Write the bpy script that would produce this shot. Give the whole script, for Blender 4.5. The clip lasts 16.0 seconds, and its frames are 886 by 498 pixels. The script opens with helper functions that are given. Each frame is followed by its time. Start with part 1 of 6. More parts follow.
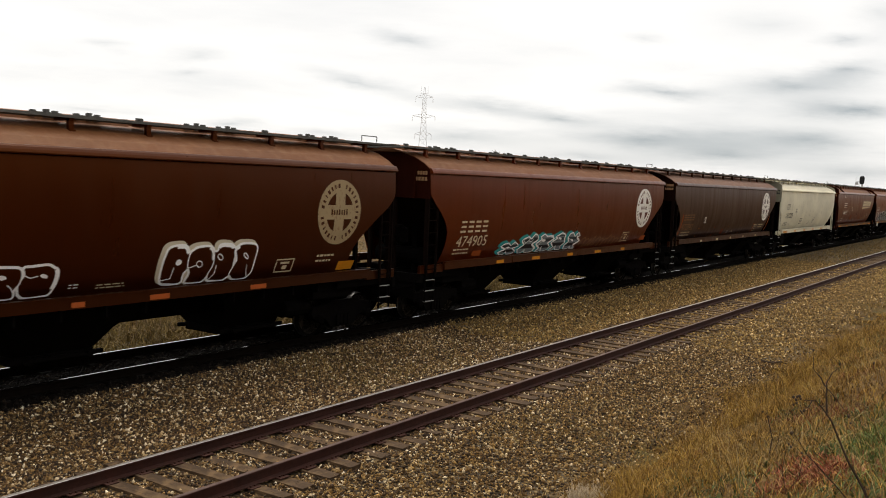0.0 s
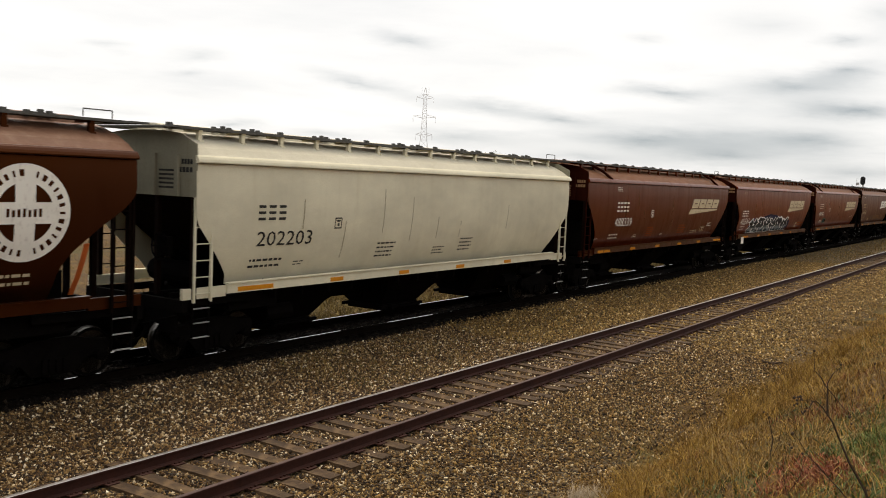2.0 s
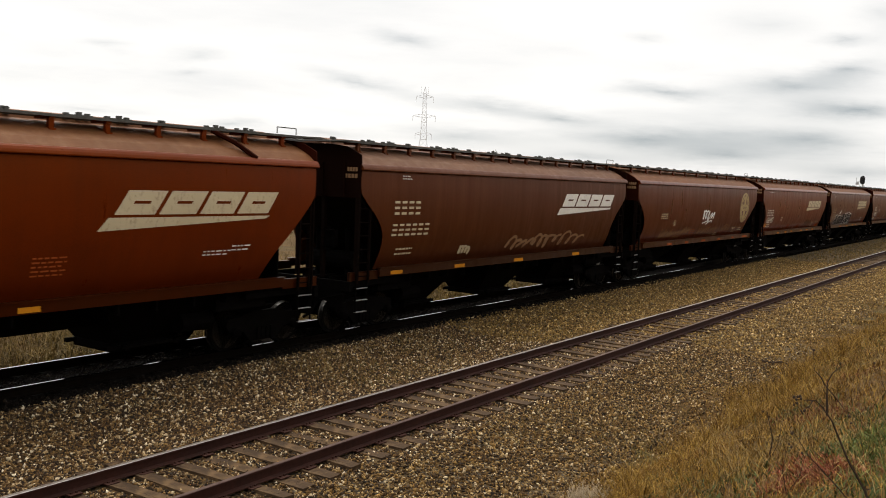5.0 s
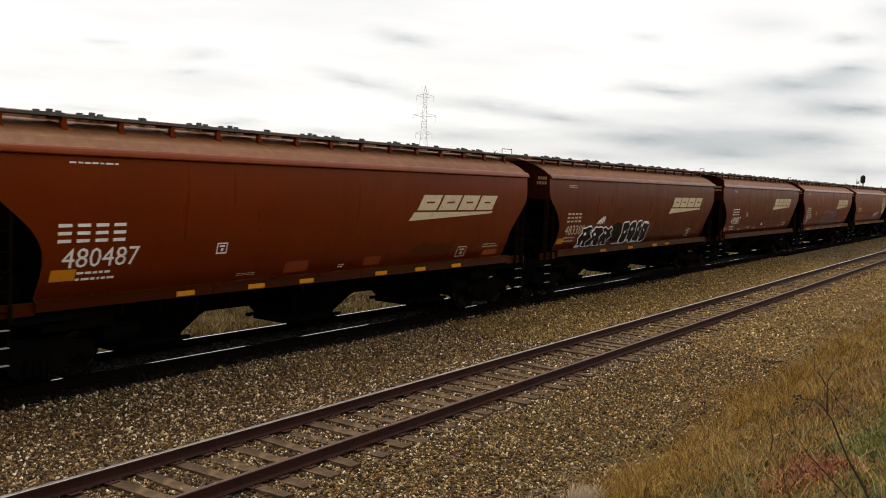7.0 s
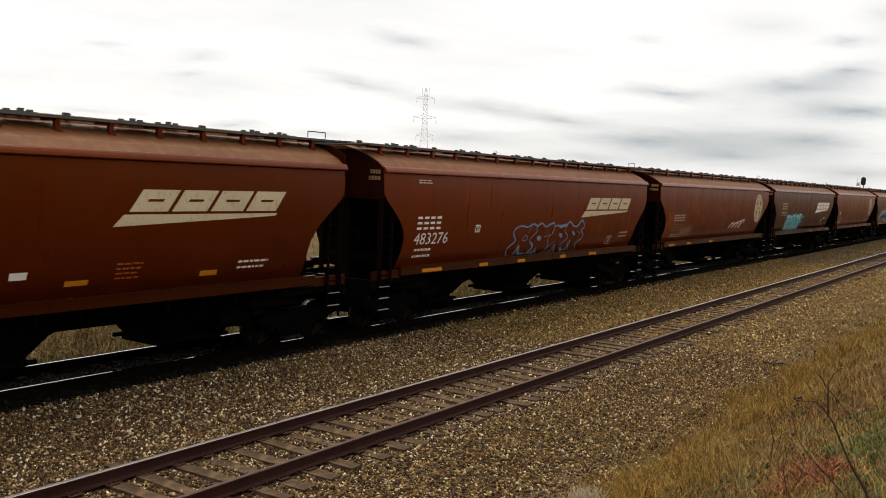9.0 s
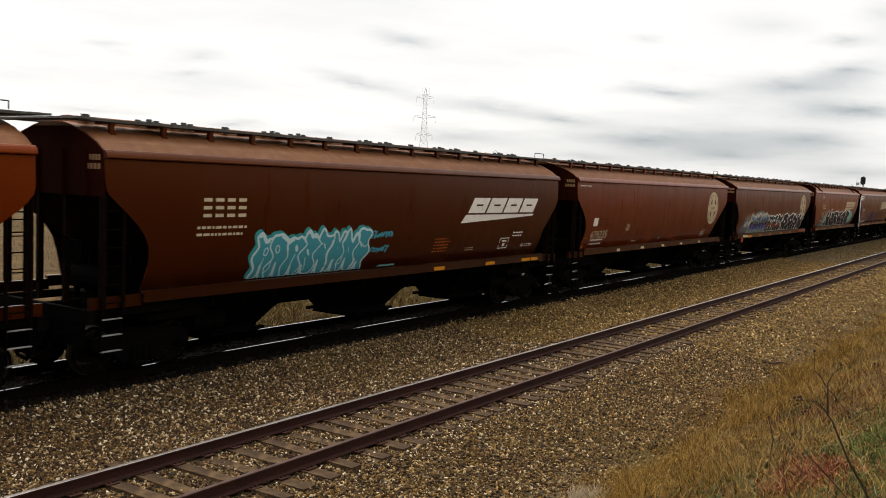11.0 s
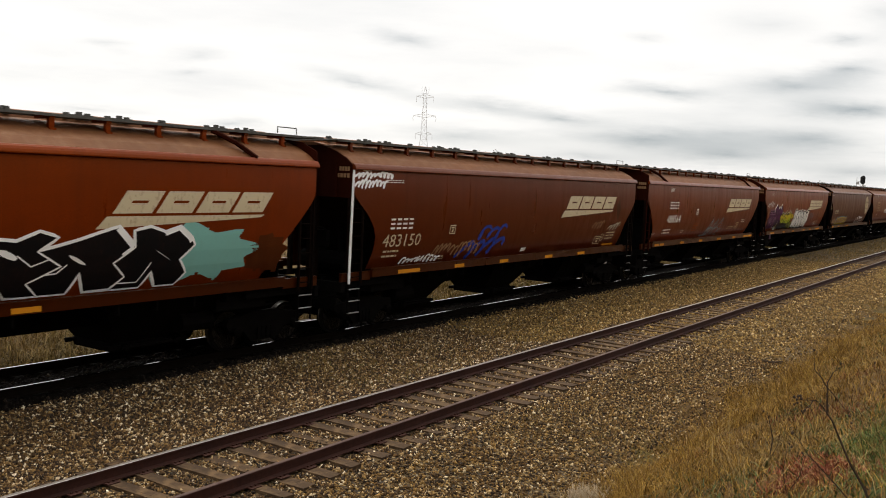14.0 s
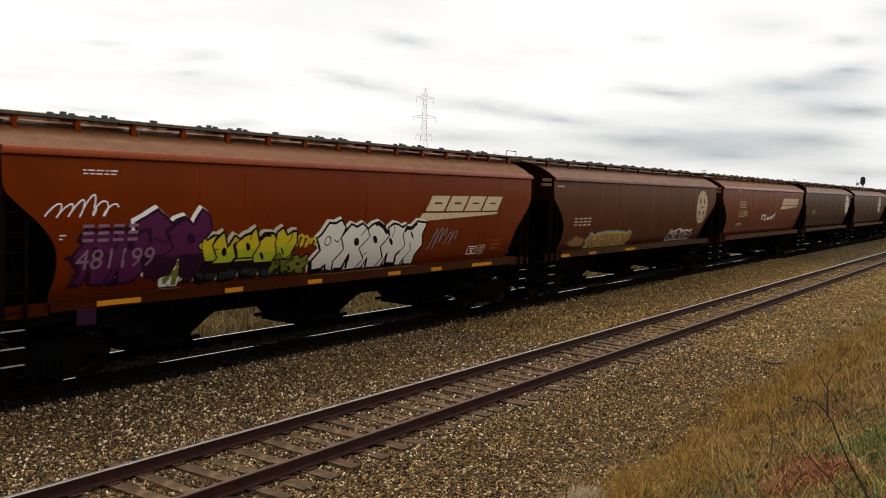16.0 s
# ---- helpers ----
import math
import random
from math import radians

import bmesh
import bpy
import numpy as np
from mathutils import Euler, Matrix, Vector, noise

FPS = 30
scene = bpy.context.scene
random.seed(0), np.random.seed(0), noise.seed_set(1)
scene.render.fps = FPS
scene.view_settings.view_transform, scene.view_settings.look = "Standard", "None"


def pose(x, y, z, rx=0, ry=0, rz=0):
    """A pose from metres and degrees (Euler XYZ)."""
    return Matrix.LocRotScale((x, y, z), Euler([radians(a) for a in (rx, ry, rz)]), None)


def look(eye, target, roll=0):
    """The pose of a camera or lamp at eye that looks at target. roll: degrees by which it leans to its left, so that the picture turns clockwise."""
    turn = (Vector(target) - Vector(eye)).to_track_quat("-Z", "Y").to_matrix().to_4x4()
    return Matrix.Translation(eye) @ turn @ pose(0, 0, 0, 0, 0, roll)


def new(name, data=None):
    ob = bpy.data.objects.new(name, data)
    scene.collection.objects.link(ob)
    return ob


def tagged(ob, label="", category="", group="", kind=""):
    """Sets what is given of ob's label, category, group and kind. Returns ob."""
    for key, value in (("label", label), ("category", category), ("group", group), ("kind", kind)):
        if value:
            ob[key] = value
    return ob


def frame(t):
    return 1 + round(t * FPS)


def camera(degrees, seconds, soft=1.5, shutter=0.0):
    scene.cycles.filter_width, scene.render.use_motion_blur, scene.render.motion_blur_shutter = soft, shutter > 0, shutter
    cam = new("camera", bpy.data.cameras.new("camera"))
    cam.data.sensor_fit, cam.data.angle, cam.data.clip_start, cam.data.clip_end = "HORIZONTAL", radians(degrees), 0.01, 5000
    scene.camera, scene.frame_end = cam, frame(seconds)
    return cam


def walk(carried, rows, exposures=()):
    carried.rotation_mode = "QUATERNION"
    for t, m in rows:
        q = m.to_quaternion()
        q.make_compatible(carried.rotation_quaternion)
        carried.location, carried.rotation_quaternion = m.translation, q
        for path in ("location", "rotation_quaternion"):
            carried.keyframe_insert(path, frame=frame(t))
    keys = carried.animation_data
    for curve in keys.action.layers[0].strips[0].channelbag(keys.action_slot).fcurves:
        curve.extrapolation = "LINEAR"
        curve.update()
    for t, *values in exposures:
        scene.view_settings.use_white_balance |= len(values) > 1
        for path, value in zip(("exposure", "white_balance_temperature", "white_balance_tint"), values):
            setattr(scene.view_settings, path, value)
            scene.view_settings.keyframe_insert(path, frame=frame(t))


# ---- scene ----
V = 22.807          # train speed along the track, m/s
EYE = (0.0, 0.0, 3.96)
# heading, tilt and roll of the hand-held camera
AIM = Vector((0.82756, 0.55605, -0.0771))
cam = camera(52.42, 16.0, soft=0.95, shutter=0.04)


def held(dx=0.0, dy=0.0):
    """The camera's pose, shaken by some hundredths of a degree."""
    m = look(EYE, Vector(EYE) + AIM * 10, 2.36)
    return m @ pose(0, 0, 0, dy * 0.036, dx * 0.036, 0)


SHAKE = [(0, 0, 0), (0.5, 0, 0), (1, 0, -1), (1.5, .5, 1), (2, -1.2, -1), (2.5, .5, .8), (3, .5, .3), (3.5, .5, -1.8),
         (4, -.3, .2), (5.2, -.8, 0), (6.5, -1, -.5), (7, -1.2, 1.3), (7.5, -1, 0), (8, -1.2, -2), (8.5, -1.2, 0), (9, -2, -2),
         (10.2, -1.5, -1), (11.5, -1.5, -1), (12, -1.2, -.6), (12.5, -1.2, -.6), (13, -1.2, .5), (13.5, -1.2, 1), (14, -1.2, .4),
         (14.5, -2.2, .4), (15, -1.4, -1.2), (15.5, -1.2, 0), (16, -1.2, -1.4)]
walk(cam, [(t, held(-dx, -dy)) for t, dx, dy in SHAKE], exposures=[(0, 0.0, 6850, 10), (16, 0.0, 6850, 10)])

# ---- sky and sun: a bright broken overcast ----
world = bpy.data.worlds.new("overcast_sky")
scene.world = world
world.use_nodes = True
nt = world.node_tree
nt.nodes.clear()
SUN_UP, SUN_TURN = radians(68), radians(25)


def wn(kind, **kw):
    n = nt.nodes.new(kind)
    for k, v in kw.items():
        n.inputs[k].default_value = v
    return n


out = wn("ShaderNodeOutputWorld")
bg = wn("ShaderNodeBackground", Strength=1.0)
sky = wn("ShaderNodeTexSky")
sky.sky_type, sky.sun_disc, sky.sun_elevation, sky.sun_rotation = "NISHITA", False, SUN_UP, SUN_TURN
dim = wn("ShaderNodeVectorMath")
dim.operation = "SCALE"
dim.inputs["Scale"].default_value = 0.1
nt.links.new(sky.outputs[0], dim.inputs[0])
tc = wn("ShaderNodeTexCoord")
sep = wn("ShaderNodeSeparateXYZ")
nt.links.new(tc.outputs["Generated"], sep.inputs[0])
up = wn("ShaderNodeMath")
up.operation = "MAXIMUM"
up.inputs[1].default_value = 0.0
nt.links.new(sep.outputs["Z"], up.inputs[0])
lift = wn("ShaderNodeMath")
lift.operation = "ADD"
lift.inputs[1].default_value = 0.07
nt.links.new(up.outputs[0], lift.inputs[0])
flat = []
for axis in "XY":
    d = wn("ShaderNodeMath")
    d.operation = "DIVIDE"
    nt.links.new(sep.outputs[axis], d.inputs[0])
    nt.links.new(lift.outputs[0], d.inputs[1])
    flat.append(d)
com = wn("ShaderNodeCombineXYZ")
nt.links.new(flat[0].outputs[0], com.inputs[0])
nt.links.new(flat[1].outputs[0], com.inputs[1])
com.inputs[2].default_value = 3.7
big = wn("ShaderNodeTexNoise", Scale=0.62, Detail=8.0, Roughness=0.56, Distortion=0.25)
nt.links.new(com.outputs[0], big.inputs["Vector"])
ramp = wn("ShaderNodeValToRGB")
ramp.color_ramp.elements[0].position, ramp.color_ramp.elements[0].color = 0.30, (0.98, 1.0, 1.03, 1)
ramp.color_ramp.elements[1].position, ramp.color_ramp.elements[1].color = 0.52, (1.12, 1.13, 1.15, 1)
nt.links.new(big.outputs["Fac"], ramp.inputs[0])
# grey streaks of cloud, by bearing and slope over the far side of the line: where, how long, how tall, tilt in degrees, depth
STREAKS = [(-.378, .131, .040, .009, -4, .16), (-.278, .125, .050, .010, 0, .16), (-.290, .105, .028, .007, 0, .14), (-.056, .152, .046, .012, -8, .26),
           (-.100, .104, .090, .010, -11, .26), (.045, .082, .120, .010, -4, .26), (.125, .073, .075, .010, 0, .28), (.210, .163, .040, .008, 0, .14),
           (.235, .108, .075, .010, 0, .34), (.385, .118, .125, .020, 3, .36), (.440, .138, .060, .014, 8, .36), (.425, .168, .034, .008, 0, .22),
           (.345, .184, .090, .026, 0, .14), (.445, .094, .085, .014, 0, .40), (.215, .055, .110, .016, 0, .32), (.300, .040, .120, .020, 0, .36),
           (.400, .058, .110, .018, 0, .34), (.450, .025, .150, .022, 0, .34), (.475, .200, .050, .040, 0, .16), (-.405, .062, .070, .006, 0, .16),
           (-.235, .053, .034, .008, 0, .24), (-.140, .044, .085, .010, 0, .20), (.010, .047, .095, .012, 0, .22), (.150, .030, .140, .014, 0, .26),
           (.300, .060, .190, .034, 0, .16), (.400, .090, .160, .034, 0, .14), (.100, .048, .170, .022, 0, .12)]
ahead = wn("ShaderNodeVectorMath")
ahead.operation = "DOT_PRODUCT"
ahead.inputs[1].default_value = (.83, .5577, 0)
aside = wn("ShaderNodeVectorMath")
aside.operation = "DOT_PRODUCT"
aside.inputs[1].default_value = (.5577, -.83, 0)
for n in (ahead, aside):
    nt.links.new(tc.outputs["Generated"], n.inputs[0])
front = wn("ShaderNodeMath")
front.operation = "MAXIMUM"
front.inputs[1].default_value = 0.08
nt.links.new(ahead.outputs["Value"], front.inputs[0])
chart = wn("ShaderNodeCombineXYZ")
for k, src in enumerate((aside.outputs["Value"], sep.outputs["Z"])):
    d = wn("ShaderNodeMath")
    d.operation = "DIVIDE"
    nt.links.new(src, d.inputs[0])
    nt.links.new(front.outputs[0], d.inputs[1])
    nt.links.new(d.outputs[0], chart.inputs[k])
stretch = wn("ShaderNodeMapping")
stretch.inputs["Scale"].default_value = (9, 38, 1)
nt.links.new(chart.outputs[0], stretch.inputs[0])
fray = wn("ShaderNodeTexNoise", Scale=1.0, Detail=6.0, Roughness=0.62)
nt.links.new(stretch.outputs[0], fray.inputs["Vector"])
shift = wn("ShaderNodeVectorMath")
shift.operation = "MULTIPLY_ADD"
shift.inputs[1].default_value = (.075, .026, 0)
nt.links.new(fray.outputs["Color"], shift.inputs[0])
nt.links.new(chart.outputs[0], shift.inputs[2])
total = None
for a, e, la, le, tilt, deep in STREAKS:
    m = wn("ShaderNodeMapping")
    m.vector_type = "TEXTURE"
    m.inputs["Location"].default_value = (a + .0375, e + .013, 0)
    m.inputs["Rotation"].default_value = (0, 0, radians(tilt))
    m.inputs["Scale"].default_value = (la * 1.35, le * 1.45, 1)
    nt.links.new(shift.outputs[0], m.inputs[0])
    g = wn("ShaderNodeTexGradient")
    g.gradient_type = "QUADRATIC_SPHERE"
    nt.links.new(m.outputs[0], g.inputs[0])
    add = wn("ShaderNodeMath")
    add.operation = "MULTIPLY_ADD"
    add.inputs[1].default_value, add.inputs[2].default_value = deep * 1.6, 0.0
    nt.links.new(g.outputs["Fac"], add.inputs[0])
    if total:
        nt.links.new(total, add.inputs[2])
    total = add.outputs[0]
cloudy = wn("ShaderNodeMix")
cloudy.data_type = "RGBA"
cloudy.inputs[7].default_value = (0.22, 0.295, 0.355, 1)
nt.links.new(total, cloudy.inputs[0])
nt.links.new(ramp.outputs[0], cloudy.inputs[6])
# the veil glows most round the hidden sun
sunward = wn("ShaderNodeVectorMath")
sunward.operation = "DOT_PRODUCT"
SUN_AT = Vector((0.10, 0.72, 0.69)).normalized()
sunward.inputs[1].default_value = SUN_AT
nt.links.new(tc.outputs["Generated"], sunward.inputs[0])
glow = wn("ShaderNodeMapRange")
glow.inputs["From Min"].default_value, glow.inputs["From Max"].default_value = 0.79, 1.0
glow.inputs["To Min"].default_value, glow.inputs["To Max"].default_value = 0.95, 4.2
nt.links.new(sunward.outputs["Value"], glow.inputs["Value"])
gain = wn("ShaderNodeVectorMath")
gain.operation = "SCALE"
nt.links.new(cloudy.outputs[2], gain.inputs[0])
nt.links.new(glow.outputs[0], gain.inputs["Scale"])
mix = wn("ShaderNodeMix")
mix.data_type = "RGBA"
mix.inputs[0].default_value = 0.93
nt.links.new(dim.outputs[0], mix.inputs[6])
nt.links.new(gain.outputs[0], mix.inputs[7])
nt.links.new(mix.outputs[2], bg.inputs["Color"])
nt.links.new(bg.outputs[0], out.inputs[0])

sun_data = bpy.data.lights.new("sun", "SUN")
sun_data.energy, sun_data.angle, sun_data.color = 1.85, radians(40), (1.0, 0.85, 0.64)
sun = new("sun", sun_data)
sun.matrix_world = look(Vector((0.16, 0.34, 0.93)) * 50, (0, 0, 0))

# ---- materials ----


def material(name, rough=0.7, metal=0.0, spec=0.4):
    m = bpy.data.materials.new(name)
    m.use_nodes = True
    b = m.node_tree.nodes["Principled BSDF"]
    b.inputs["Roughness"].default_value, b.inputs["Metallic"].default_value = rough, metal
    b.inputs["Specular IOR Level"].default_value = spec
    return m, m.node_tree, b


def node(t, kind, **kw):
    n = t.nodes.new(kind)
    for k, v in kw.items():
        n.inputs[k.replace("_", " ")].default_value = v
    return n


def ramp_of(t, source, stops):
    r = t.nodes.new("ShaderNodeValToRGB")
    e = r.color_ramp.elements
    while len(e) < len(stops):
        e.new(0.5)
    for el, (at, col) in zip(e, stops):
        el.position, el.color = at, (*col, 1)
    t.links.new(source, r.inputs[0])
    return r.outputs[0]


def blend(t, fac, a, b, how="MIX"):
    m = t.nodes.new("ShaderNodeMix")
    m.data_type, m.blend_type = "RGBA", how
    for src, i in ((fac, 0), (a, 6), (b, 7)):
        if isinstance(src, (int, float)):
            m.inputs[i].default_value = src
        elif isinstance(src, tuple):
            m.inputs[i].default_value = (*src, 1)
        else:
            t.links.new(src, m.inputs[i])
    return m.outputs[2]


def coords(t, scale, space="Object"):
    c = t.nodes.new("ShaderNodeTexCoord")
    m = t.nodes.new("ShaderNodeMapping")
    m.inputs["Scale"].default_value = scale
    t.links.new(c.outputs[space], m.inputs[0])
    return m.outputs[0]


def noise_of(t, scale, size, detail=5, rough=0.6, space="Object"):
    n = node(t, "ShaderNodeTexNoise", Scale=size, Detail=detail, Roughness=rough)
    t.links.new(coords(t, scale, space), n.inputs["Vector"])
    return n.outputs["Fac"]


def bumped(t, b, height, strength, distance=0.01):
    n = node(t, "ShaderNodeBump", Strength=strength, Distance=distance)
    t.links.new(height, n.inputs["Height"])
    t.links.new(n.outputs[0], b.inputs["Normal"])


def worn_paint(name, base, dust, grime, fade=0.5, rough=0.55):
    """Weathered wagon paint: rain streaks, blotches of dust, fine grain."""
    m, t, b = material(name, rough, 0.0, 0.32 if 0.6 < rough < 0.7 else 0.04 if rough > 0.8 else 0.16)
    if rough < 0.5:
        # gloss of oil-bound iron oxide enamel: brown at normal incidence
        b.inputs["Specular Tint"].default_value = (1.0, 0.28, 0.05, 1)
        b.inputs["Specular IOR Level"].default_value = 0.66
    streak = noise_of(t, (1.6, 1.6, 0.10), 2.2, 6, 0.65)
    blotch = noise_of(t, (0.35, 0.35, 0.6), 1.3, 4, 0.6)
    grain = noise_of(t, (1, 1, 1), 45, 3, 0.6)
    lo = tuple(c * 0.72 for c in base)
    c = ramp_of(t, blotch, [(0.3, lo), (0.7, base)])
    c = blend(t, ramp_of(t, streak, [(0.48, (0, 0, 0)), (0.95, (fade, fade, fade))]), c, dust)
    c = blend(t, ramp_of(t, streak, [(0.20, (0.4, 0.4, 0.4)), (0.46, (0, 0, 0))]), c, grime)
    c = blend(t, ramp_of(t, grain, [(0.35, (0.35, 0.35, 0.35)), (0.55, (0, 0, 0))]), c, grime)
    t.links.new(c, b.inputs["Base Color"])
    t.links.new(ramp_of(t, streak, [(0.3, (rough + .12,) * 3), (0.7, (rough - .06,) * 3)]), b.inputs["Roughness"])
    bumped(t, b, blend(t, 0.3, blotch, grain), 0.25, 0.02)
    return m


def speckled(name, stops, size, rough=0.85, bump=0.4, island=False, spec=0.3, dist=0.01, metal=0.0):
    """A grainy surface whose colour runs through stops, by noise at two sizes or piece by piece."""
    m, t, b = material(name, rough, metal, spec)
    fine = noise_of(t, (1, 1, 1), size, 6, 0.65)
    wide = noise_of(t, (1, 1, 1), size * 0.11, 3, 0.5)
    if island:
        g = t.nodes.new("ShaderNodeNewGeometry")
        c = ramp_of(t, g.outputs["Random Per Island"], stops)
        c = blend(t, 0.7, c, ramp_of(t, fine, [(0.36, (0.25, 0.22, 0.18)), (0.62, (1.25, 1.22, 1.18))]), "MULTIPLY")
    else:
        c = ramp_of(t, blend(t, 0.4, fine, wide), stops)
    t.links.new(c, b.inputs["Base Color"])
    bumped(t, b, fine, bump, dist)
    return m


def flaked(name, col, under, wear=0.35, rough=0.6):
    """Stencil or spray paint that is scuffed through in places."""
    m, t, b = material(name, rough, 0.0, 0.12)
    wear *= 0.75
    n = noise_of(t, (2.5, 2.5, 1.2), 5, 7, 0.7)
    w = noise_of(t, (1, 1, 1), 0.9, 3, 0.6)
    c = blend(t, ramp_of(t, n, [(0.30, (wear,) * 3), (0.46, (0,) * 3)]), col, under)
    c = blend(t, ramp_of(t, w, [(0.3, (0.2,) * 3), (0.6, (0,) * 3)]), c, tuple(0.5 * a + 0.5 * u for a, u in zip(col, under)))
    t.links.new(c, b.inputs["Base Color"])
    return m


OXIDE = (0.135, 0.030, 0.013)
PAINT = {
    "red": worn_paint("oxide_red_paint", (0.1353, 0.01772, 0.001285), (0.1892, 0.02966, 0.002785), (0.04583, 0.005778, 0.0006961), 0.35, 0.32),
    "bright": worn_paint("bright_oxide_paint", (0.1732, 0.02268, 0.001645), (0.2422, 0.03796, 0.003565), (0.05866, 0.007396, 0.000891), 0.35, 0.32),
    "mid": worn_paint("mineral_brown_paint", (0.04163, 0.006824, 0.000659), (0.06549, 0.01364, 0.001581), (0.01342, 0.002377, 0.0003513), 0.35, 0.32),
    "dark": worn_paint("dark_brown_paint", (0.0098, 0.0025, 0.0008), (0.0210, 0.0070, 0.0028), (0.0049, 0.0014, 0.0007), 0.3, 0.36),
    "grey": worn_paint("faded_brown_paint", (0.07015, 0.016, 0.003412), (0.1403, 0.044, 0.0105), (0.03367, 0.009, 0.0021), 0.45, 0.40),
    "rust": worn_paint("rusty_brown_paint", (0.08835, 0.01165, 0.0008568), (0.1314, 0.02099, 0.001981), (0.02948, 0.003852, 0.0005355), 0.35, 0.32),
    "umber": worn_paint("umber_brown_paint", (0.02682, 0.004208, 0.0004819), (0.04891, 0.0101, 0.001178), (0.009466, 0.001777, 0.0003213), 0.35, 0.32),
    "cream": worn_paint("cream_paint", (0.80, 0.75, 0.57), (0.78, 0.71, 0.54), (0.58, 0.51, 0.35), 0.4),
}
# car-end paints darkened: shade between coupled cars put into the colour
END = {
    "red": worn_paint("shaded_red_end_paint", (0.02884, 0.004725, 0.00143), (0.03934, 0.00756, 0.0026), (0.01162, 0.00189, 0.00078), 0.35, 0.85),
    "dark": worn_paint("shaded_brown_end_paint", (0.0109, 0.0026, 0.0009), (0.0168, 0.0045, 0.0019), (0.0042, 0.0011, 0.0004), 0.35, 0.85),
    "cream": worn_paint("shaded_cream_end_paint", (0.275, 0.2592, 0.1924), (0.242, 0.2214, 0.156), (0.132, 0.1134, 0.0728), 0.5, 0.7),
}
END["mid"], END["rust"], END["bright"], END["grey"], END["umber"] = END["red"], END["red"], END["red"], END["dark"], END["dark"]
ROOF = {
    "red": worn_paint("dusty_red_roof", (0.178, 0.06402, 0.0198), (0.27, 0.1339, 0.04884), (0.088, 0.03201, 0.01056), 0.6, 0.62),
    "dark": worn_paint("dusty_brown_roof", (0.1785, 0.0855, 0.04875), (0.294, 0.171, 0.105), (0.105, 0.045, 0.0255), 0.6, 0.62),
    "cream": worn_paint("cream_roof", (0.62, 0.58, 0.46), (0.62, 0.57, 0.46), (0.40, 0.35, 0.25), 0.5, 0.7),
}
ROOF["mid"], ROOF["rust"], ROOF["bright"], ROOF["umber"], ROOF["grey"] = ROOF["red"], ROOF["red"], ROOF["red"], ROOF["red"], ROOF["dark"]
# grimy steel set darker still, with the shade under the cars in it
BLACK = speckled("shaded_grimy_steel", [(0.3, (0.0015, 0.00128, 0.00126)), (0.7, (0.0054, 0.00448, 0.00396))], 9, 0.9, spec=0.02)
# near-black brown that paints in the shade round the open car ends
END_SHADE = speckled("end_shade_brown_paint", [(0.3, (0.0025, 0.0013, 0.0009)), (0.7, (0.009, 0.0035, 0.0018))], 6, 0.85, spec=0.04)
GRATE = speckled("galvanised_grating", [(0.3, (0.05, 0.05, 0.045)), (0.7, (0.12, 0.115, 0.105))], 14, 0.6)
# worn treads, paled to hold the sky's glint in their colour
STEP = speckled("worn_glint_step_steel", [(0.3, (0.16, 0.155, 0.15)), (0.7, (0.40, 0.39, 0.38))], 12, 0.5)
TREAD = speckled("polished_wheel_steel", [(0.3, (0.03, 0.027, 0.024)), (0.7, (0.10, 0.095, 0.09))], 12, 0.35, 0.1, metal=0.9)
WHITE = flaked("white_stencil", (0.86, 0.83, 0.75), OXIDE, 0.35)
CREAMY = flaked("aged_cream_stencil", (0.62, 0.52, 0.34), OXIDE, 0.6)
TANNED = flaked("tanned_cream_stencil", (0.50, 0.38, 0.20), OXIDE, 0.75)
FADED = flaked("faded_tan_stencil", (0.36, 0.27, 0.15), OXIDE, 0.9)
INK = flaked("black_stencil", (0.02, 0.02, 0.02), (0.3, 0.27, 0.2), 0.3)
STAIN = flaked("rust_streak_on_cream", (0.34, 0.30, 0.20), (0.55, 0.50, 0.36), 0.5)
YELLOW = flaked("amber_reflective_tape", (0.62, 0.24, 0.015), (0.12, 0.05, 0.02), 0.4, 0.4)
ORANGE = flaked("faded_orange_tape", (0.40, 0.09, 0.02), (0.12, 0.04, 0.02), 0.5, 0.5)
SPRAY = {}
for nm, rgb in dict(white=(0.92, 0.92, 0.90), black=(0.004, 0.004, 0.005), silver=(0.20, 0.23, 0.24), slate=(0.026, 0.036, 0.040), teal=(0.03, 0.33, 0.34), cyan=(0.06, 0.34, 0.42),
                    mint=(0.22, 0.50, 0.44), blue=(0.025, 0.05, 0.30), purple=(0.085, 0.013, 0.065), mauve=(0.26, 0.15, 0.22), chalk=(0.80, 0.78, 0.72), yellow=(0.60, 0.48, 0.025), olive=(0.20, 0.22, 0.03),
                    sky=(0.16, 0.28, 0.42), navy=(0.010, 0.014, 0.05), tan=(0.30, 0.17, 0.09), rust=(0.24, 0.05, 0.015), plum=(0.024, 0.005, 0.022), dusk=(0.05, 0.12, 0.22), bone=(0.62, 0.56, 0.42), lime=(0.40, 0.46, 0.03), ice=(0.55, 0.76, 0.78), pine=(0.010, 0.030, 0.018)).items():
    SPRAY[nm] = flaked(nm + "_spray_paint", rgb, tuple(0.6 * a + 0.4 * u for a, u in zip(rgb, OXIDE)), 0.25, 0.5)

CHROME = (SPRAY["black"], SPRAY["slate"], SPRAY["black"], SPRAY["slate"], SPRAY["silver"], SPRAY["slate"])
SMEAR = (SPRAY["silver"], SPRAY["slate"], SPRAY["silver"], SPRAY["black"], SPRAY["silver"])

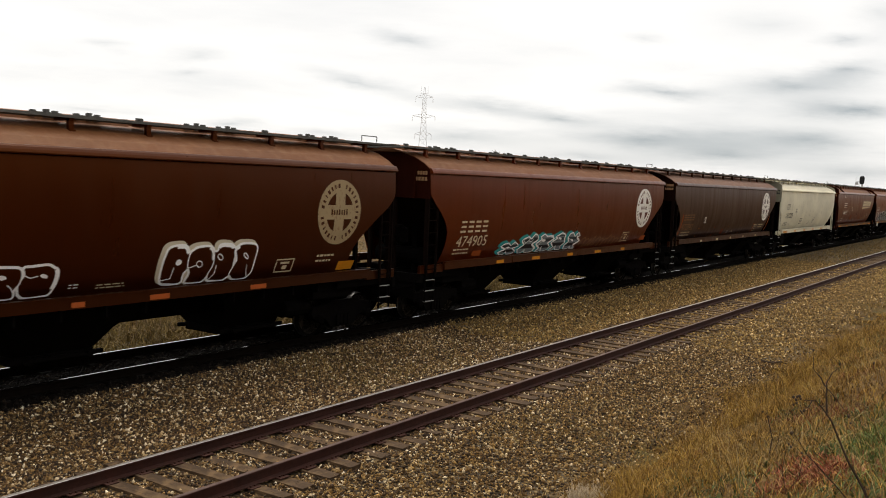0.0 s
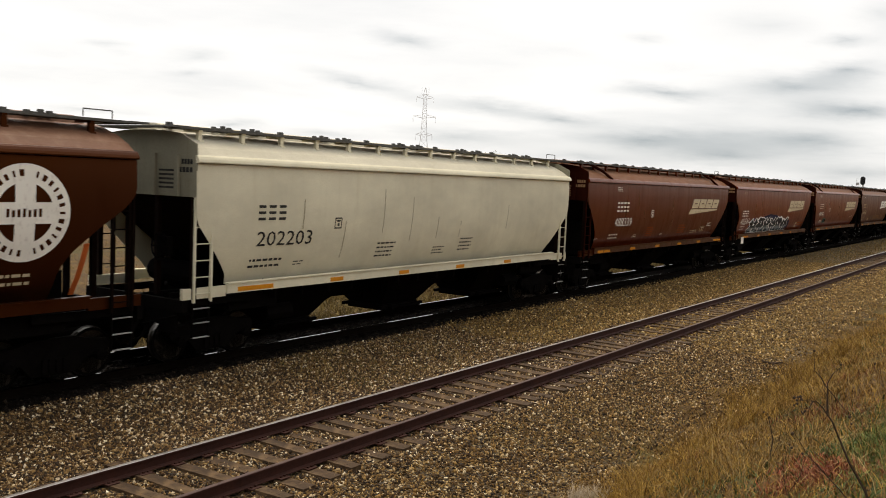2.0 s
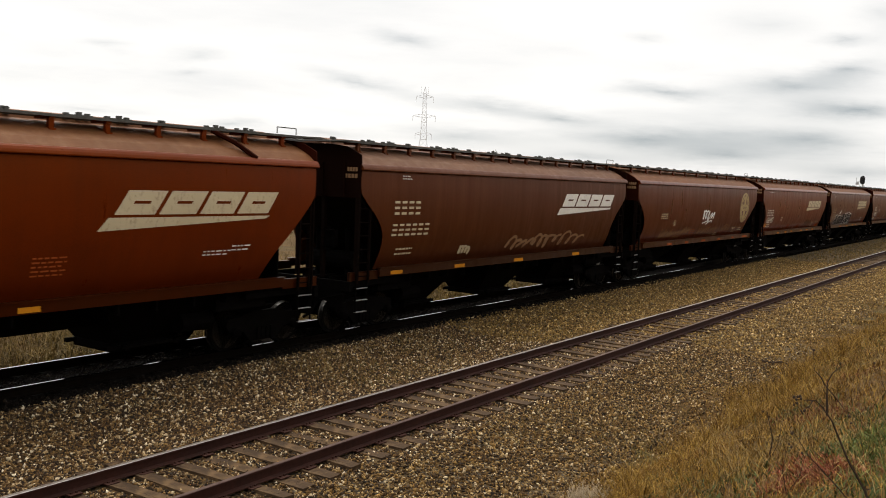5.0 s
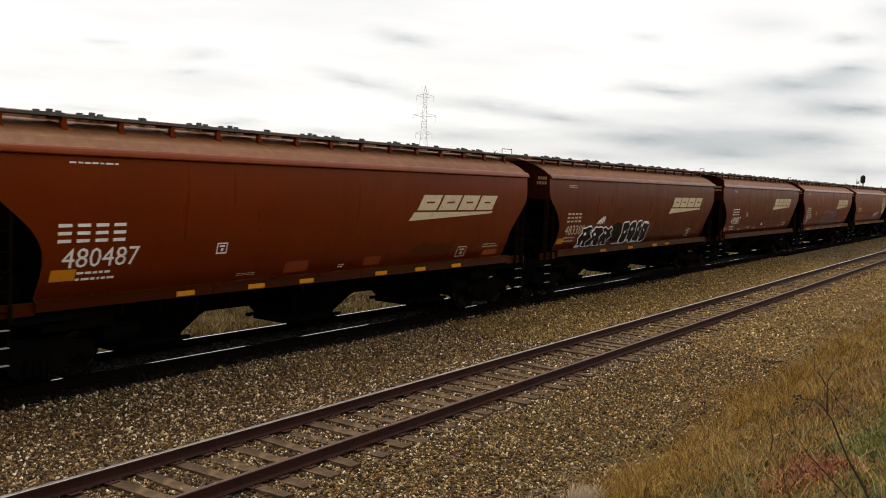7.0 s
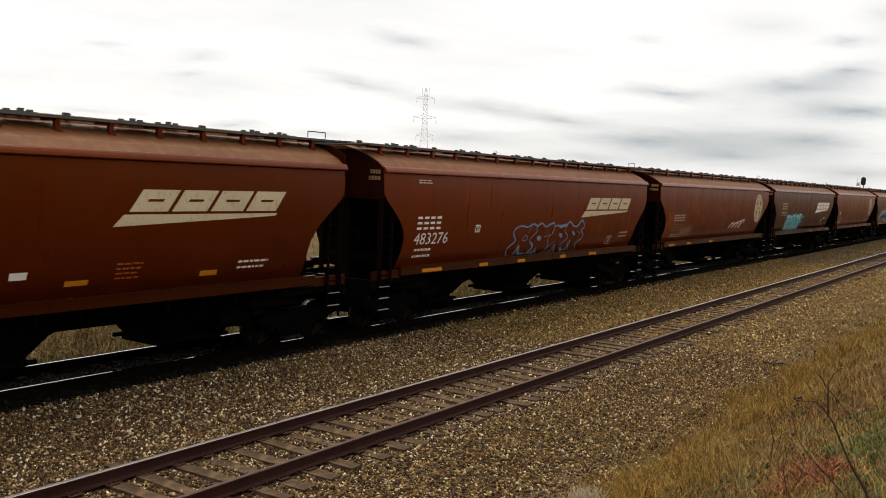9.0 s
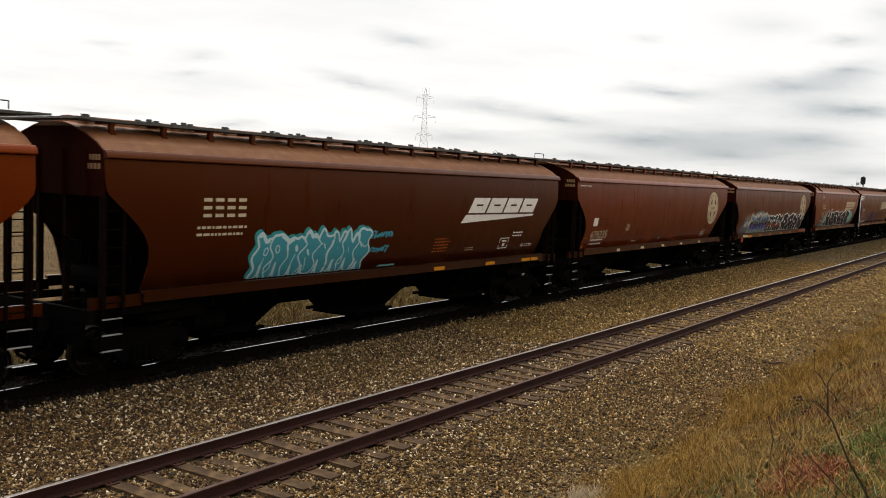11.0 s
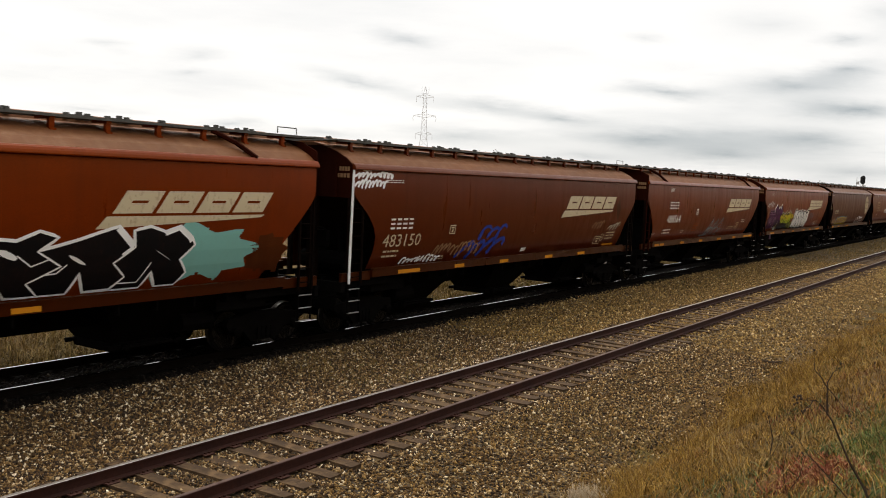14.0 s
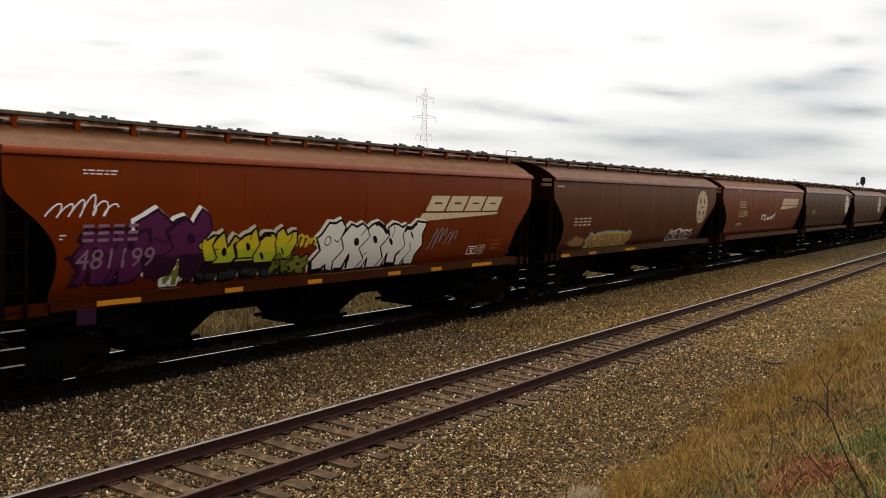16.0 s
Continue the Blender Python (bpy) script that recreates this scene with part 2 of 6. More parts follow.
RAIL_SIDE = speckled("rusty_rail_steel", [(0.3, (0.0152, 0.003654, 0.001843)), (0.7, (0.04752, 0.01196, 0.005792))], 16, 0.85)
RAIL_TOP = speckled("worn_rail_head", [(0.3, (0.035, 0.016, 0.012)), (0.7, (0.09, 0.050, 0.042))], 10, 0.5, 0.08, metal=0.3)
# near head of the main line: darker, smoother metal than the far head
RAIL_DULL = speckled("darker_rail_head", [(0.3, (0.07, 0.066, 0.066)), (0.7, (0.16, 0.155, 0.155))], 10, 0.07, 0.0, metal=1.0)
RAIL_SHEEN = speckled("half_polished_rail_head", [(0.3, (0.36, 0.31, 0.29)), (0.7, (0.60, 0.56, 0.54))], 10, 0.28, 0.05, metal=0.9)
RAIL_BRIGHT = speckled("polished_rail_head", [(0.3, (0.372, 0.36, 0.3534)), (0.7, (0.45, 0.438, 0.434))], 10, 0.12, 0.0, metal=1.0)
TIE_MAT = speckled("weathered_tie_wood", [(0.28, (0.01061, 0.005107, 0.001915)), (0.48, (0.04972, 0.02745, 0.01149)), (0.72, (0.1591, 0.09895, 0.04788))], 7, 0.9, 0.7)
# main line bed near black: the shade under the train is in these colours
UNDER_SHADE_STOPS = [(0.25, (0.0018, 0.0013, 0.0010)), (0.75, (0.007, 0.0050, 0.0036))]
SHADE_BALLAST = speckled("under_train_shade_ballast", UNDER_SHADE_STOPS, 16, 0.95, 0.8, spec=0.02)
SHADE_TRACK = speckled("under_train_shade_track", UNDER_SHADE_STOPS, 7, 0.95, 0.7, spec=0.02)
STONE_STOPS = [(0.0, (0.009337, 0.004625, 0.001249)), (0.40, (0.04433, 0.02139, 0.005904)), (0.64, (0.1306, 0.06937, 0.01986)), (0.82, (0.2624, 0.1618, 0.05904)), (0.93, (0.4667, 0.3584, 0.21)),
               (1.0, (0.8624, 0.7692, 0.5995))]
STONE = speckled("crushed_stone", STONE_STOPS, 30, 0.85, 0.5, island=True)
DULL_STOPS = [(0.0, (0.01008, 0.004995, 0.001199)), (0.38, (0.056, 0.02864, 0.006976)), (0.67, (0.1501, 0.08159, 0.02071)), (0.85, (0.28, 0.1709, 0.05341)), (0.945, (0.448, 0.3275, 0.1635)), (1.0, (0.6944, 0.5883, 0.4142))]
STONE_DULL = speckled("earth_stained_stone", DULL_STOPS, 30, 0.9, 0.5, island=True)
# paler stops with less contrast, for stones further down the line
STONE_FAR = speckled("paler_far_stone", [(0, (0.03965, 0.02106, 0.005641)), (0.4, (0.1388, 0.08042, 0.02068)), (0.75, (0.2643, 0.1634, 0.04763)), (0.95, (0.4361, 0.2999, 0.1128)), (1, (0.7665, 0.6, 0.3384))], 30, 0.9, 0.5, island=True)
STONE_SHADE = speckled("under_train_shade_stone", [(0, (0.002, 0.0015, 0.001)), (0.8, (0.010, 0.007, 0.005)), (1, (0.035, 0.025, 0.017))], 30, 0.9, 0.5, island=True, spec=0.1)

# ---- mesh helpers ----


class Shape:
    """Gathers vertices and faces, each face with a material slot."""

    def __init__(self):
        self.v, self.f, self.m = [], [], []

    def add(self, verts, faces, slot=0):
        k = len(self.v)
        self.v += [tuple(p) for p in verts]
        self.f += [tuple(i + k for i in f) for f in faces]
        self.m += [slot] * len(faces)
        return self

    def box(self, x0, x1, y0, y1, z0, z1, slot=0, c=0.0):
        """A box, its upright edges chamfered by c."""
        if c <= 0:
            ring = [(x0, y0), (x1, y0), (x1, y1), (x0, y1)]
        else:
            ring = [(x0 + c, y0), (x1 - c, y0), (x1, y0 + c), (x1, y1 - c), (x1 - c, y1), (x0 + c, y1), (x0, y1 - c), (x0, y0 + c)]
        return self.prism([(x, y, z0) for x, y in ring], [(x, y, z1) for x, y in ring], slot)

    def prism(self, low, high, slot=0):
        n = len(low)
        return self.add(list(low) + list(high), [tuple(range(n))[::-1], tuple(range(n, 2 * n))] + [(i, (i + 1) % n, n + (i + 1) % n, n + i) for i in range(n)], slot)

    def loft(self, rings, slot=0, caps=True):
        n = len(rings[0])
        f = []
        for r in range(len(rings) - 1):
            f += [(r * n + i, r * n + (i + 1) % n, (r + 1) * n + (i + 1) % n, (r + 1) * n + i) for i in range(n)]
        if caps:
            f += [tuple(range(n))[::-1], tuple(range((len(rings) - 1) * n, len(rings) * n))]
        return self.add([p for r in rings for p in r], f, slot)

    def rod(self, a, b, r, n=6, slot=0, r2=None):
        a, b = Vector(a), Vector(b)
        d = (b - a).normalized()
        s = d.orthogonal().normalized()
        u = d.cross(s)
        ring = [(s * math.cos(k * 2 * math.pi / n) + u * math.sin(k * 2 * math.pi / n)) for k in range(n)]
        return self.loft([[a + q * r for q in ring], [b + q * (r if r2 is None else r2) for q in ring]], slot)

    def lathe(self, prof, centre, n=20, slot=0):
        """prof: (radius, y) turned about the y axis through centre."""
        cx, cy, cz = centre
        return self.loft([[(cx + r * math.cos(k * 2 * math.pi / n), cy + y, cz + r * math.sin(k * 2 * math.pi / n)) for k in range(n)] for r, y in prof], slot)

    def mesh(self, name, mats, smooth=False):
        me = bpy.data.meshes.new(name)
        me.from_pydata(self.v, [], self.f)
        for m in mats if isinstance(mats, (list, tuple)) else [mats]:
            me.materials.append(m)
        me.polygons.foreach_set("material_index", self.m)
        if smooth:
            me.polygons.foreach_set("use_smooth", [True] * len(self.f))
        me.update()
        return me


def part(name, shape, mats, parent, label="", at=None, smooth=False):
    me = shape if isinstance(shape, bpy.types.Mesh) else shape.mesh(name, mats, smooth)
    ob = new(name, me)
    if parent is not None:
        ob.parent = parent
    if at is not None:
        ob.matrix_basis = at
    if label:
        ob["label"] = label
    return ob


def big_mesh(name, verts, faces, mats, smooth=False):
    """verts (n, 3) and triangles (m, 3) as arrays."""
    me = bpy.data.meshes.new(name)
    me.vertices.add(len(verts))
    me.vertices.foreach_set("co", np.asarray(verts, np.float32).ravel())
    k = faces.shape[1]
    me.loops.add(faces.size)
    me.loops.foreach_set("vertex_index", faces.astype(np.int32).ravel())
    me.polygons.add(len(faces))
    me.polygons.foreach_set("loop_start", np.arange(0, faces.size, k, dtype=np.int32))
    me.polygons.foreach_set("loop_total", np.full(len(faces), k, np.int32))
    me.materials.append(mats)
    me.update(calc_edges=True)
    return me


# ---- ground ----
RAIL_Z = 0.064                        # the train's rail head lies this far over the siding's
NEAR_Y, FAR_Y = 9.254, 15.383         # middle of the siding and of the main track
BED = -0.222                          # top of the ballast


def added_ridge(y):
    """Added, unseen ridge: the bank rises on behind the camera to block low sky."""
    return -0.40 + 0.49 * 10.5 - 0.010 * 10.5 ** 2 + 0.40 * np.clip(-5.6 - y, 0, 24) - 0.02 * np.clip(-40 - y, 0, 120)


def terrain(x, y):
    """Height of the ground: a bank beside the siding that climbs to an added ridge, level fields beyond the main line.
    """
    bank = np.clip(4.9 - y, 0, 30)
    h = -0.40 + 0.49 * bank - 0.010 * bank ** 2
    h = np.where(y < -5.6, added_ridge(y), h)
    far = np.clip(y - 19, 0, 400)
    h = h + 0.012 * far
    h = h + 0.05 * np.sin(x * 0.9 + y * 0.7) * np.sin(y * 1.3 - x * 0.31) + 0.03 * np.sin(2.3 * x + 1.1 * y)
    return h


def spaced(lo, hi, near, step):
    """Stations that stand close round near and grow apart away from it."""
    pts = [near]
    s = step
    while pts[-1] < hi:
        pts.append(pts[-1] + s)
        s *= 1.045
    s, back = step, [near]
    while back[-1] > lo:
        back.append(back[-1] - s)
        s *= 1.06
    return np.array(back[:0:-1] + pts)


gx, gy = spaced(-400, 2600, 12, 0.5), spaced(-300, 2400, 3, 0.35)
GX, GY = np.meshgrid(gx, gy, indexing="ij")
GZ = terrain(GX, GY)
nx, ny = len(gx), len(gy)
ii = (np.arange(nx - 1)[:, None] * ny + np.arange(ny - 1)[None]).ravel()
SOIL, st, sb = material("dry_grass_ground", 0.95, 0, 0.2)
c1 = noise_of(st, (1, 1, 1), 1.1, 8, 0.7)
c2 = noise_of(st, (1, 1, 1), 14, 5, 0.7)
c3 = noise_of(st, (1, 1, 1), 0.25, 4, 0.6)
col = ramp_of(st, blend(st, 0.5, c1, c2), [(0.32, (0.016, 0.008037, 0.002168)), (0.47, (0.058, 0.03036, 0.006502)), (0.58, (0.115, 0.06251, 0.01373)), (0.70, (0.21, 0.1206, 0.03251))])
col = blend(st, ramp_of(st, c3, [(0.5, (0, 0, 0)), (0.7, (0.6, 0.6, 0.6))]), col, (0.050, 0.056, 0.014))
st.links.new(col, sb.inputs["Base Color"])
bumped(st, sb, c2, 0.8, 0.05)
ground = new("ground", big_mesh("ground", np.stack([GX.ravel(), GY.ravel(), GZ.ravel()], 1), np.stack([ii, ii + ny, ii + ny + 1, ii + 1], 1), SOIL))
tagged(ground, "dry brown and olive grass field and bank", "ground", kind="structure")

BALLAST, bt, bb = material("ballast_bed", 0.9, 0, 0.25)
vor = bt.nodes.new("ShaderNodeTexVoronoi")
vor.inputs["Scale"].default_value = 19
bt.links.new(coords(bt, (1, 1, 1)), vor.inputs["Vector"])
tone = bt.nodes.new("ShaderNodeSeparateColor")
bt.links.new(vor.outputs["Color"], tone.inputs[0])
col = ramp_of(bt, tone.outputs[0], [(at, tuple(0.8 * q for q in c)) for at, c in DULL_STOPS])
wide = noise_of(bt, (0.6, 1, 1), 0.9, 5, 0.6)
col = blend(bt, ramp_of(bt, wide, [(0.42, (0, 0, 0)), (0.68, (0.7, 0.7, 0.7))]), col, (0.12, 0.085, 0.038))
# cell edges darkened, painting in the shade between stones
col = blend(bt, ramp_of(bt, vor.outputs["Distance"], [(0.45, (0, 0, 0)), (0.75, (0.85,) * 3)]), col, (0.02, 0.016, 0.012))
bt.links.new(col, bb.inputs["Base Color"])
inv = bt.nodes.new("ShaderNodeMath")
inv.operation = "SUBTRACT"
inv.inputs[0].default_value = 1.0
bt.links.new(vor.outputs["Distance"], inv.inputs[1])
bumped(bt, bb, inv.outputs[0], 0.9, 0.04)


def bed_height(y):
    """The ballast's cross-section: shoulders, level under the tracks, a shallow dip between."""
    y = np.asarray(y, float)
    return np.interp(y, [4.6, 5.4, 7.5, 8.0, 10.6, 11.6, 12.9, 13.9, 16.9, 18.6], [-0.62, -0.40, BED - .04, BED, BED, BED - .08, BED - .05, BED + RAIL_Z, BED + RAIL_Z, -0.7])


prof = [(y, float(bed_height(y))) for y in (4.6, 5.4, 6.5, 7.5, 8.0, 9.3, 10.6, 11.1, 11.6, 12.2, 12.9, 13.9, 15.4, 16.9, 17.7, 18.6)]
bed_x = [-60, -20, 0, 20, 40, 80, 160, 320, 640, 1300]
sh = Shape()
n = len(prof) + 2
for x in bed_x:
    sh.v += [(x, prof[0][0], -1.2)] + [(x, y, z) for y, z in prof] + [(x, prof[-1][0], -1.2)]
for a in range(len(bed_x) - 1):
    for b in range(n - 1):
        sh.f.append((a * n + b, (a + 1) * n + b, (a + 1) * n + b + 1, a * n + b + 1))
        sh.m.append(0)
ballast = part("ballast_bed", sh, BALLAST, None)
tagged(ballast, "grey and tan crushed stone ballast under both tracks", "ballast", kind="structure")

# dark strip over the bed, standing in for shade below the cars
shade_strip = Shape()
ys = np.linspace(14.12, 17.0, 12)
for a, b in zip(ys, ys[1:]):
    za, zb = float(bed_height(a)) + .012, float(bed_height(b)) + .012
    shade_strip.prism([(-60, a, za - .05), (620, a, za - .05), (620, b, zb - .05), (-60, b, zb - .05)], [(-60, a, za), (620, a, za), (620, b, zb), (-60, b, zb)])
tagged(part("shade_strip_ballast", shade_strip, SHADE_BALLAST, None), "ballast between the main line rails, darkened for the train's shade", "ballast", kind="structure")

# ---- tracks ----
RAIL_PROFILE = [(-.070, -.172), (.070, -.172), (.070, -.160), (.012, -.140), (.012, -.042), (.036, -.034), (.036, -.006), (.028, 0), (-.028, 0), (-.036, -.006),
                (-.036, -.034), (-.012, -.042), (-.012, -.140), (-.070, -.160)]
X_NEAR, X_FAR = -30.0, 620.0


def rail_track(y, z, label, spacing, reach, seed, wood, flank_mat, head_mat, sunk=0.0):
    rnd = random.Random(seed)
    root = tagged(new("railway_track"), label, "railway track", kind="structure")
    root.location = (0, y, z)
    for side in (-0.753, 0.753):
        s = Shape()
        pr = RAIL_PROFILE
        k = len(pr)
        s.add([(x, side + a, b) for x in (X_NEAR, X_FAR) for a, b in pr], [tuple(range(k)), tuple(range(2 * k - 1, k - 1, -1))])
        for i in range(k):
            j = (i + 1) % k
            s.add([(X_NEAR, side + pr[i][0], pr[i][1]), (X_FAR, side + pr[i][0], pr[i][1]), (X_FAR, side + pr[j][0], pr[j][1]), (X_NEAR, side + pr[j][0], pr[j][1])],
                  [(0, 1, 2, 3)], 1 if 6 <= i <= 8 else 0)
        part("rail", s, [flank_mat, head_mat[side > 0]], root, "steel rail with a bright worn head")
    tie = []
    for v in range(5):
        t = Shape()
        rag = [rnd.uniform(-.02, .02) for _ in range(8)]
        a, b = 1.30 + rag[0], 1.30 + rag[1]
        low = [(-.115 + rag[2], -a, -.30), (.115 + rag[3], -a, -.30), (.115 + rag[4], b, -.30), (-.115 + rag[5], b, -.30)]
        t.prism(low, [(x * .97, y2, -.176 + .01 * rnd.uniform(-1, 1)) for x, y2, _ in low])
        t.box(-.03 + rag[6], -.022 + rag[6], -a * .9, b * .8, -.18, -.1745)
        tie.append(t.mesh("tie", wood))
    plate = Shape().box(-.09, .09, -.16, .16, -.180, -.166)
    for q in (-.1, .1):
        plate.box(-.05, -.025, q - .012, q + .012, -.17, -.145).box(.025, .05, q - .012, q + .012, -.17, -.145)
    plate = plate.mesh("tie_plate", flank_mat)
    x, count = -2.0, 0
    while x < reach:
        ob = part("tie", tie[rnd.randrange(5)], None, root, at=pose(x + rnd.uniform(-.06, .06), rnd.uniform(-.11, .11), rnd.choice((-.012, -.006, -.018, 0, -.026, -.034)) - sunk, rnd.uniform(-.6, .6), 0, rnd.uniform(-2.8, 2.8)))
        if x < 40:
            for side in (-0.753, 0.753):
                part("tie_plate", plate, None, root, at=pose(x, side, 0))
        x += spacing
    rest = Shape()
    while x < 330:
        rest.box(x - .115, x + .115, -1.3, 1.3, -.30, -.178)
        x += spacing
    tagged(part("distant_ties", rest, wood, root), kind="stuff")
    return root


rail_track(NEAR_Y, 0.0, "empty siding track with rusty rails and grey wooden ties", 0.54, 110, 3, TIE_MAT, RAIL_SIDE, (RAIL_TOP, RAIL_SHEEN))
rail_track(FAR_Y, RAIL_Z, "main line track under the passing grain train", 0.54, 60, 4, SHADE_TRACK, SHADE_TRACK, (RAIL_DULL, RAIL_BRIGHT), 0.05)

# ---- covered hopper cars ----
BODY = 17.45
HALF = BODY / 2
LENGTH = {"long": 17.45, "logo": 17.45, "new": 16.8, "short": 16.2, "cage": 16.25}
SIDE_Z = [1.55, 1.75, 2.0, 2.3, 2.6, 2.9, 3.2, 3.5, 3.8, 4.02]
SIDE_Y = [1.215, 1.318, 1.420, 1.508, 1.566, 1.602, 1.620, 1.624, 1.618, 1.606]


def side_y(z):
    return float(np.interp(z, SIDE_Z, SIDE_Y))


def end_in(z, kind, e):
    """How far the side sheet's end (e: -1 or 1) stands in from the body's end at height z."""
    if kind == "cage":
        return float(np.interp(z, [1.55, 1.75, 2.85, 3.0, 4.1], [1.12, 1.06, .07, .02, 0.0]))
    if kind == "new":
        return float(np.interp(z, [1.55, 1.75, 2.1, 3.25, 3.42, 4.1], [1.38, 1.32, 1.16, .14, .05, 0.02]))
    if kind == "short" or e < 0:
        return float(np.interp(z, [1.55, 2.0, 2.3, 2.5, 2.75, 3.0, 3.2, 3.4, 3.52, 4.1], [1.05, 1.07, 1.06, 1.0, .83, .56, .31, .09, .02, 0.0]))
    if kind == "logo":
        return float(np.interp(z, [1.55, 2.0, 2.35, 2.55, 2.85, 3.1, 3.3, 3.4, 4.1], [.84, .82, .78, .66, .40, .17, .03, 0.0, 0.0]))
    return float(np.interp(z, [1.55, 2.0, 2.3, 2.75, 3.18, 3.35, 3.45, 4.1], [1.52, 1.46, 1.34, .82, .20, .05, 0.0, 0.0]))


class Decal:
    """Paint on a car's flank. u runs along the car from its end, z up; s is -1 on the flank towards +x going right."""

    def __init__(self):
        self.s = Shape()
        self.half = HALF

    def at(self, u, z, out=0.006):
        return (u - self.half, -(side_y(z) + out), z)

    def quad(self, pts, slot=0, out=0.006):
        self.s.add([self.at(u, z, out) for u, z in pts], [tuple(range(len(pts)))], slot)

    def rect(self, u0, u1, z0, z1, slot=0, lean=0.0, out=0.006):
        k = max(1, int((z1 - z0) / 0.25))
        for i in range(k):
            a, b = z0 + (z1 - z0) * i / k, z0 + (z1 - z0) * (i + 1) / k
            self.quad([(u0 + lean * (a - z0), a), (u1 + lean * (a - z0), a), (u1 + lean * (b - z0), b), (u0 + lean * (b - z0), b)], slot, out)

    def fill(self, poly, slot=0, out=0.006, dz=0.05):
        """A polygon, filled band by band so that it follows the flank's curve."""
        zs = [p[1] for p in poly]
        n = max(2, int((max(zs) - min(zs)) / dz))
        lv = np.linspace(min(zs) + 1e-4, max(zs) - 1e-4, n + 1)

        def cuts(z):
            xs = []
            for (u0, z0), (u1, z1) in zip(poly, poly[1:] + poly[:1]):
                if (z0 <= z) != (z1 <= z):
                    xs.append(u0 + (u1 - u0) * (z - z0) / (z1 - z0))
            return sorted(xs)
        for a, b in zip(lv, lv[1:]):
            ca, cb = cuts(a), cuts(b)
            if len(ca) != len(cb):
                ca = cb = cuts((a + b) / 2)
            for k in range(0, len(ca) - 1, 2):
                self.quad([(ca[k], a), (ca[k + 1], a), (cb[k + 1], b), (cb[k], b)], slot, out)

    def stroke(self, pts, w, slot=0, out=0.010, closed=False, step=0.10):
        p = [Vector(q) for q in pts]
        if closed:
            p.append(p[0])
        fine = [p[0]]
        for a, b in zip(p, p[1:]):
            k = max(1, int((b - a).length / step))
            fine += [a.lerp(b, (i + 1) / k) for i in range(k)]
        left, right = [], []
        for i, q in enumerate(fine):
            d = fine[min(i + 1, len(fine) - 1)] - fine[max(i - 1, 0)]
            if closed and i in (0, len(fine) - 1):
                d = fine[1] - fine[-2]
            if d.length < 1e-6:
                d = Vector((1, 0))
            nrm = Vector((-d.y, d.x)).normalized() * w / 2
            left.append(q + nrm)
            right.append(q - nrm)
        k = len(self.s.v)
        for a, b in zip(left, right):
            self.s.v += [self.at(a.x, a.y, out), self.at(b.x, b.y, out)]
        for i in range(len(fine) - 1):
            self.s.f.append((k + 2 * i, k + 2 * i + 1, k + 2 * i + 3, k + 2 * i + 2))
            self.s.m.append(slot)


def smooth_line(pts, n=5, closed=True):
    """A Catmull-Rom curve through pts."""
    m = len(pts)
    res = []
    for i in range(m if closed else m - 1):
        p0, p1, p2, p3 = (Vector(pts[(i + k) % m if closed else min(max(i + k, 0), m - 1)]) for k in (-1, 0, 1, 2))
        for j in range(n):
            t = j / n
            res.append(tuple(0.5 * ((2 * p1) + (p2 - p0) * t + (2 * p0 - 5 * p1 + 4 * p2 - p3) * t * t + (3 * p1 - p0 - 3 * p2 + p3) * t ** 3)))
    if not closed:
        res.append(tuple(pts[-1]))
    return res


def text_mesh(txt, mat, u0, u1, z0, z1, out=0.012):
    """Built-in lettering fitted into u0..u1, z0..z1 on the flank."""
    cu = bpy.data.curves.new("lettering", "FONT")
    cu.body, cu.resolution_u = txt, 2
    ob = bpy.data.objects.new("lettering", cu)
    scene.collection.objects.link(ob)
    me = bpy.data.meshes.new_from_object(ob.evaluated_get(bpy.context.evaluated_depsgraph_get()))
    bpy.data.objects.remove(ob)
    co = np.array([v.co for v in me.vertices])
    lo, hi = co.min(0), co.max(0)
    for v in me.vertices:
        u = u0 + (v.co.x - lo[0]) / (hi[0] - lo[0]) * (u1 - u0)
        z = z0 + (v.co.y - lo[1]) / (hi[1] - lo[1]) * (z1 - z0)
        v.co = (u - HALF, -(side_y(z) + out), z)
    me.materials.clear()
    me.materials.append(mat)
    me.update()
    return me


def flank(kind, s):
    """One side sheet: rolled steel, 12 mm thick, following the curve of the flank and the slope of its ends."""
    sh = Shape()
    zs = [1.55, 1.65, 1.8, 2.0, 2.2, 2.4, 2.6, 2.8, 3.0, 3.15, 3.3, 3.4, 3.5, 3.65, 3.8, 3.92, 4.02]
    for t in (0, 0.012):
        for z in zs:
            a, b = end_in(z, kind, -1), BODY - end_in(z, kind, 1)
            for i in range(13):
                u = a + (b - a) * i / 12
                sh.v.append((u - HALF, s * (side_y(z) - t), z))
    n, m = 13, len(zs)
    for t in (0, 1):
        for r in range(m - 1):
            for i in range(n - 1):
                a = t * n * m + r * n + i
                sh.f.append((a, a + 1, a + n + 1, a + n))
                sh.m.append(0)
    k = n * m
    for r in range(m - 1):
        for i in (0, n - 1):
            a = r * n + i
            # the cut edge keeps corners of its own, so that it stays sharp
            sh.add([sh.v[a], sh.v[a + n], sh.v[a + n + k], sh.v[a + k]], [(0, 1, 2, 3)])
    return sh


MESHES = {}


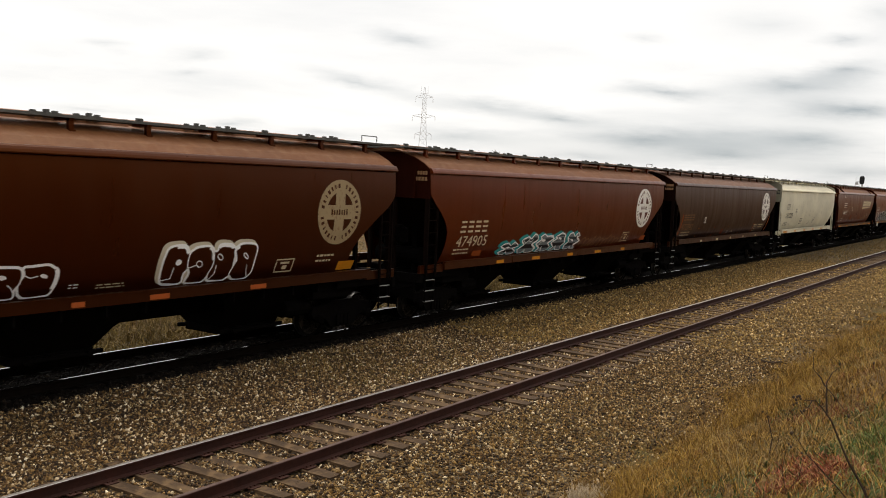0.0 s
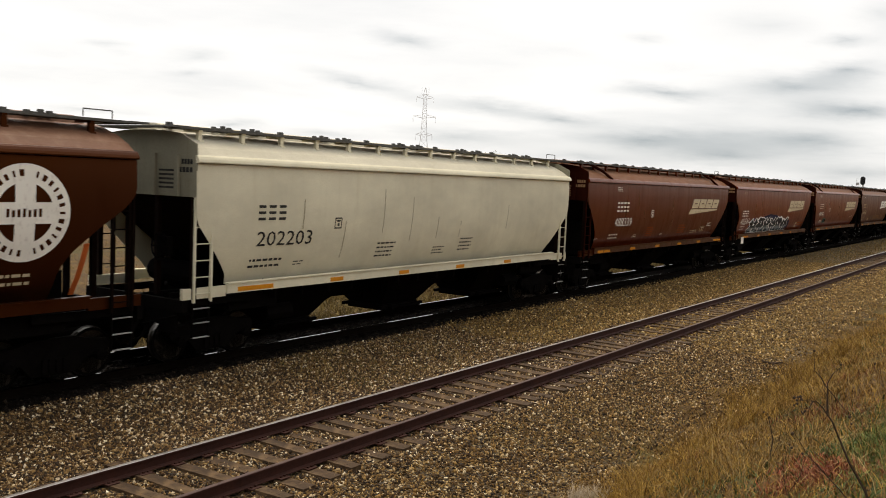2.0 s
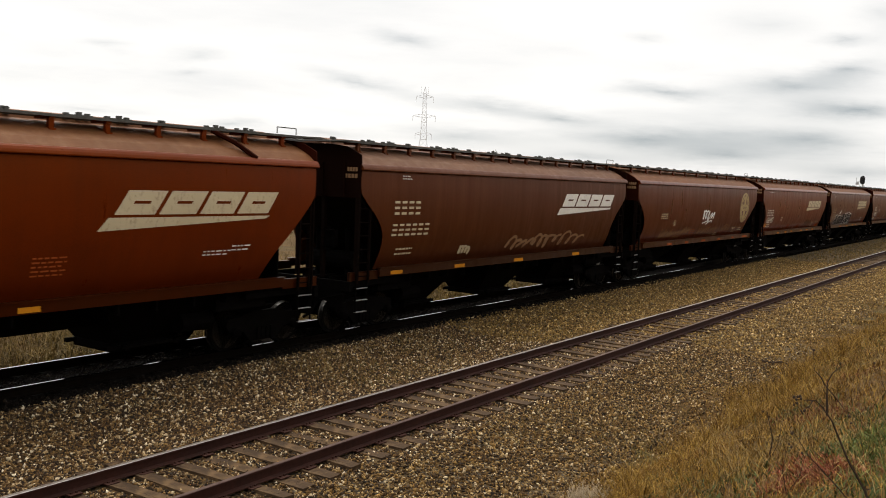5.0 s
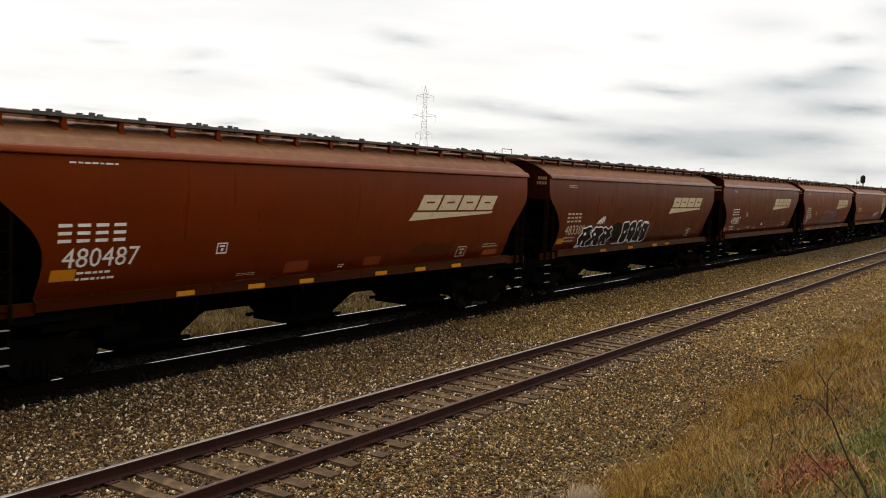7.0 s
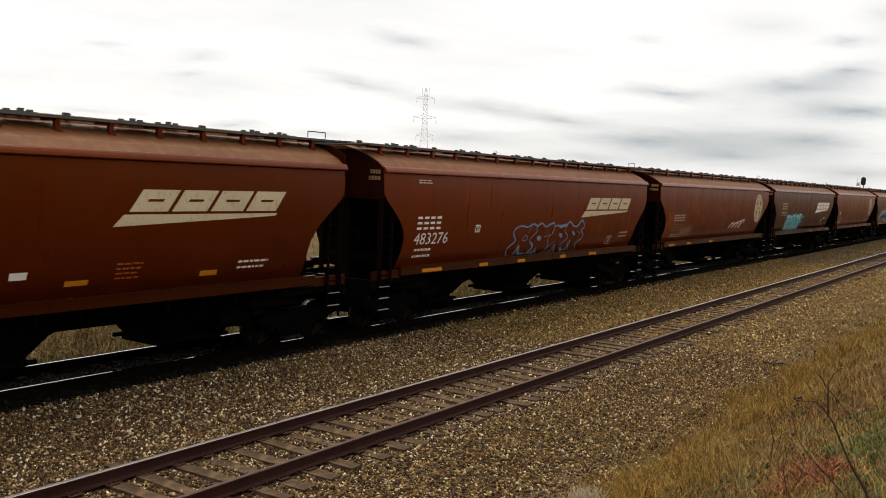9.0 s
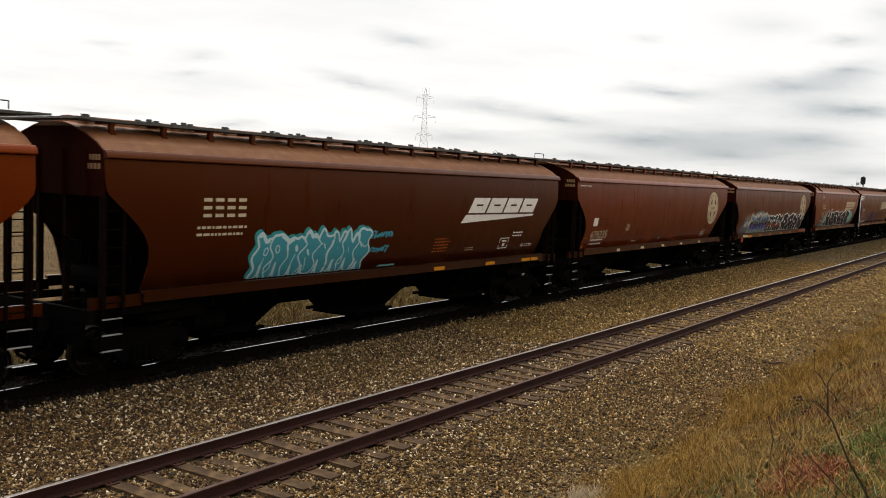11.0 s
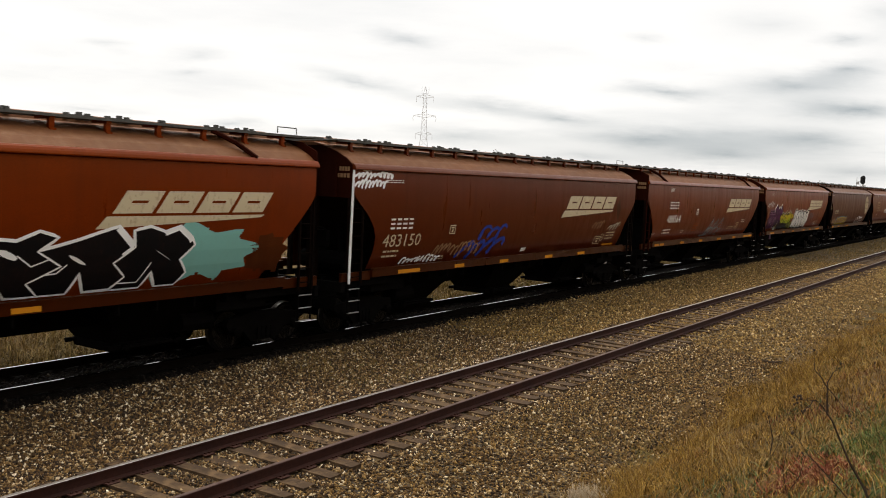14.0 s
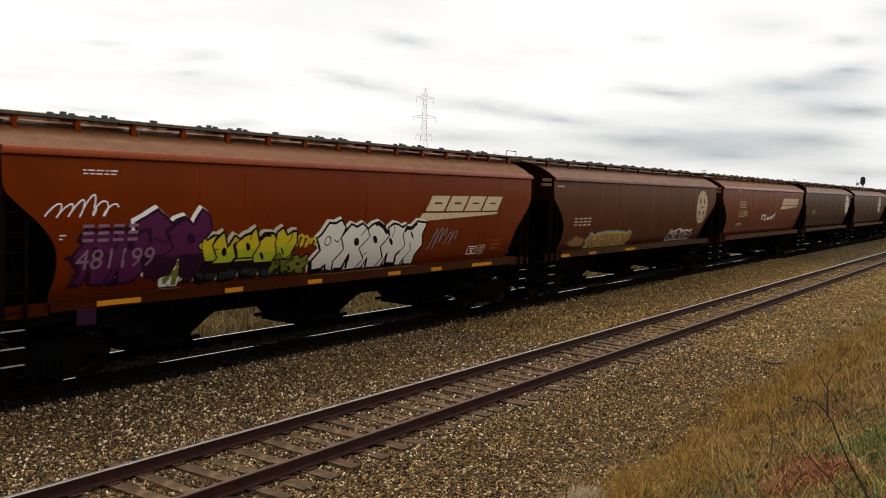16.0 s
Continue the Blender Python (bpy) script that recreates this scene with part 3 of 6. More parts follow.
def cached(key, make, mats, smooth=False):
    """Alike pieces of alike cars share one mesh."""
    names = tuple(m.name for m in (mats if isinstance(mats, (list, tuple)) else [mats]))
    k = (key, names, BODY)
    if k not in MESHES:
        MESHES[k] = make().mesh(key.split(":")[0], mats, smooth)
    return MESHES[k]


def roof_shape():
    rings = []
    for x, hip in ((-HALF + .02, .16), (-HALF + .25, .05), (-HALF + .6, 0), (HALF - .6, 0), (HALF - .25, .05), (HALF - .02, .16)):
        ring = []
        for y, z, low in ((-1.60, 4.15, 4.14), (-1.38, 4.33, 4.24), (-1.05, 4.49, 4.40), (-.62, 4.63, 4.56), (-.3, 4.69, 4.66), (.3, 4.69, 4.66), (.62, 4.63, 4.56), (1.05, 4.49, 4.40), (1.38, 4.33, 4.24), (1.60, 4.15, 4.14)):
            ring.append((x, y, z + (low - z) * hip))
        ring += [(x, 1.60, 4.08), (x, -1.60, 4.08)]
        rings.append(ring)
    return Shape().loft(rings)


def bay_shape():
    def ring(hx, hy, z):
        return [(-hx, -hy, z), (hx, -hy, z), (hx, hy, z), (-hx, hy, z)]
    s = Shape().loft([ring(.78, .55, .44), ring(.86, .64, .56), ring(1.02, .92, .88), ring(1.55, 1.40, 1.36), ring(2.0, 1.48, 1.56)])
    for x in (-1.3, -.45, .45, 1.3):
        s.box(x - .02, x + .02, -1.5, -1.2, 1.18, 1.56)
    return s


def gate_shape():
    s = Shape().box(-.82, .82, -.62, .62, .31, .47, c=.05)
    s.box(-.95, .95, -.70, -.62, .36, .44).box(-.95, .95, .62, .70, .36, .44)
    s.rod((-.7, -.78, .40), (.7, -.78, .40), .03)
    for x in (-.6, .6):
        s.rod((x, -.82, .40), (x, -.60, .40), .06, 8)
    return s


def end_sheet_shape(e, kind):
    """The upright top of the body's end; on newer cars it stands up square to the walkway."""
    s = Shape()
    x = HALF * e
    if kind in ("long", "logo"):
        edge = [(1.60, 4.12), (1.38, 4.30), (1.05, 4.46), (.6, 4.60)]
    else:
        edge = [(1.62, 4.12), (1.60, 4.40), (1.15, 4.60), (.6, 4.66)]
    top = [(-y, z) for y, z in edge] + edge[::-1] + [(1.60, 3.36), (-1.60, 3.36)]
    s.prism([(x, y, z) for y, z in top], [(x - .03 * e, y, z) for y, z in top])
    return s


def slope_sheet_shape(e):
    a, b = HALF * e, (HALF - 2.3) * e
    return Shape().prism([(a, -1.57, 3.38), (a, 1.57, 3.38), (b, 1.22, 1.5), (b, -1.22, 1.5)], [(a - .03 * e, -1.57, 3.42), (a - .03 * e, 1.57, 3.42), (b - .03 * e, 1.22, 1.54), (b - .03 * e, -1.22, 1.54)])


def ladder_shape(e, s):
    sh = Shape()
    x0, x1 = (HALF - .03) * e, (HALF - .46) * e
    y = 1.56 * s
    for x, top in ((x0, 3.6), (x1, 3.2)):
        sh.box(x - .02, x + .02, y - .03, y + .03, 1.28, top)
    for k in range(6):
        z = 1.45 + k * .33
        sh.rod((x0, y - .01 * s, z), (x1, y - .01 * s, z), .013, 6)
    return sh


def stirrup_shape(e, s):
    x0, x1, y = (HALF - .02) * e, (HALF - .44) * e, 1.54 * s
    sh = Shape()
    for x in (x0, x1):
        sh.box(x - .008, x + .008, y - .025, y + .025, .58, 1.3)
    for z in (.57, .86, 1.15):
        sh.box(min(x0, x1), max(x0, x1), y - .035, y + .035, z, z + .015, 1)
    return sh


def end_frame(car, e, mat, sill_mat):
    """The open end platform: draft sill, end beam, floor rails, upright posts and struts over the truck."""
    a, b = (HALF + .22) * e, (HALF - 1.9) * e
    lo, hi = min(a, b), max(a, b)
    tag = "%d" % e
    part("draft_sill", cached("draft_sill:" + tag, lambda: Shape().box(lo, hi, -.36, .36, .62, 1.18), BLACK), None, car)
    part("end_beam", cached("end_beam:" + tag, lambda: Shape().box(min(a, a - .12 * e), max(a, a - .12 * e), -1.55, 1.55, 1.10, 1.34), sill_mat), None, car)
    # added black plate that closes the bright gap under the end beam
    part("end_apron", cached("end_apron:" + tag, lambda: Shape().box(min(a - .02 * e, a - .07 * e), max(a - .02 * e, a - .07 * e), -1.35, 1.35, .66, 1.10, c=.02), BLACK), None, car)
    hose = Shape().rod((a, -.55, .8), (a + .16 * e, -.5, .52), .035, 6).rod((a + .16 * e, -.5, .52), (a + .38 * e, -.42, .40), .035, 6)
    part("air_hose", cached("air_hose:" + tag, lambda: hose, BLACK), None, car)
    part("brake_cylinder", cached("brake_cylinder:" + tag, lambda: Shape().rod(((HALF - 3.3) * e, -.95, .78), ((HALF - 2.5) * e, -.95, .78), .2, 10), BLACK), None, car)
    rail = cached("platform_rail:" + tag, lambda: Shape().box(min(a - .13 * e, b), max(a - .13 * e, b), -.05, .05, 1.19, 1.34), BLACK)
    for y in (-1.38, -.05, 1.38):
        part("platform_rail", rail, None, car, at=pose(0, y, 0))
    x = (HALF - .06) * e
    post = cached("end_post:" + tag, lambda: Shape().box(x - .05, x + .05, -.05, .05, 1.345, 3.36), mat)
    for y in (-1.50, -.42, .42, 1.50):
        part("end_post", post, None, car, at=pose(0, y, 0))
    strut = cached("strut:" + tag, lambda: Shape().rod(((HALF - .9) * e, 0, 1.3), ((HALF - .9) * e, 0, 2.55), .06, 8), BLACK)
    brace = cached("bolster_brace:" + tag, lambda: Shape().prism([((HALF - 1.9) * e, -.03, 1.3), ((HALF - 1.2) * e, -.03, 1.3), ((HALF - 1.2) * e, .03, 1.3), ((HALF - 1.9) * e, .03, 1.3)], [((HALF - 1.9) * e, -.03, 1.75), ((HALF - 1.3) * e, -.03, 2.2), ((HALF - 1.3) * e, .03, 2.2), ((HALF - 1.9) * e, .03, 1.75)]), BLACK)
    for y in (-.5, .5):
        part("strut", strut, None, car, at=pose(0, y, 0))
        part("bolster_brace", brace, None, car, at=pose(0, y * 1.3, 0))


def coupler_shape(e):
    sh = Shape()
    a = (HALF + .2) * e
    sh.box(min(a, a + .42 * e), max(a, a + .42 * e), -.12, .12, .70, .98)
    k = a + .52 * e
    sh.prism([(k - .14, -.15, .74), (k + .14, -.15, .74), (k + .16, .05, .74), (k + .1, .17, .74), (k - .1, .17, .74)], [(k - .14, -.15, 1.02), (k + .14, -.15, 1.02), (k + .16, .05, 1.02), (k + .1, .17, 1.02), (k - .1, .17, 1.02)])
    sh.rod((a, -.3, .95), (a + .25 * e, -.35, .62), .03, 6).rod((a + .25 * e, -.35, .62), (a + .75 * e, -.28, .60), .03, 6)
    sh.rod((a, -1.4, 1.05), (a + .1 * e, -.2, .72), .014, 5)
    return sh


def brake_wheel_shape():
    sh = Shape()
    x = -(HALF + .02)
    n = 16
    ring = [(x - .12, -.75 + .27 * math.cos(k * 2 * math.pi / n), 2.35 + .27 * math.sin(k * 2 * math.pi / n)) for k in range(n)]
    for a, b in zip(ring, ring[1:] + ring[:1]):
        sh.rod(a, b, .016, 5)
    for k in range(0, n, 4):
        sh.rod((x - .06, -.75, 2.35), ring[k], .012, 5)
    sh.box(x - .08, x + .06, -.9, -.6, 2.15, 2.55)
    return sh


def wheelset_shape():
    s = Shape()
    R = .457
    for d in (-1, 1):
        y = .753 * d
        s.lathe([(.10, y - .07 * d), (.16, y - .05 * d), (.36, y + .02 * d), (.41, y - .06 * d), (R + .027, y - .065 * d), (R + .02, y - .035 * d)], (0, 0, 0), 24)
        s.lathe([(R + .02, y - .035 * d), (R, y - .02 * d), (R - .004, y + .07 * d)], (0, 0, 0), 24, 1)
        s.lathe([(R - .004, y + .07 * d), (.40, y + .072 * d), (.37, y + .03 * d), (.17, y + .02 * d), (.12, y + .07 * d), (.085, y + .08 * d), (.085, y + .24 * d)], (0, 0, 0), 24)
        for k in range(3):
            a = k * 2 * math.pi / 3
            s.rod((.05 * math.cos(a), (.993 + .22) * d, .05 * math.sin(a)), (.05 * math.cos(a), (.993 + .245) * d, .05 * math.sin(a)), .018, 6)
    s.rod((0, -1.21, 0), (0, 1.21, 0), .085, 10)
    return s


def side_frame_shape(s):
    """A cast three-piece truck's side frame: pedestals over the axles, an open middle, spring nest."""
    y = 1.0 * s
    outer = [(-1.12, .12), (-1.08, .26), (-.72, .30), (-.42, .38), (.42, .38), (.72, .30), (1.08, .26), (1.12, .12), (1.02, -.02), (.80, .0), (.62, -.04), (.42, -.26), (-.42, -.26), (-.62, -.04), (-.80, .0), (-1.02, -.02)]
    sh = Shape()
    sh.prism([(x, y - .07, .457 + z) for x, z in outer], [(x, y + .07, .457 + z) for x, z in outer])
    for x in (-.89, .89):
        sh.lathe([(.11, .07 * s), (.11, .19 * s), (.07, .21 * s)], (x, y, .457), 12)
    for x in (-.2, -.07, .07, .2):
        for k in range(4):
            sh.lathe([(.055, -.02), (.055, .02)], (x, y + .10 * s, .28 + k * .055), 8)
    return sh


WHEELS = []


def truck(parent, x, mats):
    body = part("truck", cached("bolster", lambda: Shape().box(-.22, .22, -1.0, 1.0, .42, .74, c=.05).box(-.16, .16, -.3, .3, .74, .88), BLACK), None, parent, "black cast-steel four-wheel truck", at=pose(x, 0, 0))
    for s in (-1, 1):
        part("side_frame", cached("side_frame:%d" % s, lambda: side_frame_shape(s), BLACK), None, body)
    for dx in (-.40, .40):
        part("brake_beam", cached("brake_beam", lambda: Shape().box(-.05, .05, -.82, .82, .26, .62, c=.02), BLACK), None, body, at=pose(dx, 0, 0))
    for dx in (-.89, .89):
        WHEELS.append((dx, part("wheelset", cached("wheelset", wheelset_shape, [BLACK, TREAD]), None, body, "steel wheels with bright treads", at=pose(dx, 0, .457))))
    return body


def mark_logo(car, u0, u1, z0, z1, mat):
    """The builder's slanted word mark as plain slanted blocks, each with a slot, over a wedge."""
    d = Decal()
    w = (u1 - u0 - .45) / 4
    zb = z0 + (z1 - z0) * .40
    h = z1 - zb
    lean = .30 / h
    for k in range(4):
        a0 = u0 + .30 + k * w + w * .03
        a1, lo, hi = a0 + w * .90, zb + h * .45, zb + h * .57
        d.rect(a0, a1, zb, lo, 0, lean)
        for f0, f1 in ((0, .30), (.72, 1)):
            d.rect(a0 + lean * (lo - zb) + (a1 - a0) * f0, a0 + lean * (lo - zb) + (a1 - a0) * f1, lo, hi, 0, lean)
        d.rect(a0 + lean * (hi - zb), a1 + lean * (hi - zb), hi, z1, 0, lean)
    d.fill([(u0, z0), (u1 - .25, zb - .11), (u1 - .15, zb - .05), (u0 + .22, zb - .05)])
    part("logo", d.s, mat, car, "cream slanted block emblem over a wedge")


def mark_roundel(car, u, z, r, mat, under):
    """A round emblem: a ring with a cross in it; its lettering as small bars."""
    d = Decal()
    n = 48

    def ringpt(rr, a):
        return (u + rr * math.cos(a), z + rr * math.sin(a))
    for k in range(n):
        a, b = 2 * math.pi * k / n, 2 * math.pi * (k + 1) / n
        d.quad([ringpt(r, a), ringpt(r, b), ringpt(r * .62, b), ringpt(r * .62, a)])
    w = r * .22
    d.rect(u - w, u + w, z - r * .62, z + r * .62)
    d.rect(u - r * .62, u - w, z - w, z + w)
    d.rect(u + w, u + r * .62, z - w, z + w)
    for k in range(30):
        a = 2 * math.pi * k / 30
        if k % 8 == 7:
            continue
        da = .030 + .014 * (k % 3)
        d.quad([ringpt(r * .88, a - da), ringpt(r * .88, a + da), ringpt(r * .75, a + da), ringpt(r * .75, a - da)], 1, .010)
    for k in range(7):
        a = u - r * .40 + k * r * .115
        up = w * (.42, .28, .36)[k % 3]
        d.quad([(a, z - w * .36), (a + r * .062, z - w * .36), (a + r * .062, z + up), (a, z + up)], 1, .010)
    part("roundel", d.s, [mat, under], car, "round cream emblem with a cross")


def word_bars(car, u0, u1, z0, z1, n, mat, label="painted reporting mark", out=0.006):
    """A painted mark as n groups of plain bars."""
    d = Decal()
    w = (u1 - u0) / n
    for k in range(n):
        a, h = u0 + k * w, z1 - z0
        for f in (0, .41, .82):
            d.rect(a, a + w * .70, z0 + h * f, z0 + h * (f + .18), out=out)
    tagged(part("reporting_mark", d.s, mat, car, label), label, kind="stuff")


def stencil(car, u, z, rows, wide, mat, seed, tall):
    """A block of small unreadable lettering as broken bars."""
    rnd = random.Random(seed)
    d = Decal()
    gap = tall / rows
    for r in range(rows):
        x, end = u, u + wide * rnd.uniform(.8, 1)
        while x < end - .03:
            w = min(rnd.uniform(.05, .16), end - x)
            d.rect(x, x + w, z - r * gap - gap * .38, z - r * gap)
            x += w + .035
    tagged(part("stencil", d.s, mat, car), kind="stuff")


def framed_mark(car, u, z, w, h, mat):
    d = Decal()
    b = .028
    d.rect(u, u + w, z, z + b)
    d.rect(u, u + w, z + h - b, z + h)
    d.rect(u, u + b, z + b, z + h - b)
    d.rect(u + w - b, u + w, z + b, z + h - b)
    d.rect(u + w * .25, u + w * .75, z + h * .62, z + h * .78)
    d.rect(u + w * .4, u + w * .65, z + h * .22, z + h * .5)
    part("inspection_box", d.s, mat, car)


def ring_mark(car, u, z, r, mat):
    """A small stencilled ring with a bar across it."""
    d = Decal()
    d.stroke([(u + r * math.cos(a * .3927), z + r * math.sin(a * .3927)) for a in range(16)], .022, 0, .008, True)
    d.rect(u - r * .55, u + r * .55, z - .015, z + .015)
    part("ring_mark", d.s, mat, car)


def hopper_car(label, paint, kind="long", brackets=15):
    """A covered grain hopper, built about its middle at rail height, its -y flank towards the siding."""
    global BODY, HALF
    BODY = LENGTH[kind]
    HALF = BODY / 2
    car = tagged(new("covered_hopper_car"), label, "rail car", group="grain train")
    p, r = PAINT[paint], ROOF[paint]
    end_shade = END_SHADE
    # sills get a darker paint: shade low on the flank put into colour
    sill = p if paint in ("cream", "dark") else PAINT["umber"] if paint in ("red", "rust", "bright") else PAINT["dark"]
    for s in (-1, 1):
        part("side_sheet", cached("side_sheet:%s%d" % (kind, s), lambda: flank(kind, s), p, True), None, car)

        def chord():
            sh = Shape()
            ring = [(1.585, 4.185), (1.612, 4.180), (1.645, 4.150), (1.675, 4.105), (1.690, 4.060), (1.688, 4.040), (1.660, 4.030), (1.585, 4.030)]
            return sh.loft([[(x, s * y, z) for y, z in ring] for x in (-HALF, HALF)])
        part("top_chord", cached("top_chord:%d" % s, chord, p), None, car)

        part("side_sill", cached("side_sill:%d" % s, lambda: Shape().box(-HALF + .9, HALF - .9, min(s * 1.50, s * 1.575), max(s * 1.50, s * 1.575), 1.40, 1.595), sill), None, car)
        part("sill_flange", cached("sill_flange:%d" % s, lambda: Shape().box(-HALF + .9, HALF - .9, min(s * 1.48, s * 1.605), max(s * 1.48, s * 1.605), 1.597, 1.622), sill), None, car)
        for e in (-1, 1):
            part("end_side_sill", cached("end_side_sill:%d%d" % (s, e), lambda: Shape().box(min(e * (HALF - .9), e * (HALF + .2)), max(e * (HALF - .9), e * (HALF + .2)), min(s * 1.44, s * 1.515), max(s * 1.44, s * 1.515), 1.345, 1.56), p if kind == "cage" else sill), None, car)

        def board():
            sh = Shape()
            sh.box(-HALF - .22, HALF + .22, min(s * .62, s * 1.10), max(s * .62, s * 1.10), 4.712, 4.736)
            for y in (.62, 1.10):
                sh.box(-HALF - .22, HALF + .22, s * y - .015, s * y + .015, 4.696, 4.746)
            return sh
        part("running_board", cached("running_board:%d" % s, board, GRATE), None, car, "grey steel grating roof walkway")

        def post():
            return Shape().box(-.05, .05, min(s * .98, s * 1.06), max(s * .98, s * 1.06), 4.45, 4.71).box(-.06, .06, min(s * .96, s * 1.10), max(s * .96, s * 1.10), 4.44, 4.50).box(-.05, .05, min(s * .6, s * 1.08), max(s * .6, s * 1.08), 4.66, 4.712)
        bm = cached("board_bracket:%d" % s, post, p)
        for k in range(brackets):
            part("board_bracket", bm, None, car, at=pose(-HALF + .55 + (BODY - 1.1) * k / (brackets - 1), 0, 0))
    part("roof", cached("roof", roof_shape, r), None, car)
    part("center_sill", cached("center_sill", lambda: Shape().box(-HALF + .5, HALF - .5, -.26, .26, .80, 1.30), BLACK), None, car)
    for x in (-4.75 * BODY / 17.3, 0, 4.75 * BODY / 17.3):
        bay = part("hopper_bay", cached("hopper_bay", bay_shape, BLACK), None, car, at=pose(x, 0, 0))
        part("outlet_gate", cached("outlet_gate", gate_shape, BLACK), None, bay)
    for e in (-1, 1):
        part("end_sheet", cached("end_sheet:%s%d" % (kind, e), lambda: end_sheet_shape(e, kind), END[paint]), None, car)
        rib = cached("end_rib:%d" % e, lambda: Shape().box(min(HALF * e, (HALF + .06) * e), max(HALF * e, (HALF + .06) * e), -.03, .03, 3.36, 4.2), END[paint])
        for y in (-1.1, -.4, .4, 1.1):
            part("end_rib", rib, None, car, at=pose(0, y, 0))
        part("slope_sheet", cached("slope_sheet:%d" % e, lambda: slope_sheet_shape(e), END_SHADE), None, car)
        end_frame(car, e, end_shade, BLACK)
        if kind == "new":
            web = cached("bolster_web:%d" % e, lambda: Shape().box(min((HALF - .70) * e, (HALF - .74) * e), max((HALF - .70) * e, (HALF - .74) * e), -1.18, 1.18, 1.345, 2.60), BLACK)
            part("bolster_web", web, None, car)
            x0, x1 = ((HALF - 2.6) * e, (HALF - 1.85) * e) if e > 0 else ((HALF - 1.3) * e, (HALF - 2.15) * e)
            brace = cached("roof_brace:%d" % e, lambda: Shape().rod((x0, -1.04, 4.70), (x0 * .5 + x1 * .5, -1.36, 4.47), .05, 6).rod((x0 * .5 + x1 * .5, -1.36, 4.47), (x1, -1.60, 4.17), .05, 6), END[paint])
            part("roof_brace", brace, None, car)
        end_marks(car, e, kind)
        part("coupler", cached("coupler:%d" % e, lambda: coupler_shape(e), BLACK), None, car)
        part("crossover_board", cached("crossover_board:%d" % e, lambda: Shape().box(min((HALF + .02) * e, (HALF + .42) * e), max((HALF + .02) * e, (HALF + .42) * e), -1.4, 1.4, 4.70, 4.735), GRATE), None, car)
        for s in (-1, 1):
            part("ladder", cached("ladder:%d%d" % (e, s), lambda: ladder_shape(e, s), p if kind == "cage" and s < 0 else END["red"] if kind == "new" and e < 0 else END_SHADE), None, car)
            part("stirrup_step", cached("stirrup:%d%d" % (e, s), lambda: stirrup_shape(e, s), [BLACK, STEP]), None, car)
        truck(car, e * (HALF - (1.26 if kind in ("long", "logo") else .98)), None)
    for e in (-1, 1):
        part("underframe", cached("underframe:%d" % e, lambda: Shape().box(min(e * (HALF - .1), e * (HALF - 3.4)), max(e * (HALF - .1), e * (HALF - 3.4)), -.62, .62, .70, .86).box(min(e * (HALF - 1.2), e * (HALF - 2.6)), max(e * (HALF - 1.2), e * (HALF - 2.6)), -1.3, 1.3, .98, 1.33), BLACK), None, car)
    for e in (1,):
        def grab():
            a, b = HALF - .75, HALF - .15
            return Shape().rod((a, -1.08, 4.76), (a, -1.08, 4.90), .012, 5).rod((a, -1.08, 4.90), (b, -1.08, 4.90), .012, 5).rod((b, -1.08, 4.90), (b, -1.08, 4.76), .012, 5)
        part("roof_grab_iron", cached("roof_grab_iron:%d" % e, grab, GRATE), None, car)
    part("air_reservoir", cached("air_reservoir", lambda: Shape().rod((-HALF + .95, -.75, 1.72), (-HALF + .95, .75, 1.72), .24, 12).rod((-HALF + 1.2, -.5, 1.5), (-HALF + 1.2, .5, 1.5), .16, 10), BLACK), None, car)
    part("control_valve", cached("control_valve", lambda: Shape().box(HALF - 1.15, HALF - .80, -.62, -.12, 1.36, 1.98, c=.05).rod((HALF - .95, -.4, 1.98), (HALF - .95, -.4, 2.3), .04, 8), BLACK), None, car)
    part("brake_wheel", cached("brake_wheel", brake_wheel_shape, BLACK), None, car)

    def hatch():
        sh = Shape()
        sh.loft([[(x, -.48, 4.60), (x, -.42, 4.76), (x, -.1, 4.82), (x, .1, 4.82), (x, .42, 4.76), (x, .48, 4.60)] for x in (-1.62, 1.62)])
        return sh

    def latch():
        return Shape().box(-.05, .05, -.50, -.42, 4.70, 4.825, c=.015).box(-.08, .05, -.46, -.40, 4.78, 4.842)

    def clamp():
        sh = Shape()
        for x, z in ((-.26, 4.815), (0, 4.84), (.17, 4.822)):
            sh.box(x - .045, x + .045, -.50, -.42, 4.70, z, c=.015).box(x - .02, x + .075, -.47, -.41, z - .05, z + .012)
        return sh.box(-.3, .3, -.48, -.44, 4.76, 4.80)
    for k in range(5):
        h = part("hatch_cover", cached("hatch_cover", hatch, r), None, car, at=pose((-6.8 + 3.4 * k) * BODY / 17.45, 0, 0))
        part("hatch_latch", cached("hatch_latch", latch, GRATE), None, h, at=pose(-1.5, 0, 0))
        for dx in (-.12, .74):
            part("hatch_clamp", cached("hatch_clamp", clamp, GRATE), None, h, at=pose(dx, 0, 0))
    return car


def reflectors(car, spots, mat):
    """Patches of tape along the side sill: where each begins and how long it is."""
    for u, w in spots:
        part("reflector", Shape().box(u - HALF, u + w - HALF, -1.581, -1.573, 1.425, 1.520), mat, car)


def upright_bar(car, u0, u1, z0, z1, mat):
    d = Decal()
    w = max(.03, min(.11, (u1 - u0) * .6))
    d.rect(u0, u0 + w, z0, z1, 0, (u1 - u0 - w) / (z1 - z0) * .6)
    part("tape_strip", d.s, mat, car)


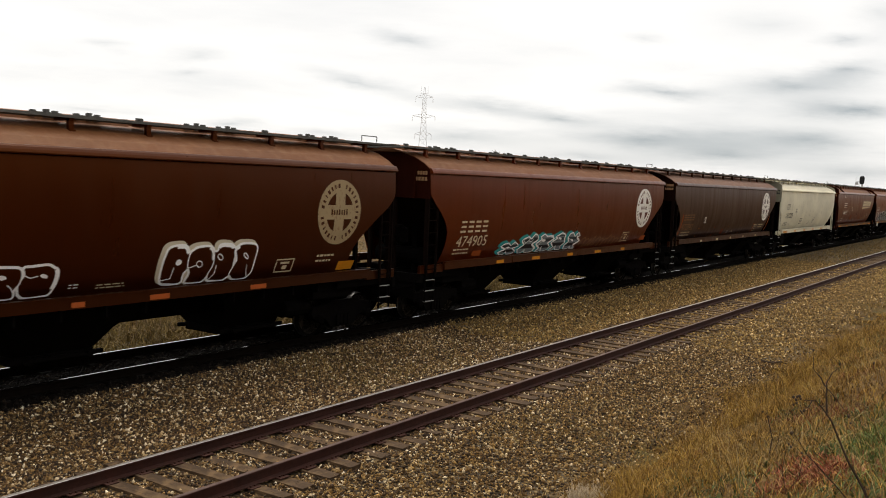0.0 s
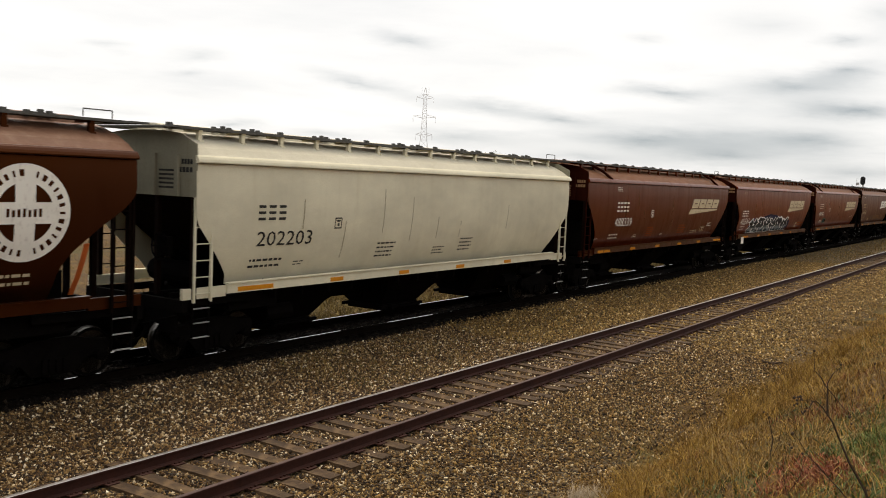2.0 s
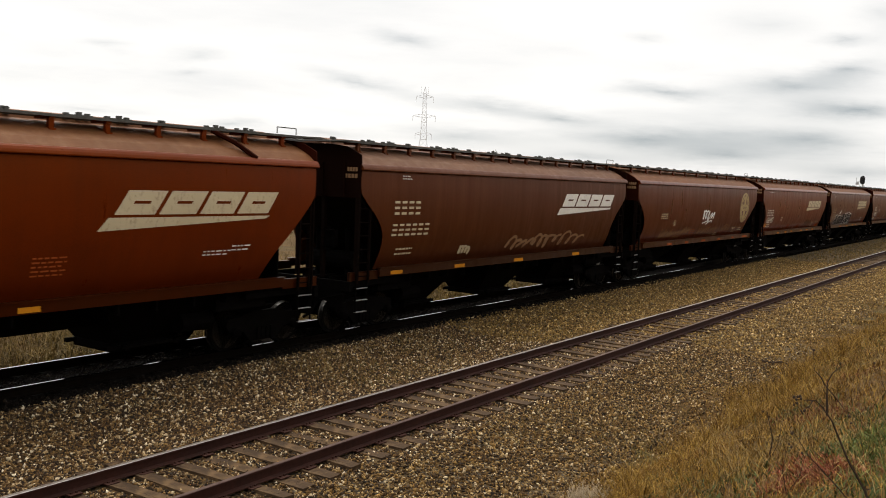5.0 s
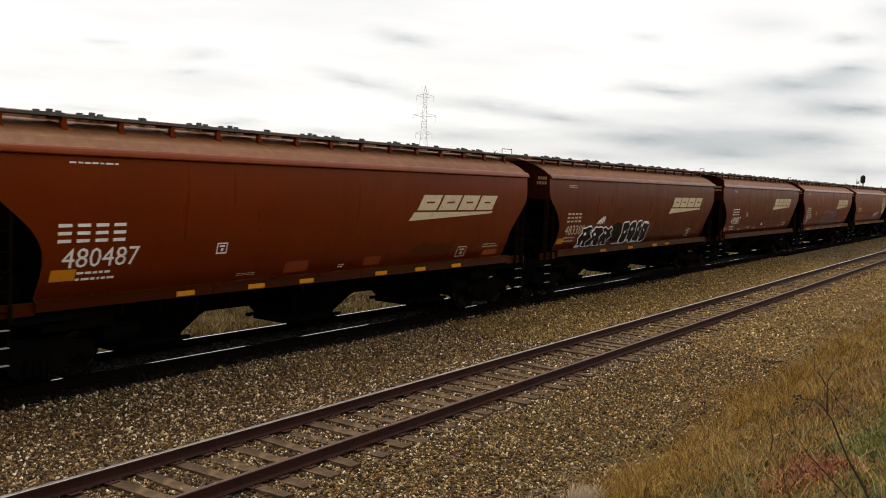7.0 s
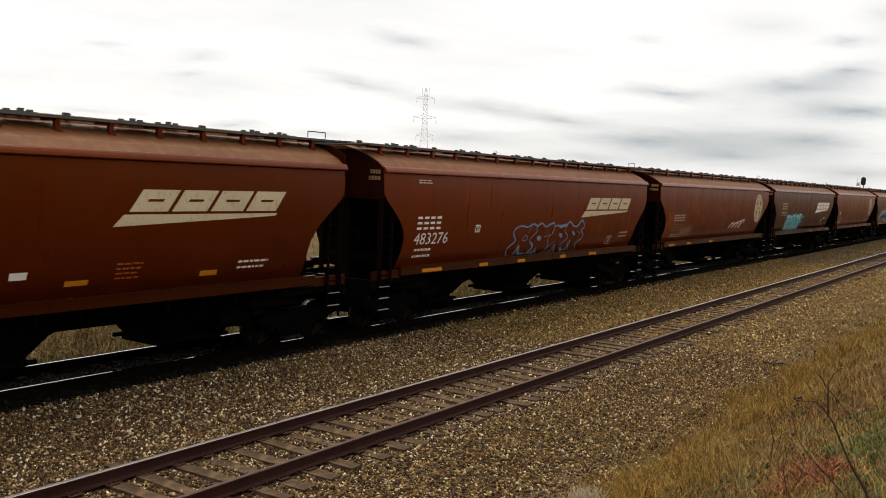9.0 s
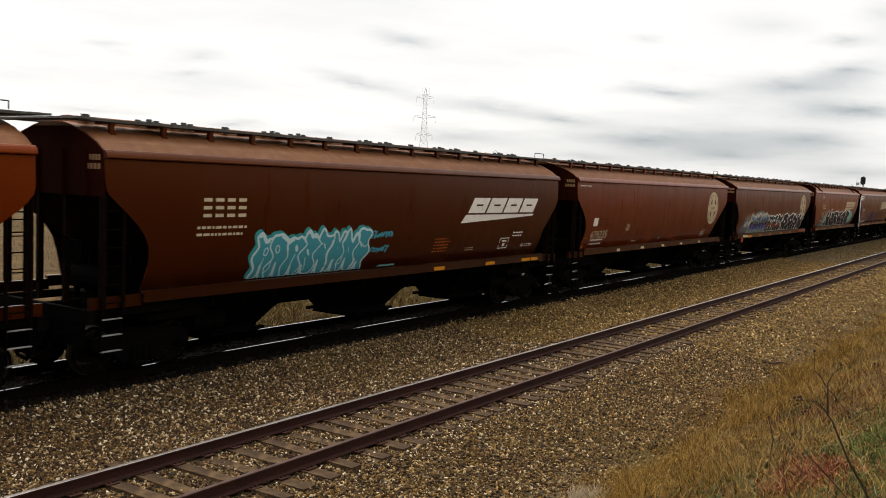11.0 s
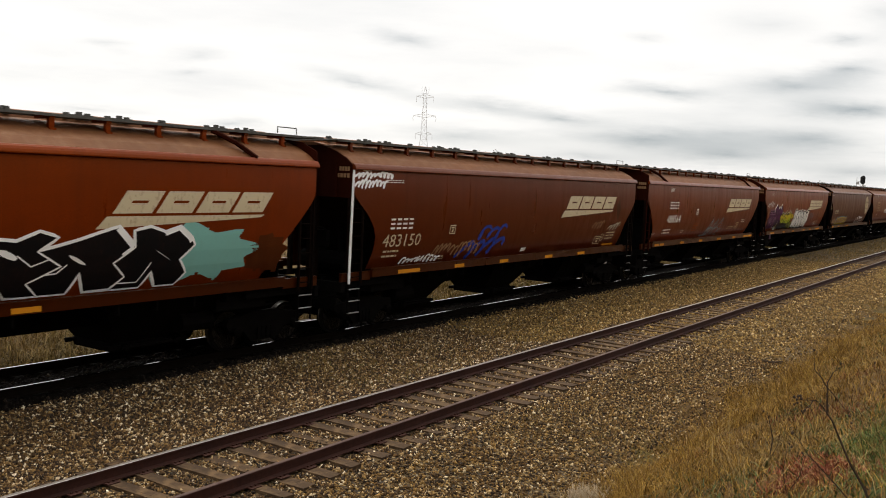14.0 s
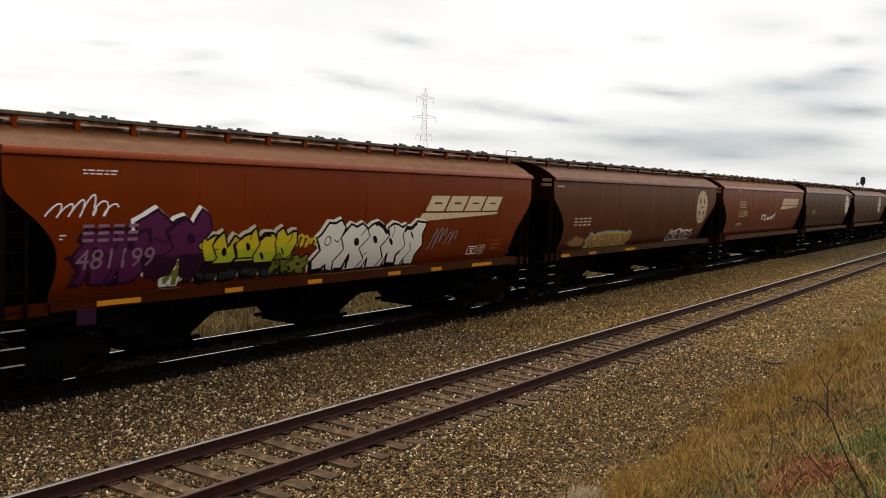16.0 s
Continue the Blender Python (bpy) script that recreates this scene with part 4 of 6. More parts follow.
def plate(car, u0, u1, z0, z1, mat):
    """A patch of tape or paint, or a placard that hangs over the sill."""
    if z0 < 1.55:
        part("placard", Shape().box(u0 - HALF, u1 - HALF, -1.63, -1.612, z0, min(z1, 1.59), c=.004), mat, car)
    else:
        d = Decal()
        d.rect(u0, u1, z0, z1)
        part("patch", d.s, mat, car)


def number(car, txt, u0, u1, z0, z1, mat, out=0.012):
    part("car_number", text_mesh(txt, mat, u0, u1, z0, z1, out), None, car, "painted car number")


def jigsaw(rnd, u0, z0, cell, tall, count, apart):
    """Interlocking fat shards in a row: zigzag seams between them, a ragged top, notches between their feet."""
    seams = []
    for k in range(count + 1):
        sway = rnd.choice((-1, 1)) * rnd.uniform(.10, .22)
        lean = rnd.uniform(.02, .16)
        zig = [0, sway, -sway * .8, sway * .9, rnd.uniform(-.08, .08)]
        seams.append([(k + lean * (y - .5) * 1.6 + (0 if k in (0, count) and y in (0, 1) else z), y) for z, y in zip(zig, (0, .24, .5, .77, 1))])
    rows = []
    for k in range(count):
        a, b = seams[k], seams[k + 1]
        shrink = .13 if apart else .0
        left = [(x + shrink, y) for x, y in a]
        right = [(x - shrink, y) for x, y in b]
        lo, hi = left[0][0], right[0][0]
        f = rnd.uniform(.38, .58)
        foot = [(lo, rnd.uniform(-.05, .03)), (lo + (hi - lo) * (f - .13), rnd.uniform(-.02, .04)), (lo + (hi - lo) * f, rnd.uniform(.16, .34)), (lo + (hi - lo) * (f + .12), rnd.uniform(-.03, .04)), (hi, rnd.uniform(-.06, .03))]
        lo, hi = left[-1][0], right[-1][0]
        h = [rnd.uniform(.80, 1.0) for _ in range(5)]
        crest = [(hi, h[0] - .10), (lo + (hi - lo) * .78, h[1]), (lo + (hi - lo) * .52, h[2] - rnd.choice((0, .12, .2))), (lo + (hi - lo) * .26, h[3]), (lo, h[4] - .08)]
        shard = foot + [(x, y * .86) for x, y in right[1:-1]] + crest + [(x, y * .86) for x, y in left[-2:0:-1]]
        rows.append([(min(max(u0 + x * cell, .2), BODY - .2), min(max(z0 + y * tall, 1.63), 3.9)) for x, y in shard])
    return rows


def graffiti(car, u0, u1, z0, z1, count, fill, line, shadow, style, seed):
    """A row of fat abstract sprayed shards: a cast shadow, an outline round all, then each shard beside its neighbour. fill: one paint, or paints from the top down."""
    rnd = random.Random(seed)
    cell, tall = (u1 - u0) / count, z1 - z0
    apart = style == "apart"
    edge = .030 if tall > .8 else .025 if tall > .5 else .018
    tones = list(fill) if isinstance(fill, (tuple, list)) else [fill]
    figures = []
    if style == "blob":
        for k in range(count):
            cx, cz, n = u0 + (k + .5) * cell, (z0 + z1) / 2, 14
            dent = rnd.randrange(n)
            ring = []
            for i in range(n):
                a = 2 * math.pi * i / n
                c, q = math.cos(a), math.sin(a)
                w = rnd.uniform(.90, 1.06) * (.72 if i == dent else 1)
                ring.append((cx + .56 * cell * w * math.copysign(abs(c) ** .6, c), max(1.625, cz + .5 * tall * w * math.copysign(abs(q) ** .6, q))))
            figures.append(smooth_line(ring, 3))
    for pts in [] if style == "blob" else jigsaw(rnd, u0, z0, cell, tall, count, apart):
        figures.append(smooth_line(pts, 4) if style == "bubble" else [p for a, b in zip(pts, pts[1:] + pts[:1]) for p in (a, tuple(Vector(a).lerp(Vector(b), .5)))])

    def settle(d):
        for i, (px, py, pz) in enumerate(d.s.v):
            if pz < 1.612:
                d.s.v[i] = (px, py, 1.612)
        return d.s
    back = Decal()
    for pts in figures:
        back.stroke(pts, 2.8 * edge, 0, .012, True, .08)
    root = part("graffiti", settle(back), line, car, "sprayed outline of abstract graffiti shapes")
    if shadow:
        d = Decal()
        for pts in figures:
            moved = [(x - (.17 if apart else .07), y + .05) for x, y in pts]
            d.fill(moved, 0, .006)
            d.stroke(moved, .10, 0, .007, True, .1)
        part("shadow_paint", settle(d), shadow, root)
    for k, pts in enumerate(figures):
        d = Decal()
        up = .006 * (k % 2)
        lo, hi = min(p[1] for p in pts), max(p[1] for p in pts)
        cx, cz = sum(p[0] for p in pts) / len(pts), (lo + hi) / 2
        d.fill(pts, 1, .015 + up, .035)
        for f, face in enumerate(d.s.f):
            h = (hi - sum(d.s.v[i][2] for i in face) / len(face)) / (hi - lo) + rnd.uniform(-.05, .05)
            d.s.m[f] = 1 + min(len(tones) - 1, max(0, int(h * len(tones))))
        d.stroke(pts, edge * 1.1, 0, .0175 + up, True, .06)
        q = rnd.randrange(len(pts))
        thick = [Vector(pts[(q + m) % len(pts)]) for m in range(max(3, len(pts) // 5))]
        d.stroke([p.lerp(Vector((cx, cz)), .06) for p in thick], edge * 2.6, 0, .0182 + up, False, .06)
        hole = Vector((cx + rnd.uniform(-.16, .16) * cell, cz + rnd.uniform(.0, .2) * tall))
        ring = [(hole.x + cell * .13 * math.cos(t * 1.2566 + k), hole.y + tall * .085 * math.sin(t * 1.2566 + k * .7)) for t in range(5)]
        if rnd.random() < .65:
            d.fill(smooth_line(ring, 3), 0, .0188 + up, .02)
        else:
            d.stroke(smooth_line(ring, 3), edge * .9, 0, .0188 + up, True, .05)
        a = Vector(pts[(q + len(pts) // 2) % len(pts)])
        b = a.lerp(hole, rnd.uniform(.5, .8))
        bow = Vector((b.y - a.y, a.x - b.x)) * rnd.uniform(-.4, .4)
        d.stroke([a, (a + b) / 2 + bow, b], edge * .8, 0, .0185 + up, False, .05)
        part("graffiti_shape", settle(d), [line] + tones, root)


def spray_tag(car, u0, u1, z0, z1, count, mat, width, seed):
    """Quick looped handwriting with a spray can, no letters in it."""
    rnd = random.Random(seed)
    d = Decal()
    cell, tall, mid = (u1 - u0) / count, z1 - z0, (z0 + z1) / 2
    pts, k = [], 0
    while k < count:
        run = rnd.randint(2, 4)
        pts, phase = [], rnd.uniform(0, 6)
        reach = [rnd.uniform(.25, .55) * rnd.choice([.6, 1, 1]) for _ in range(run + 2)]
        for j in range(9 * run):
            t = j / 9
            a = reach[int(t)] * (1 - t % 1) + reach[int(t) + 1] * (t % 1)
            pts.append((u0 + cell * (k + t + .42 * math.sin(2 * math.pi * t + phase)), max(1.64, mid + a * tall * math.cos(2 * math.pi * t + phase * .7) + .12 * tall * math.sin(phase + t))))
        d.stroke(smooth_line(pts, 2, False), width, 0, .010, step=.08)
        k += run
    part("spray_tag", d.s, mat, car, "thin sprayed handwriting")


def spray_cloud(car, u0, u1, z0, z1, mat, seed):
    """A ragged patch of sprayed colour."""
    rnd = random.Random(seed)
    d = Decal()
    n = 22
    poly = []
    for k in range(n):
        a = 2 * math.pi * k / n
        r = rnd.uniform(.62, 1.1)
        poly.append(((u0 + u1) / 2 + (u1 - u0) / 2 * r * math.cos(a) * (1.15 if k % 2 else 1), max(1.63, (z0 + z1) / 2 + (z1 - z0) / 2 * r * math.sin(a))))
    d.fill(smooth_line(poly, 3), 0, .004)
    part("sprayed_patch", d.s, mat, car)


def end_marks(car, e, kind):
    """Small white bars of lettering on the upright end sheet."""
    s = Shape()
    x = e * (HALF + .005)
    for r, (z, wide) in enumerate(((4.0, .34), (3.84, .42))):
        for k in range(4):
            s.add([(x, -1.50 + k * wide / 4 + dy, z + dz) for dy, dz in ((0, 0), (wide / 5, 0), (wide / 5, .10), (0, .10))], [(0, 1, 2, 3)])
    if kind in ("cage", "new"):
        for r in range(5):
            s.add([(x, y, 3.85 - r * .085) for y in (-.95, -.5)] + [(x, y, 3.89 - r * .085) for y in (-.5, -.95)], [(0, 1, 2, 3)])
    tagged(part("end_lettering", s, INK if kind == "cage" else SPRAY["tan"], car), kind="stuff")


def end_stripe(car):
    part("white_end_pole", Shape().rod((-HALF - .03, -1.60, 1.30), (-HALF + .03, -1.60, 4.05), .03, 8), SPRAY["white"], car, "white painted pole at the car's end")

# ---- the train ----
TRAIN = []


def hitch(car, n, off):
    """Where the car stands in the train at the start."""
    TRAIN.append((car, 0.52 + 18.6 * n + off + HALF))


car = hopper_car("brown covered grain hopper car with white bubble graffiti", "umber", "long", 11)
hitch(car, 0, 0.19)
mark_roundel(car, 15.34, 3.03, 0.76, FADED, PAINT["umber"])
graffiti(car, 10.45, 12.80, 1.62, 2.40, 4, PAINT["umber"], SPRAY["white"], SPRAY["bone"], "blob", 2)
graffiti(car, 6.30, 8.20, 1.62, 2.18, 3, PAINT["umber"], SPRAY["white"], None, "blob", 3)
stencil(car, 8.51, 1.8, 2, 0.27, WHITE, 4, 0.11)
stencil(car, 9.07, 1.76, 2, 0.62, CREAMY, 5, 0.11)
framed_mark(car, 13.51, 1.69, 0.56, 0.31, CREAMY)
stencil(car, 14.79, 2.04, 2, 0.7, CREAMY, 7, 0.25)
plate(car, 15.64, 16.23, 1.62, 1.84, YELLOW)
reflectors(car, [(8.41, 0.26), (12.59, 0.45), (10.04, 0.45)], ORANGE)

car = hopper_car("red-brown covered grain hopper car with teal graffiti", "rust", "long", 11)
hitch(car, 1, 0.59)
word_bars(car, 1.69, 3.24, 2.4, 2.74, 4, CREAMY)
number(car, "474905", 1.6, 3.26, 1.98, 2.3, CREAMY)
stencil(car, 1.59, 1.92, 2, 0.86, CREAMY, 53, 0.22)
plate(car, 2.69, 3.18, 1.66, 1.83, ORANGE)
graffiti(car, 4.29, 5.27, 1.62, 2.03, 1, SMEAR, SPRAY["white"], SPRAY["teal"], "apart", 55)
graffiti(car, 5.46, 9.8, 1.62, 2.26, 4, SMEAR, SPRAY["white"], SPRAY["teal"], "apart", 56)
spray_tag(car, 9.88, 12.9, 1.62, 2.05, 9, SPRAY["tan"], 0.035, 57)
mark_roundel(car, 15.31, 3.06, 0.79, WHITE, PAINT["rust"])
framed_mark(car, 13.67, 1.74, 0.62, 0.37, CREAMY)
reflectors(car, [(3.72, 0.43), (5.98, 0.52), (8.53, 0.45), (10.8, 0.52), (13.22, 0.36)], YELLOW)
plate(car, 15.67, 16.17, 1.72, 1.91, ORANGE)

car = hopper_car("dark brown covered grain hopper car with white roundel", "dark", "long", 11)
hitch(car, 2, 0.91)
word_bars(car, 1.52, 3.02, 2.47, 2.74, 4, SPRAY["tan"])
number(car, "472742", 1.41, 3.0, 2.02, 2.31, SPRAY["tan"])
stencil(car, 1.6, 1.93, 2, 1.24, CREAMY, 103, 0.27)
framed_mark(car, 4.44, 2.32, 0.29, 0.27, WHITE)
upright_bar(car, 1.22, 1.43, 1.82, 2.75, ORANGE)
upright_bar(car, 3.88, 4.15, 1.62, 2.07, YELLOW)
upright_bar(car, 6.38, 6.57, 1.62, 2.07, ORANGE)
upright_bar(car, 8.64, 8.83, 1.62, 2.1, ORANGE)
upright_bar(car, 10.98, 11.17, 1.62, 2.07, ORANGE)
upright_bar(car, 13.48, 13.71, 1.62, 2.16, ORANGE)
upright_bar(car, 16.31, 16.61, 1.62, 2.54, ORANGE)
mark_roundel(car, 15.31, 3.08, 0.81, WHITE, PAINT["dark"])
framed_mark(car, 13.66, 1.71, 0.57, 0.35, CREAMY)
stencil(car, 14.56, 2.07, 2, 1.11, CREAMY, 114, 0.28)
stencil(car, 8.78, 1.82, 2, 0.28, WHITE, 115, 0.13)
stencil(car, 9.45, 1.84, 2, 0.43, CREAMY, 116, 0.14)
plate(car, 7.7, 8.05, 1.66, 1.95, SPRAY["rust"])
reflectors(car, [(3.93, 0.23), (6.35, 0.32), (8.67, 0.22), (10.96, 0.26), (13.44, 0.25)], CREAMY)

car = hopper_car("cream covered hopper car with black lettering and ladders", "cream", "cage", 14)
hitch(car, 3, 1.13)
word_bars(car, 1.68, 2.59, 2.89, 3.21, 3, INK)
number(car, "202203", 1.7, 3.41, 2.33, 2.65, INK)
stencil(car, 1.61, 2.05, 2, 0.96, INK, 153, 0.27)
framed_mark(car, 4.14, 2.66, 0.25, 0.26, INK)
stencil(car, 5.88, 2.27, 4, 0.82, INK, 155, 0.43)
stencil(car, 9.68, 2.27, 4, 0.74, INK, 156, 0.42)
stencil(car, 8.4, 2.07, 3, 0.59, INK, 157, 0.25)
stencil(car, 2.98, 1.95, 2, 0.35, INK, 158, 0.13)
reflectors(car, [(1.18, 1.02), (4.06, 0.46), (6.73, 0.43), (9.41, 0.42), (12.1, 0.4)], YELLOW)
upright_bar(car, 4.52, 4.56, 1.95, 2.84, STAIN)
upright_bar(car, 3.06, 3.09, 2.68, 3.34, STAIN)
upright_bar(car, 5.97, 6.0, 2.52, 3.6, STAIN)
upright_bar(car, 7.18, 7.21, 2.28, 3.42, STAIN)
upright_bar(car, 8.4, 8.43, 2.3, 2.89, STAIN)
upright_bar(car, 9.54, 9.58, 2.32, 2.77, STAIN)
upright_bar(car, 12.13, 12.18, 2.49, 3.21, STAIN)

car = hopper_car("brown covered grain hopper car with white lettering", "rust", "new")
hitch(car, 4, 0.29)
word_bars(car, 2.73, 3.96, 2.95, 3.32, 4, WHITE)
number(car, "488339", 2.66, 4.33, 2.38, 2.71, WHITE)
stencil(car, 2.69, 3.89, 3, 0.52, WHITE, 203, 0.19)
framed_mark(car, 6.31, 2.7, 0.29, 0.29, WHITE)
mark_logo(car, 10.95, 15.26, 2.78, 3.48, CREAMY)
stencil(car, 6.2, 2.29, 5, 0.8, ORANGE, 206, 0.44)
stencil(car, 10.03, 2.31, 4, 0.95, ORANGE, 207, 0.43)
stencil(car, 2.42, 2.08, 2, 1.02, WHITE, 208, 0.25)
stencil(car, 4.84, 2.0, 2, 0.46, WHITE, 209, 0.14)
stencil(car, 1.19, 1.95, 2, 0.37, WHITE, 210, 0.08)
stencil(car, 11.76, 2.02, 2, 1.06, CREAMY, 211, 0.16)
framed_mark(car, 13.12, 1.94, 0.56, 0.26, CREAMY)
stencil(car, 13.99, 2.35, 2, 0.72, WHITE, 213, 0.22)
stencil(car, 7.95, 1.98, 2, 0.24, WHITE, 214, 0.1)
reflectors(car, [(1.2, 0.51), (1.79, 0.52), (4.3, 0.52), (7.03, 0.48), (9.77, 0.47), (12.42, 0.48), (14.86, 0.56), (15.53, 0.52)], YELLOW)

car = hopper_car("red-brown covered grain hopper car with silver graffiti", "red", "logo")
hitch(car, 5, -0.04)
word_bars(car, 1.49, 2.69, 2.58, 2.9, 4, WHITE)
number(car, "482584", 1.43, 3.04, 2.13, 2.48, WHITE)
stencil(car, 1.62, 2.04, 2, 0.96, WHITE, 253, 0.28)
stencil(car, 1.46, 3.88, 2, 0.71, CREAMY, 254, 0.12)
mark_logo(car, 11.30, 15.63, 2.76, 3.48, CREAMY)
spray_cloud(car, 3.17, 4.41, 1.62, 2.5, SPRAY["blue"], 256)
spray_cloud(car, 10.51, 12.66, 1.62, 2.37, SPRAY["navy"], 257)
spray_cloud(car, 5.82, 9.46, 2.29, 2.7, SPRAY["navy"], 258)
graffiti(car, 3.39, 11.74, 1.62, 2.52, 6, CHROME, SPRAY["white"], None, "block", 259)
spray_tag(car, 3.2, 4.03, 1.62, 1.61, 6, SPRAY["white"], 0.05, 260)
spray_tag(car, 10.76, 11.99, 1.62, 1.64, 5, SPRAY["white"], 0.04, 261)
framed_mark(car, 14.17, 1.75, 0.53, 0.32, CREAMY)
stencil(car, 14.89, 2.06, 2, 1.37, ORANGE, 263, 0.3)
reflectors(car, [(1.8, 1.03), (4.68, 0.49), (7.13, 0.46), (9.83, 0.62), (12.34, 0.36)], YELLOW)
plate(car, 1.32, 1.78, 1.12, 1.48, WHITE)

car = hopper_car("red-brown covered grain hopper car with small tag", "red", "new")
hitch(car, 6, 0.38)
word_bars(car, 1.8, 2.93, 2.93, 3.28, 4, WHITE)
number(car, "488987", 1.8, 3.43, 2.38, 2.71, WHITE)
stencil(car, 1.72, 3.89, 3, 0.46, WHITE, 303, 0.19)
framed_mark(car, 5.1, 2.7, 0.31, 0.28, WHITE)
graffiti(car, 3.56, 4.58, 1.92, 2.23, 3, SPRAY["black"], SPRAY["teal"], None, "block", 305)
stencil(car, 2.47, 2.11, 2, 0.97, WHITE, 306, 0.24)
stencil(car, 1.17, 1.94, 2, 0.37, WHITE, 307, 0.1)
reflectors(car, [(1.28, 0.5), (1.86, 0.52), (4.34, 0.55), (7.03, 0.48), (9.74, 0.4)], YELLOW)
mark_logo(car, 11.18, 15.51, 2.73, 3.47, CREAMY)
stencil(car, 10.03, 2.32, 5, 0.71, ORANGE, 310, 0.38)
stencil(car, 13.65, 2.28, 2, 0.75, WHITE, 311, 0.14)
stencil(car, 14.39, 2.37, 2, 0.6, WHITE, 312, 0.16)

car = hopper_car("faded brown covered grain hopper car with cream lettering", "grey", "short")
hitch(car, 7, 0.15)
word_bars(car, 1.38, 2.59, 2.95, 3.3, 4, CREAMY)
word_bars(car, 1.38, 3.07, 2.4, 2.71, 6, CREAMY)
stencil(car, 1.71, 2.07, 2, 0.87, CREAMY, 353, 0.26)
stencil(car, 1.68, 3.95, 2, 0.43, WHITE, 354, 0.14)
mark_logo(car, 10.44, 15.02, 2.85, 3.57, WHITE)
spray_tag(car, 4.75, 5.24, 1.78, 2.0, 3, CREAMY, 0.08, 356)
spray_tag(car, 7.45, 9.51, 1.79, 2.21, 5, SPRAY["tan"], 0.1, 357)
spray_tag(car, 9.89, 12.81, 1.78, 2.28, 5, SPRAY["tan"], 0.08, 358)
reflectors(car, [(1.35, 0.51), (4.32, 0.52), (7.72, 0.55), (11.82, 0.56)], YELLOW)

car = hopper_car("brown covered grain hopper car with white and tan tags", "rust", "long", 11)
hitch(car, 8, -0.94)
mark_roundel(car, 15.23, 3.03, 0.80, TANNED, PAINT["rust"])
spray_tag(car, 8.34, 10.13, 2.41, 2.92, 5, SPRAY["white"], 0.09, 402)
spray_tag(car, 8.66, 9.83, 2.26, 2.45, 2, SPRAY["white"], 0.05, 403)
spray_tag(car, 8.20, 10.23, 1.69, 2.12, 7, SPRAY["tan"], 0.05, 404)
spray_tag(car, 3.21, 4.35, 1.66, 2.1, 8, SPRAY["tan"], 0.05, 405)
spray_tag(car, 4.50, 5.91, 1.66, 2.04, 8, SPRAY["tan"], 0.05, 406)
spray_tag(car, 5.93, 6.91, 1.8, 2.16, 7, SPRAY["tan"], 0.05, 407)
framed_mark(car, 4.51, 2.24, 0.28, 0.25, CREAMY)
stencil(car, 7.06, 2.02, 3, 0.65, ORANGE, 409, 0.25)
framed_mark(car, 13.78, 1.73, 0.48, 0.26, CREAMY)
stencil(car, 14.79, 1.96, 2, 0.84, CREAMY, 411, 0.24)
spray_tag(car, 11.91, 12.85, 1.77, 2.2, 5, SPRAY["tan"], 0.035, 412)
stencil(car, 10.83, 1.77, 2, 0.55, CREAMY, 413, 0.13)
reflectors(car, [(3.74, 0.54), (6.02, 0.46), (8.35, 0.56), (10.88, 0.44), (13.27, 0.33), (15.18, 0.86)], ORANGE)
word_bars(car, 2.81, 3.66, 2.59, 2.81, 4, CREAMY)

car = hopper_car("brown covered grain hopper car with white lettering", "red", "logo")
hitch(car, 9, -0.63)
word_bars(car, 1.28, 2.73, 2.54, 2.87, 4, WHITE)
number(car, "480487", 1.4, 2.97, 2.09, 2.44, WHITE)
plate(car, 1.24, 1.72, 1.86, 2.07, YELLOW)
stencil(car, 1.74, 2.01, 2, 0.84, WHITE, 454, 0.23)
stencil(car, 1.46, 3.93, 1, 0.98, WHITE, 455, 0.08)
framed_mark(car, 4.83, 2.19, 0.28, 0.23, WHITE)
mark_logo(car, 11.22, 15.56, 2.76, 3.45, CREAMY)
reflectors(car, [(3.79, 0.44), (5.65, 0.48), (7.21, 0.46), (9.93, 0.47), (11.62, 0.46), (13.36, 0.47)], YELLOW)
plate(car, 6.97, 7.73, 1.65, 1.91, SPRAY["rust"])
plate(car, 9.76, 10.41, 1.65, 1.88, SPRAY["rust"])
framed_mark(car, 13.91, 1.67, 0.48, 0.31, CREAMY)
plate(car, 15.4, 16.2, 1.65, 1.82, ORANGE)
stencil(car, 5.57, 1.73, 2, 0.61, CREAMY, 463, 0.08)
stencil(car, 8.8, 1.74, 2, 0.24, WHITE, 464, 0.1)
stencil(car, 15.26, 2.01, 2, 0.84, CREAMY, 465, 0.15)
spray_cloud(car, 11.48, 13.9, 1.71, 2.17, PAINT["grey"], 466)

car = hopper_car("red-brown covered grain hopper car with black and white graffiti", "rust", "logo")
hitch(car, 10, -0.25)
stencil(car, 1.46, 3.85, 2, 0.68, WHITE, 501, 0.11)
word_bars(car, 1.52, 2.7, 2.56, 2.88, 4, CREAMY)
number(car, "483388", 1.53, 3.05, 2.11, 2.45, CREAMY)
plate(car, 1.15, 1.63, 1.8, 2.0, YELLOW)
stencil(car, 1.61, 2.03, 2, 0.97, CREAMY, 505, 0.24)
graffiti(car, 2.84, 5.55, 1.62, 2.4, 3, SPRAY["black"], SPRAY["white"], None, "block", 506)
graffiti(car, 6.57, 9.26, 1.62, 2.49, 4, SPRAY["black"], SPRAY["white"], None, "blob", 507)
spray_tag(car, 4.12, 4.7, 2.42, 2.71, 4, SPRAY["white"], 0.05, 508)
mark_logo(car, 11.34, 15.62, 2.77, 3.48, CREAMY)
framed_mark(car, 14.19, 1.71, 0.52, 0.34, WHITE)
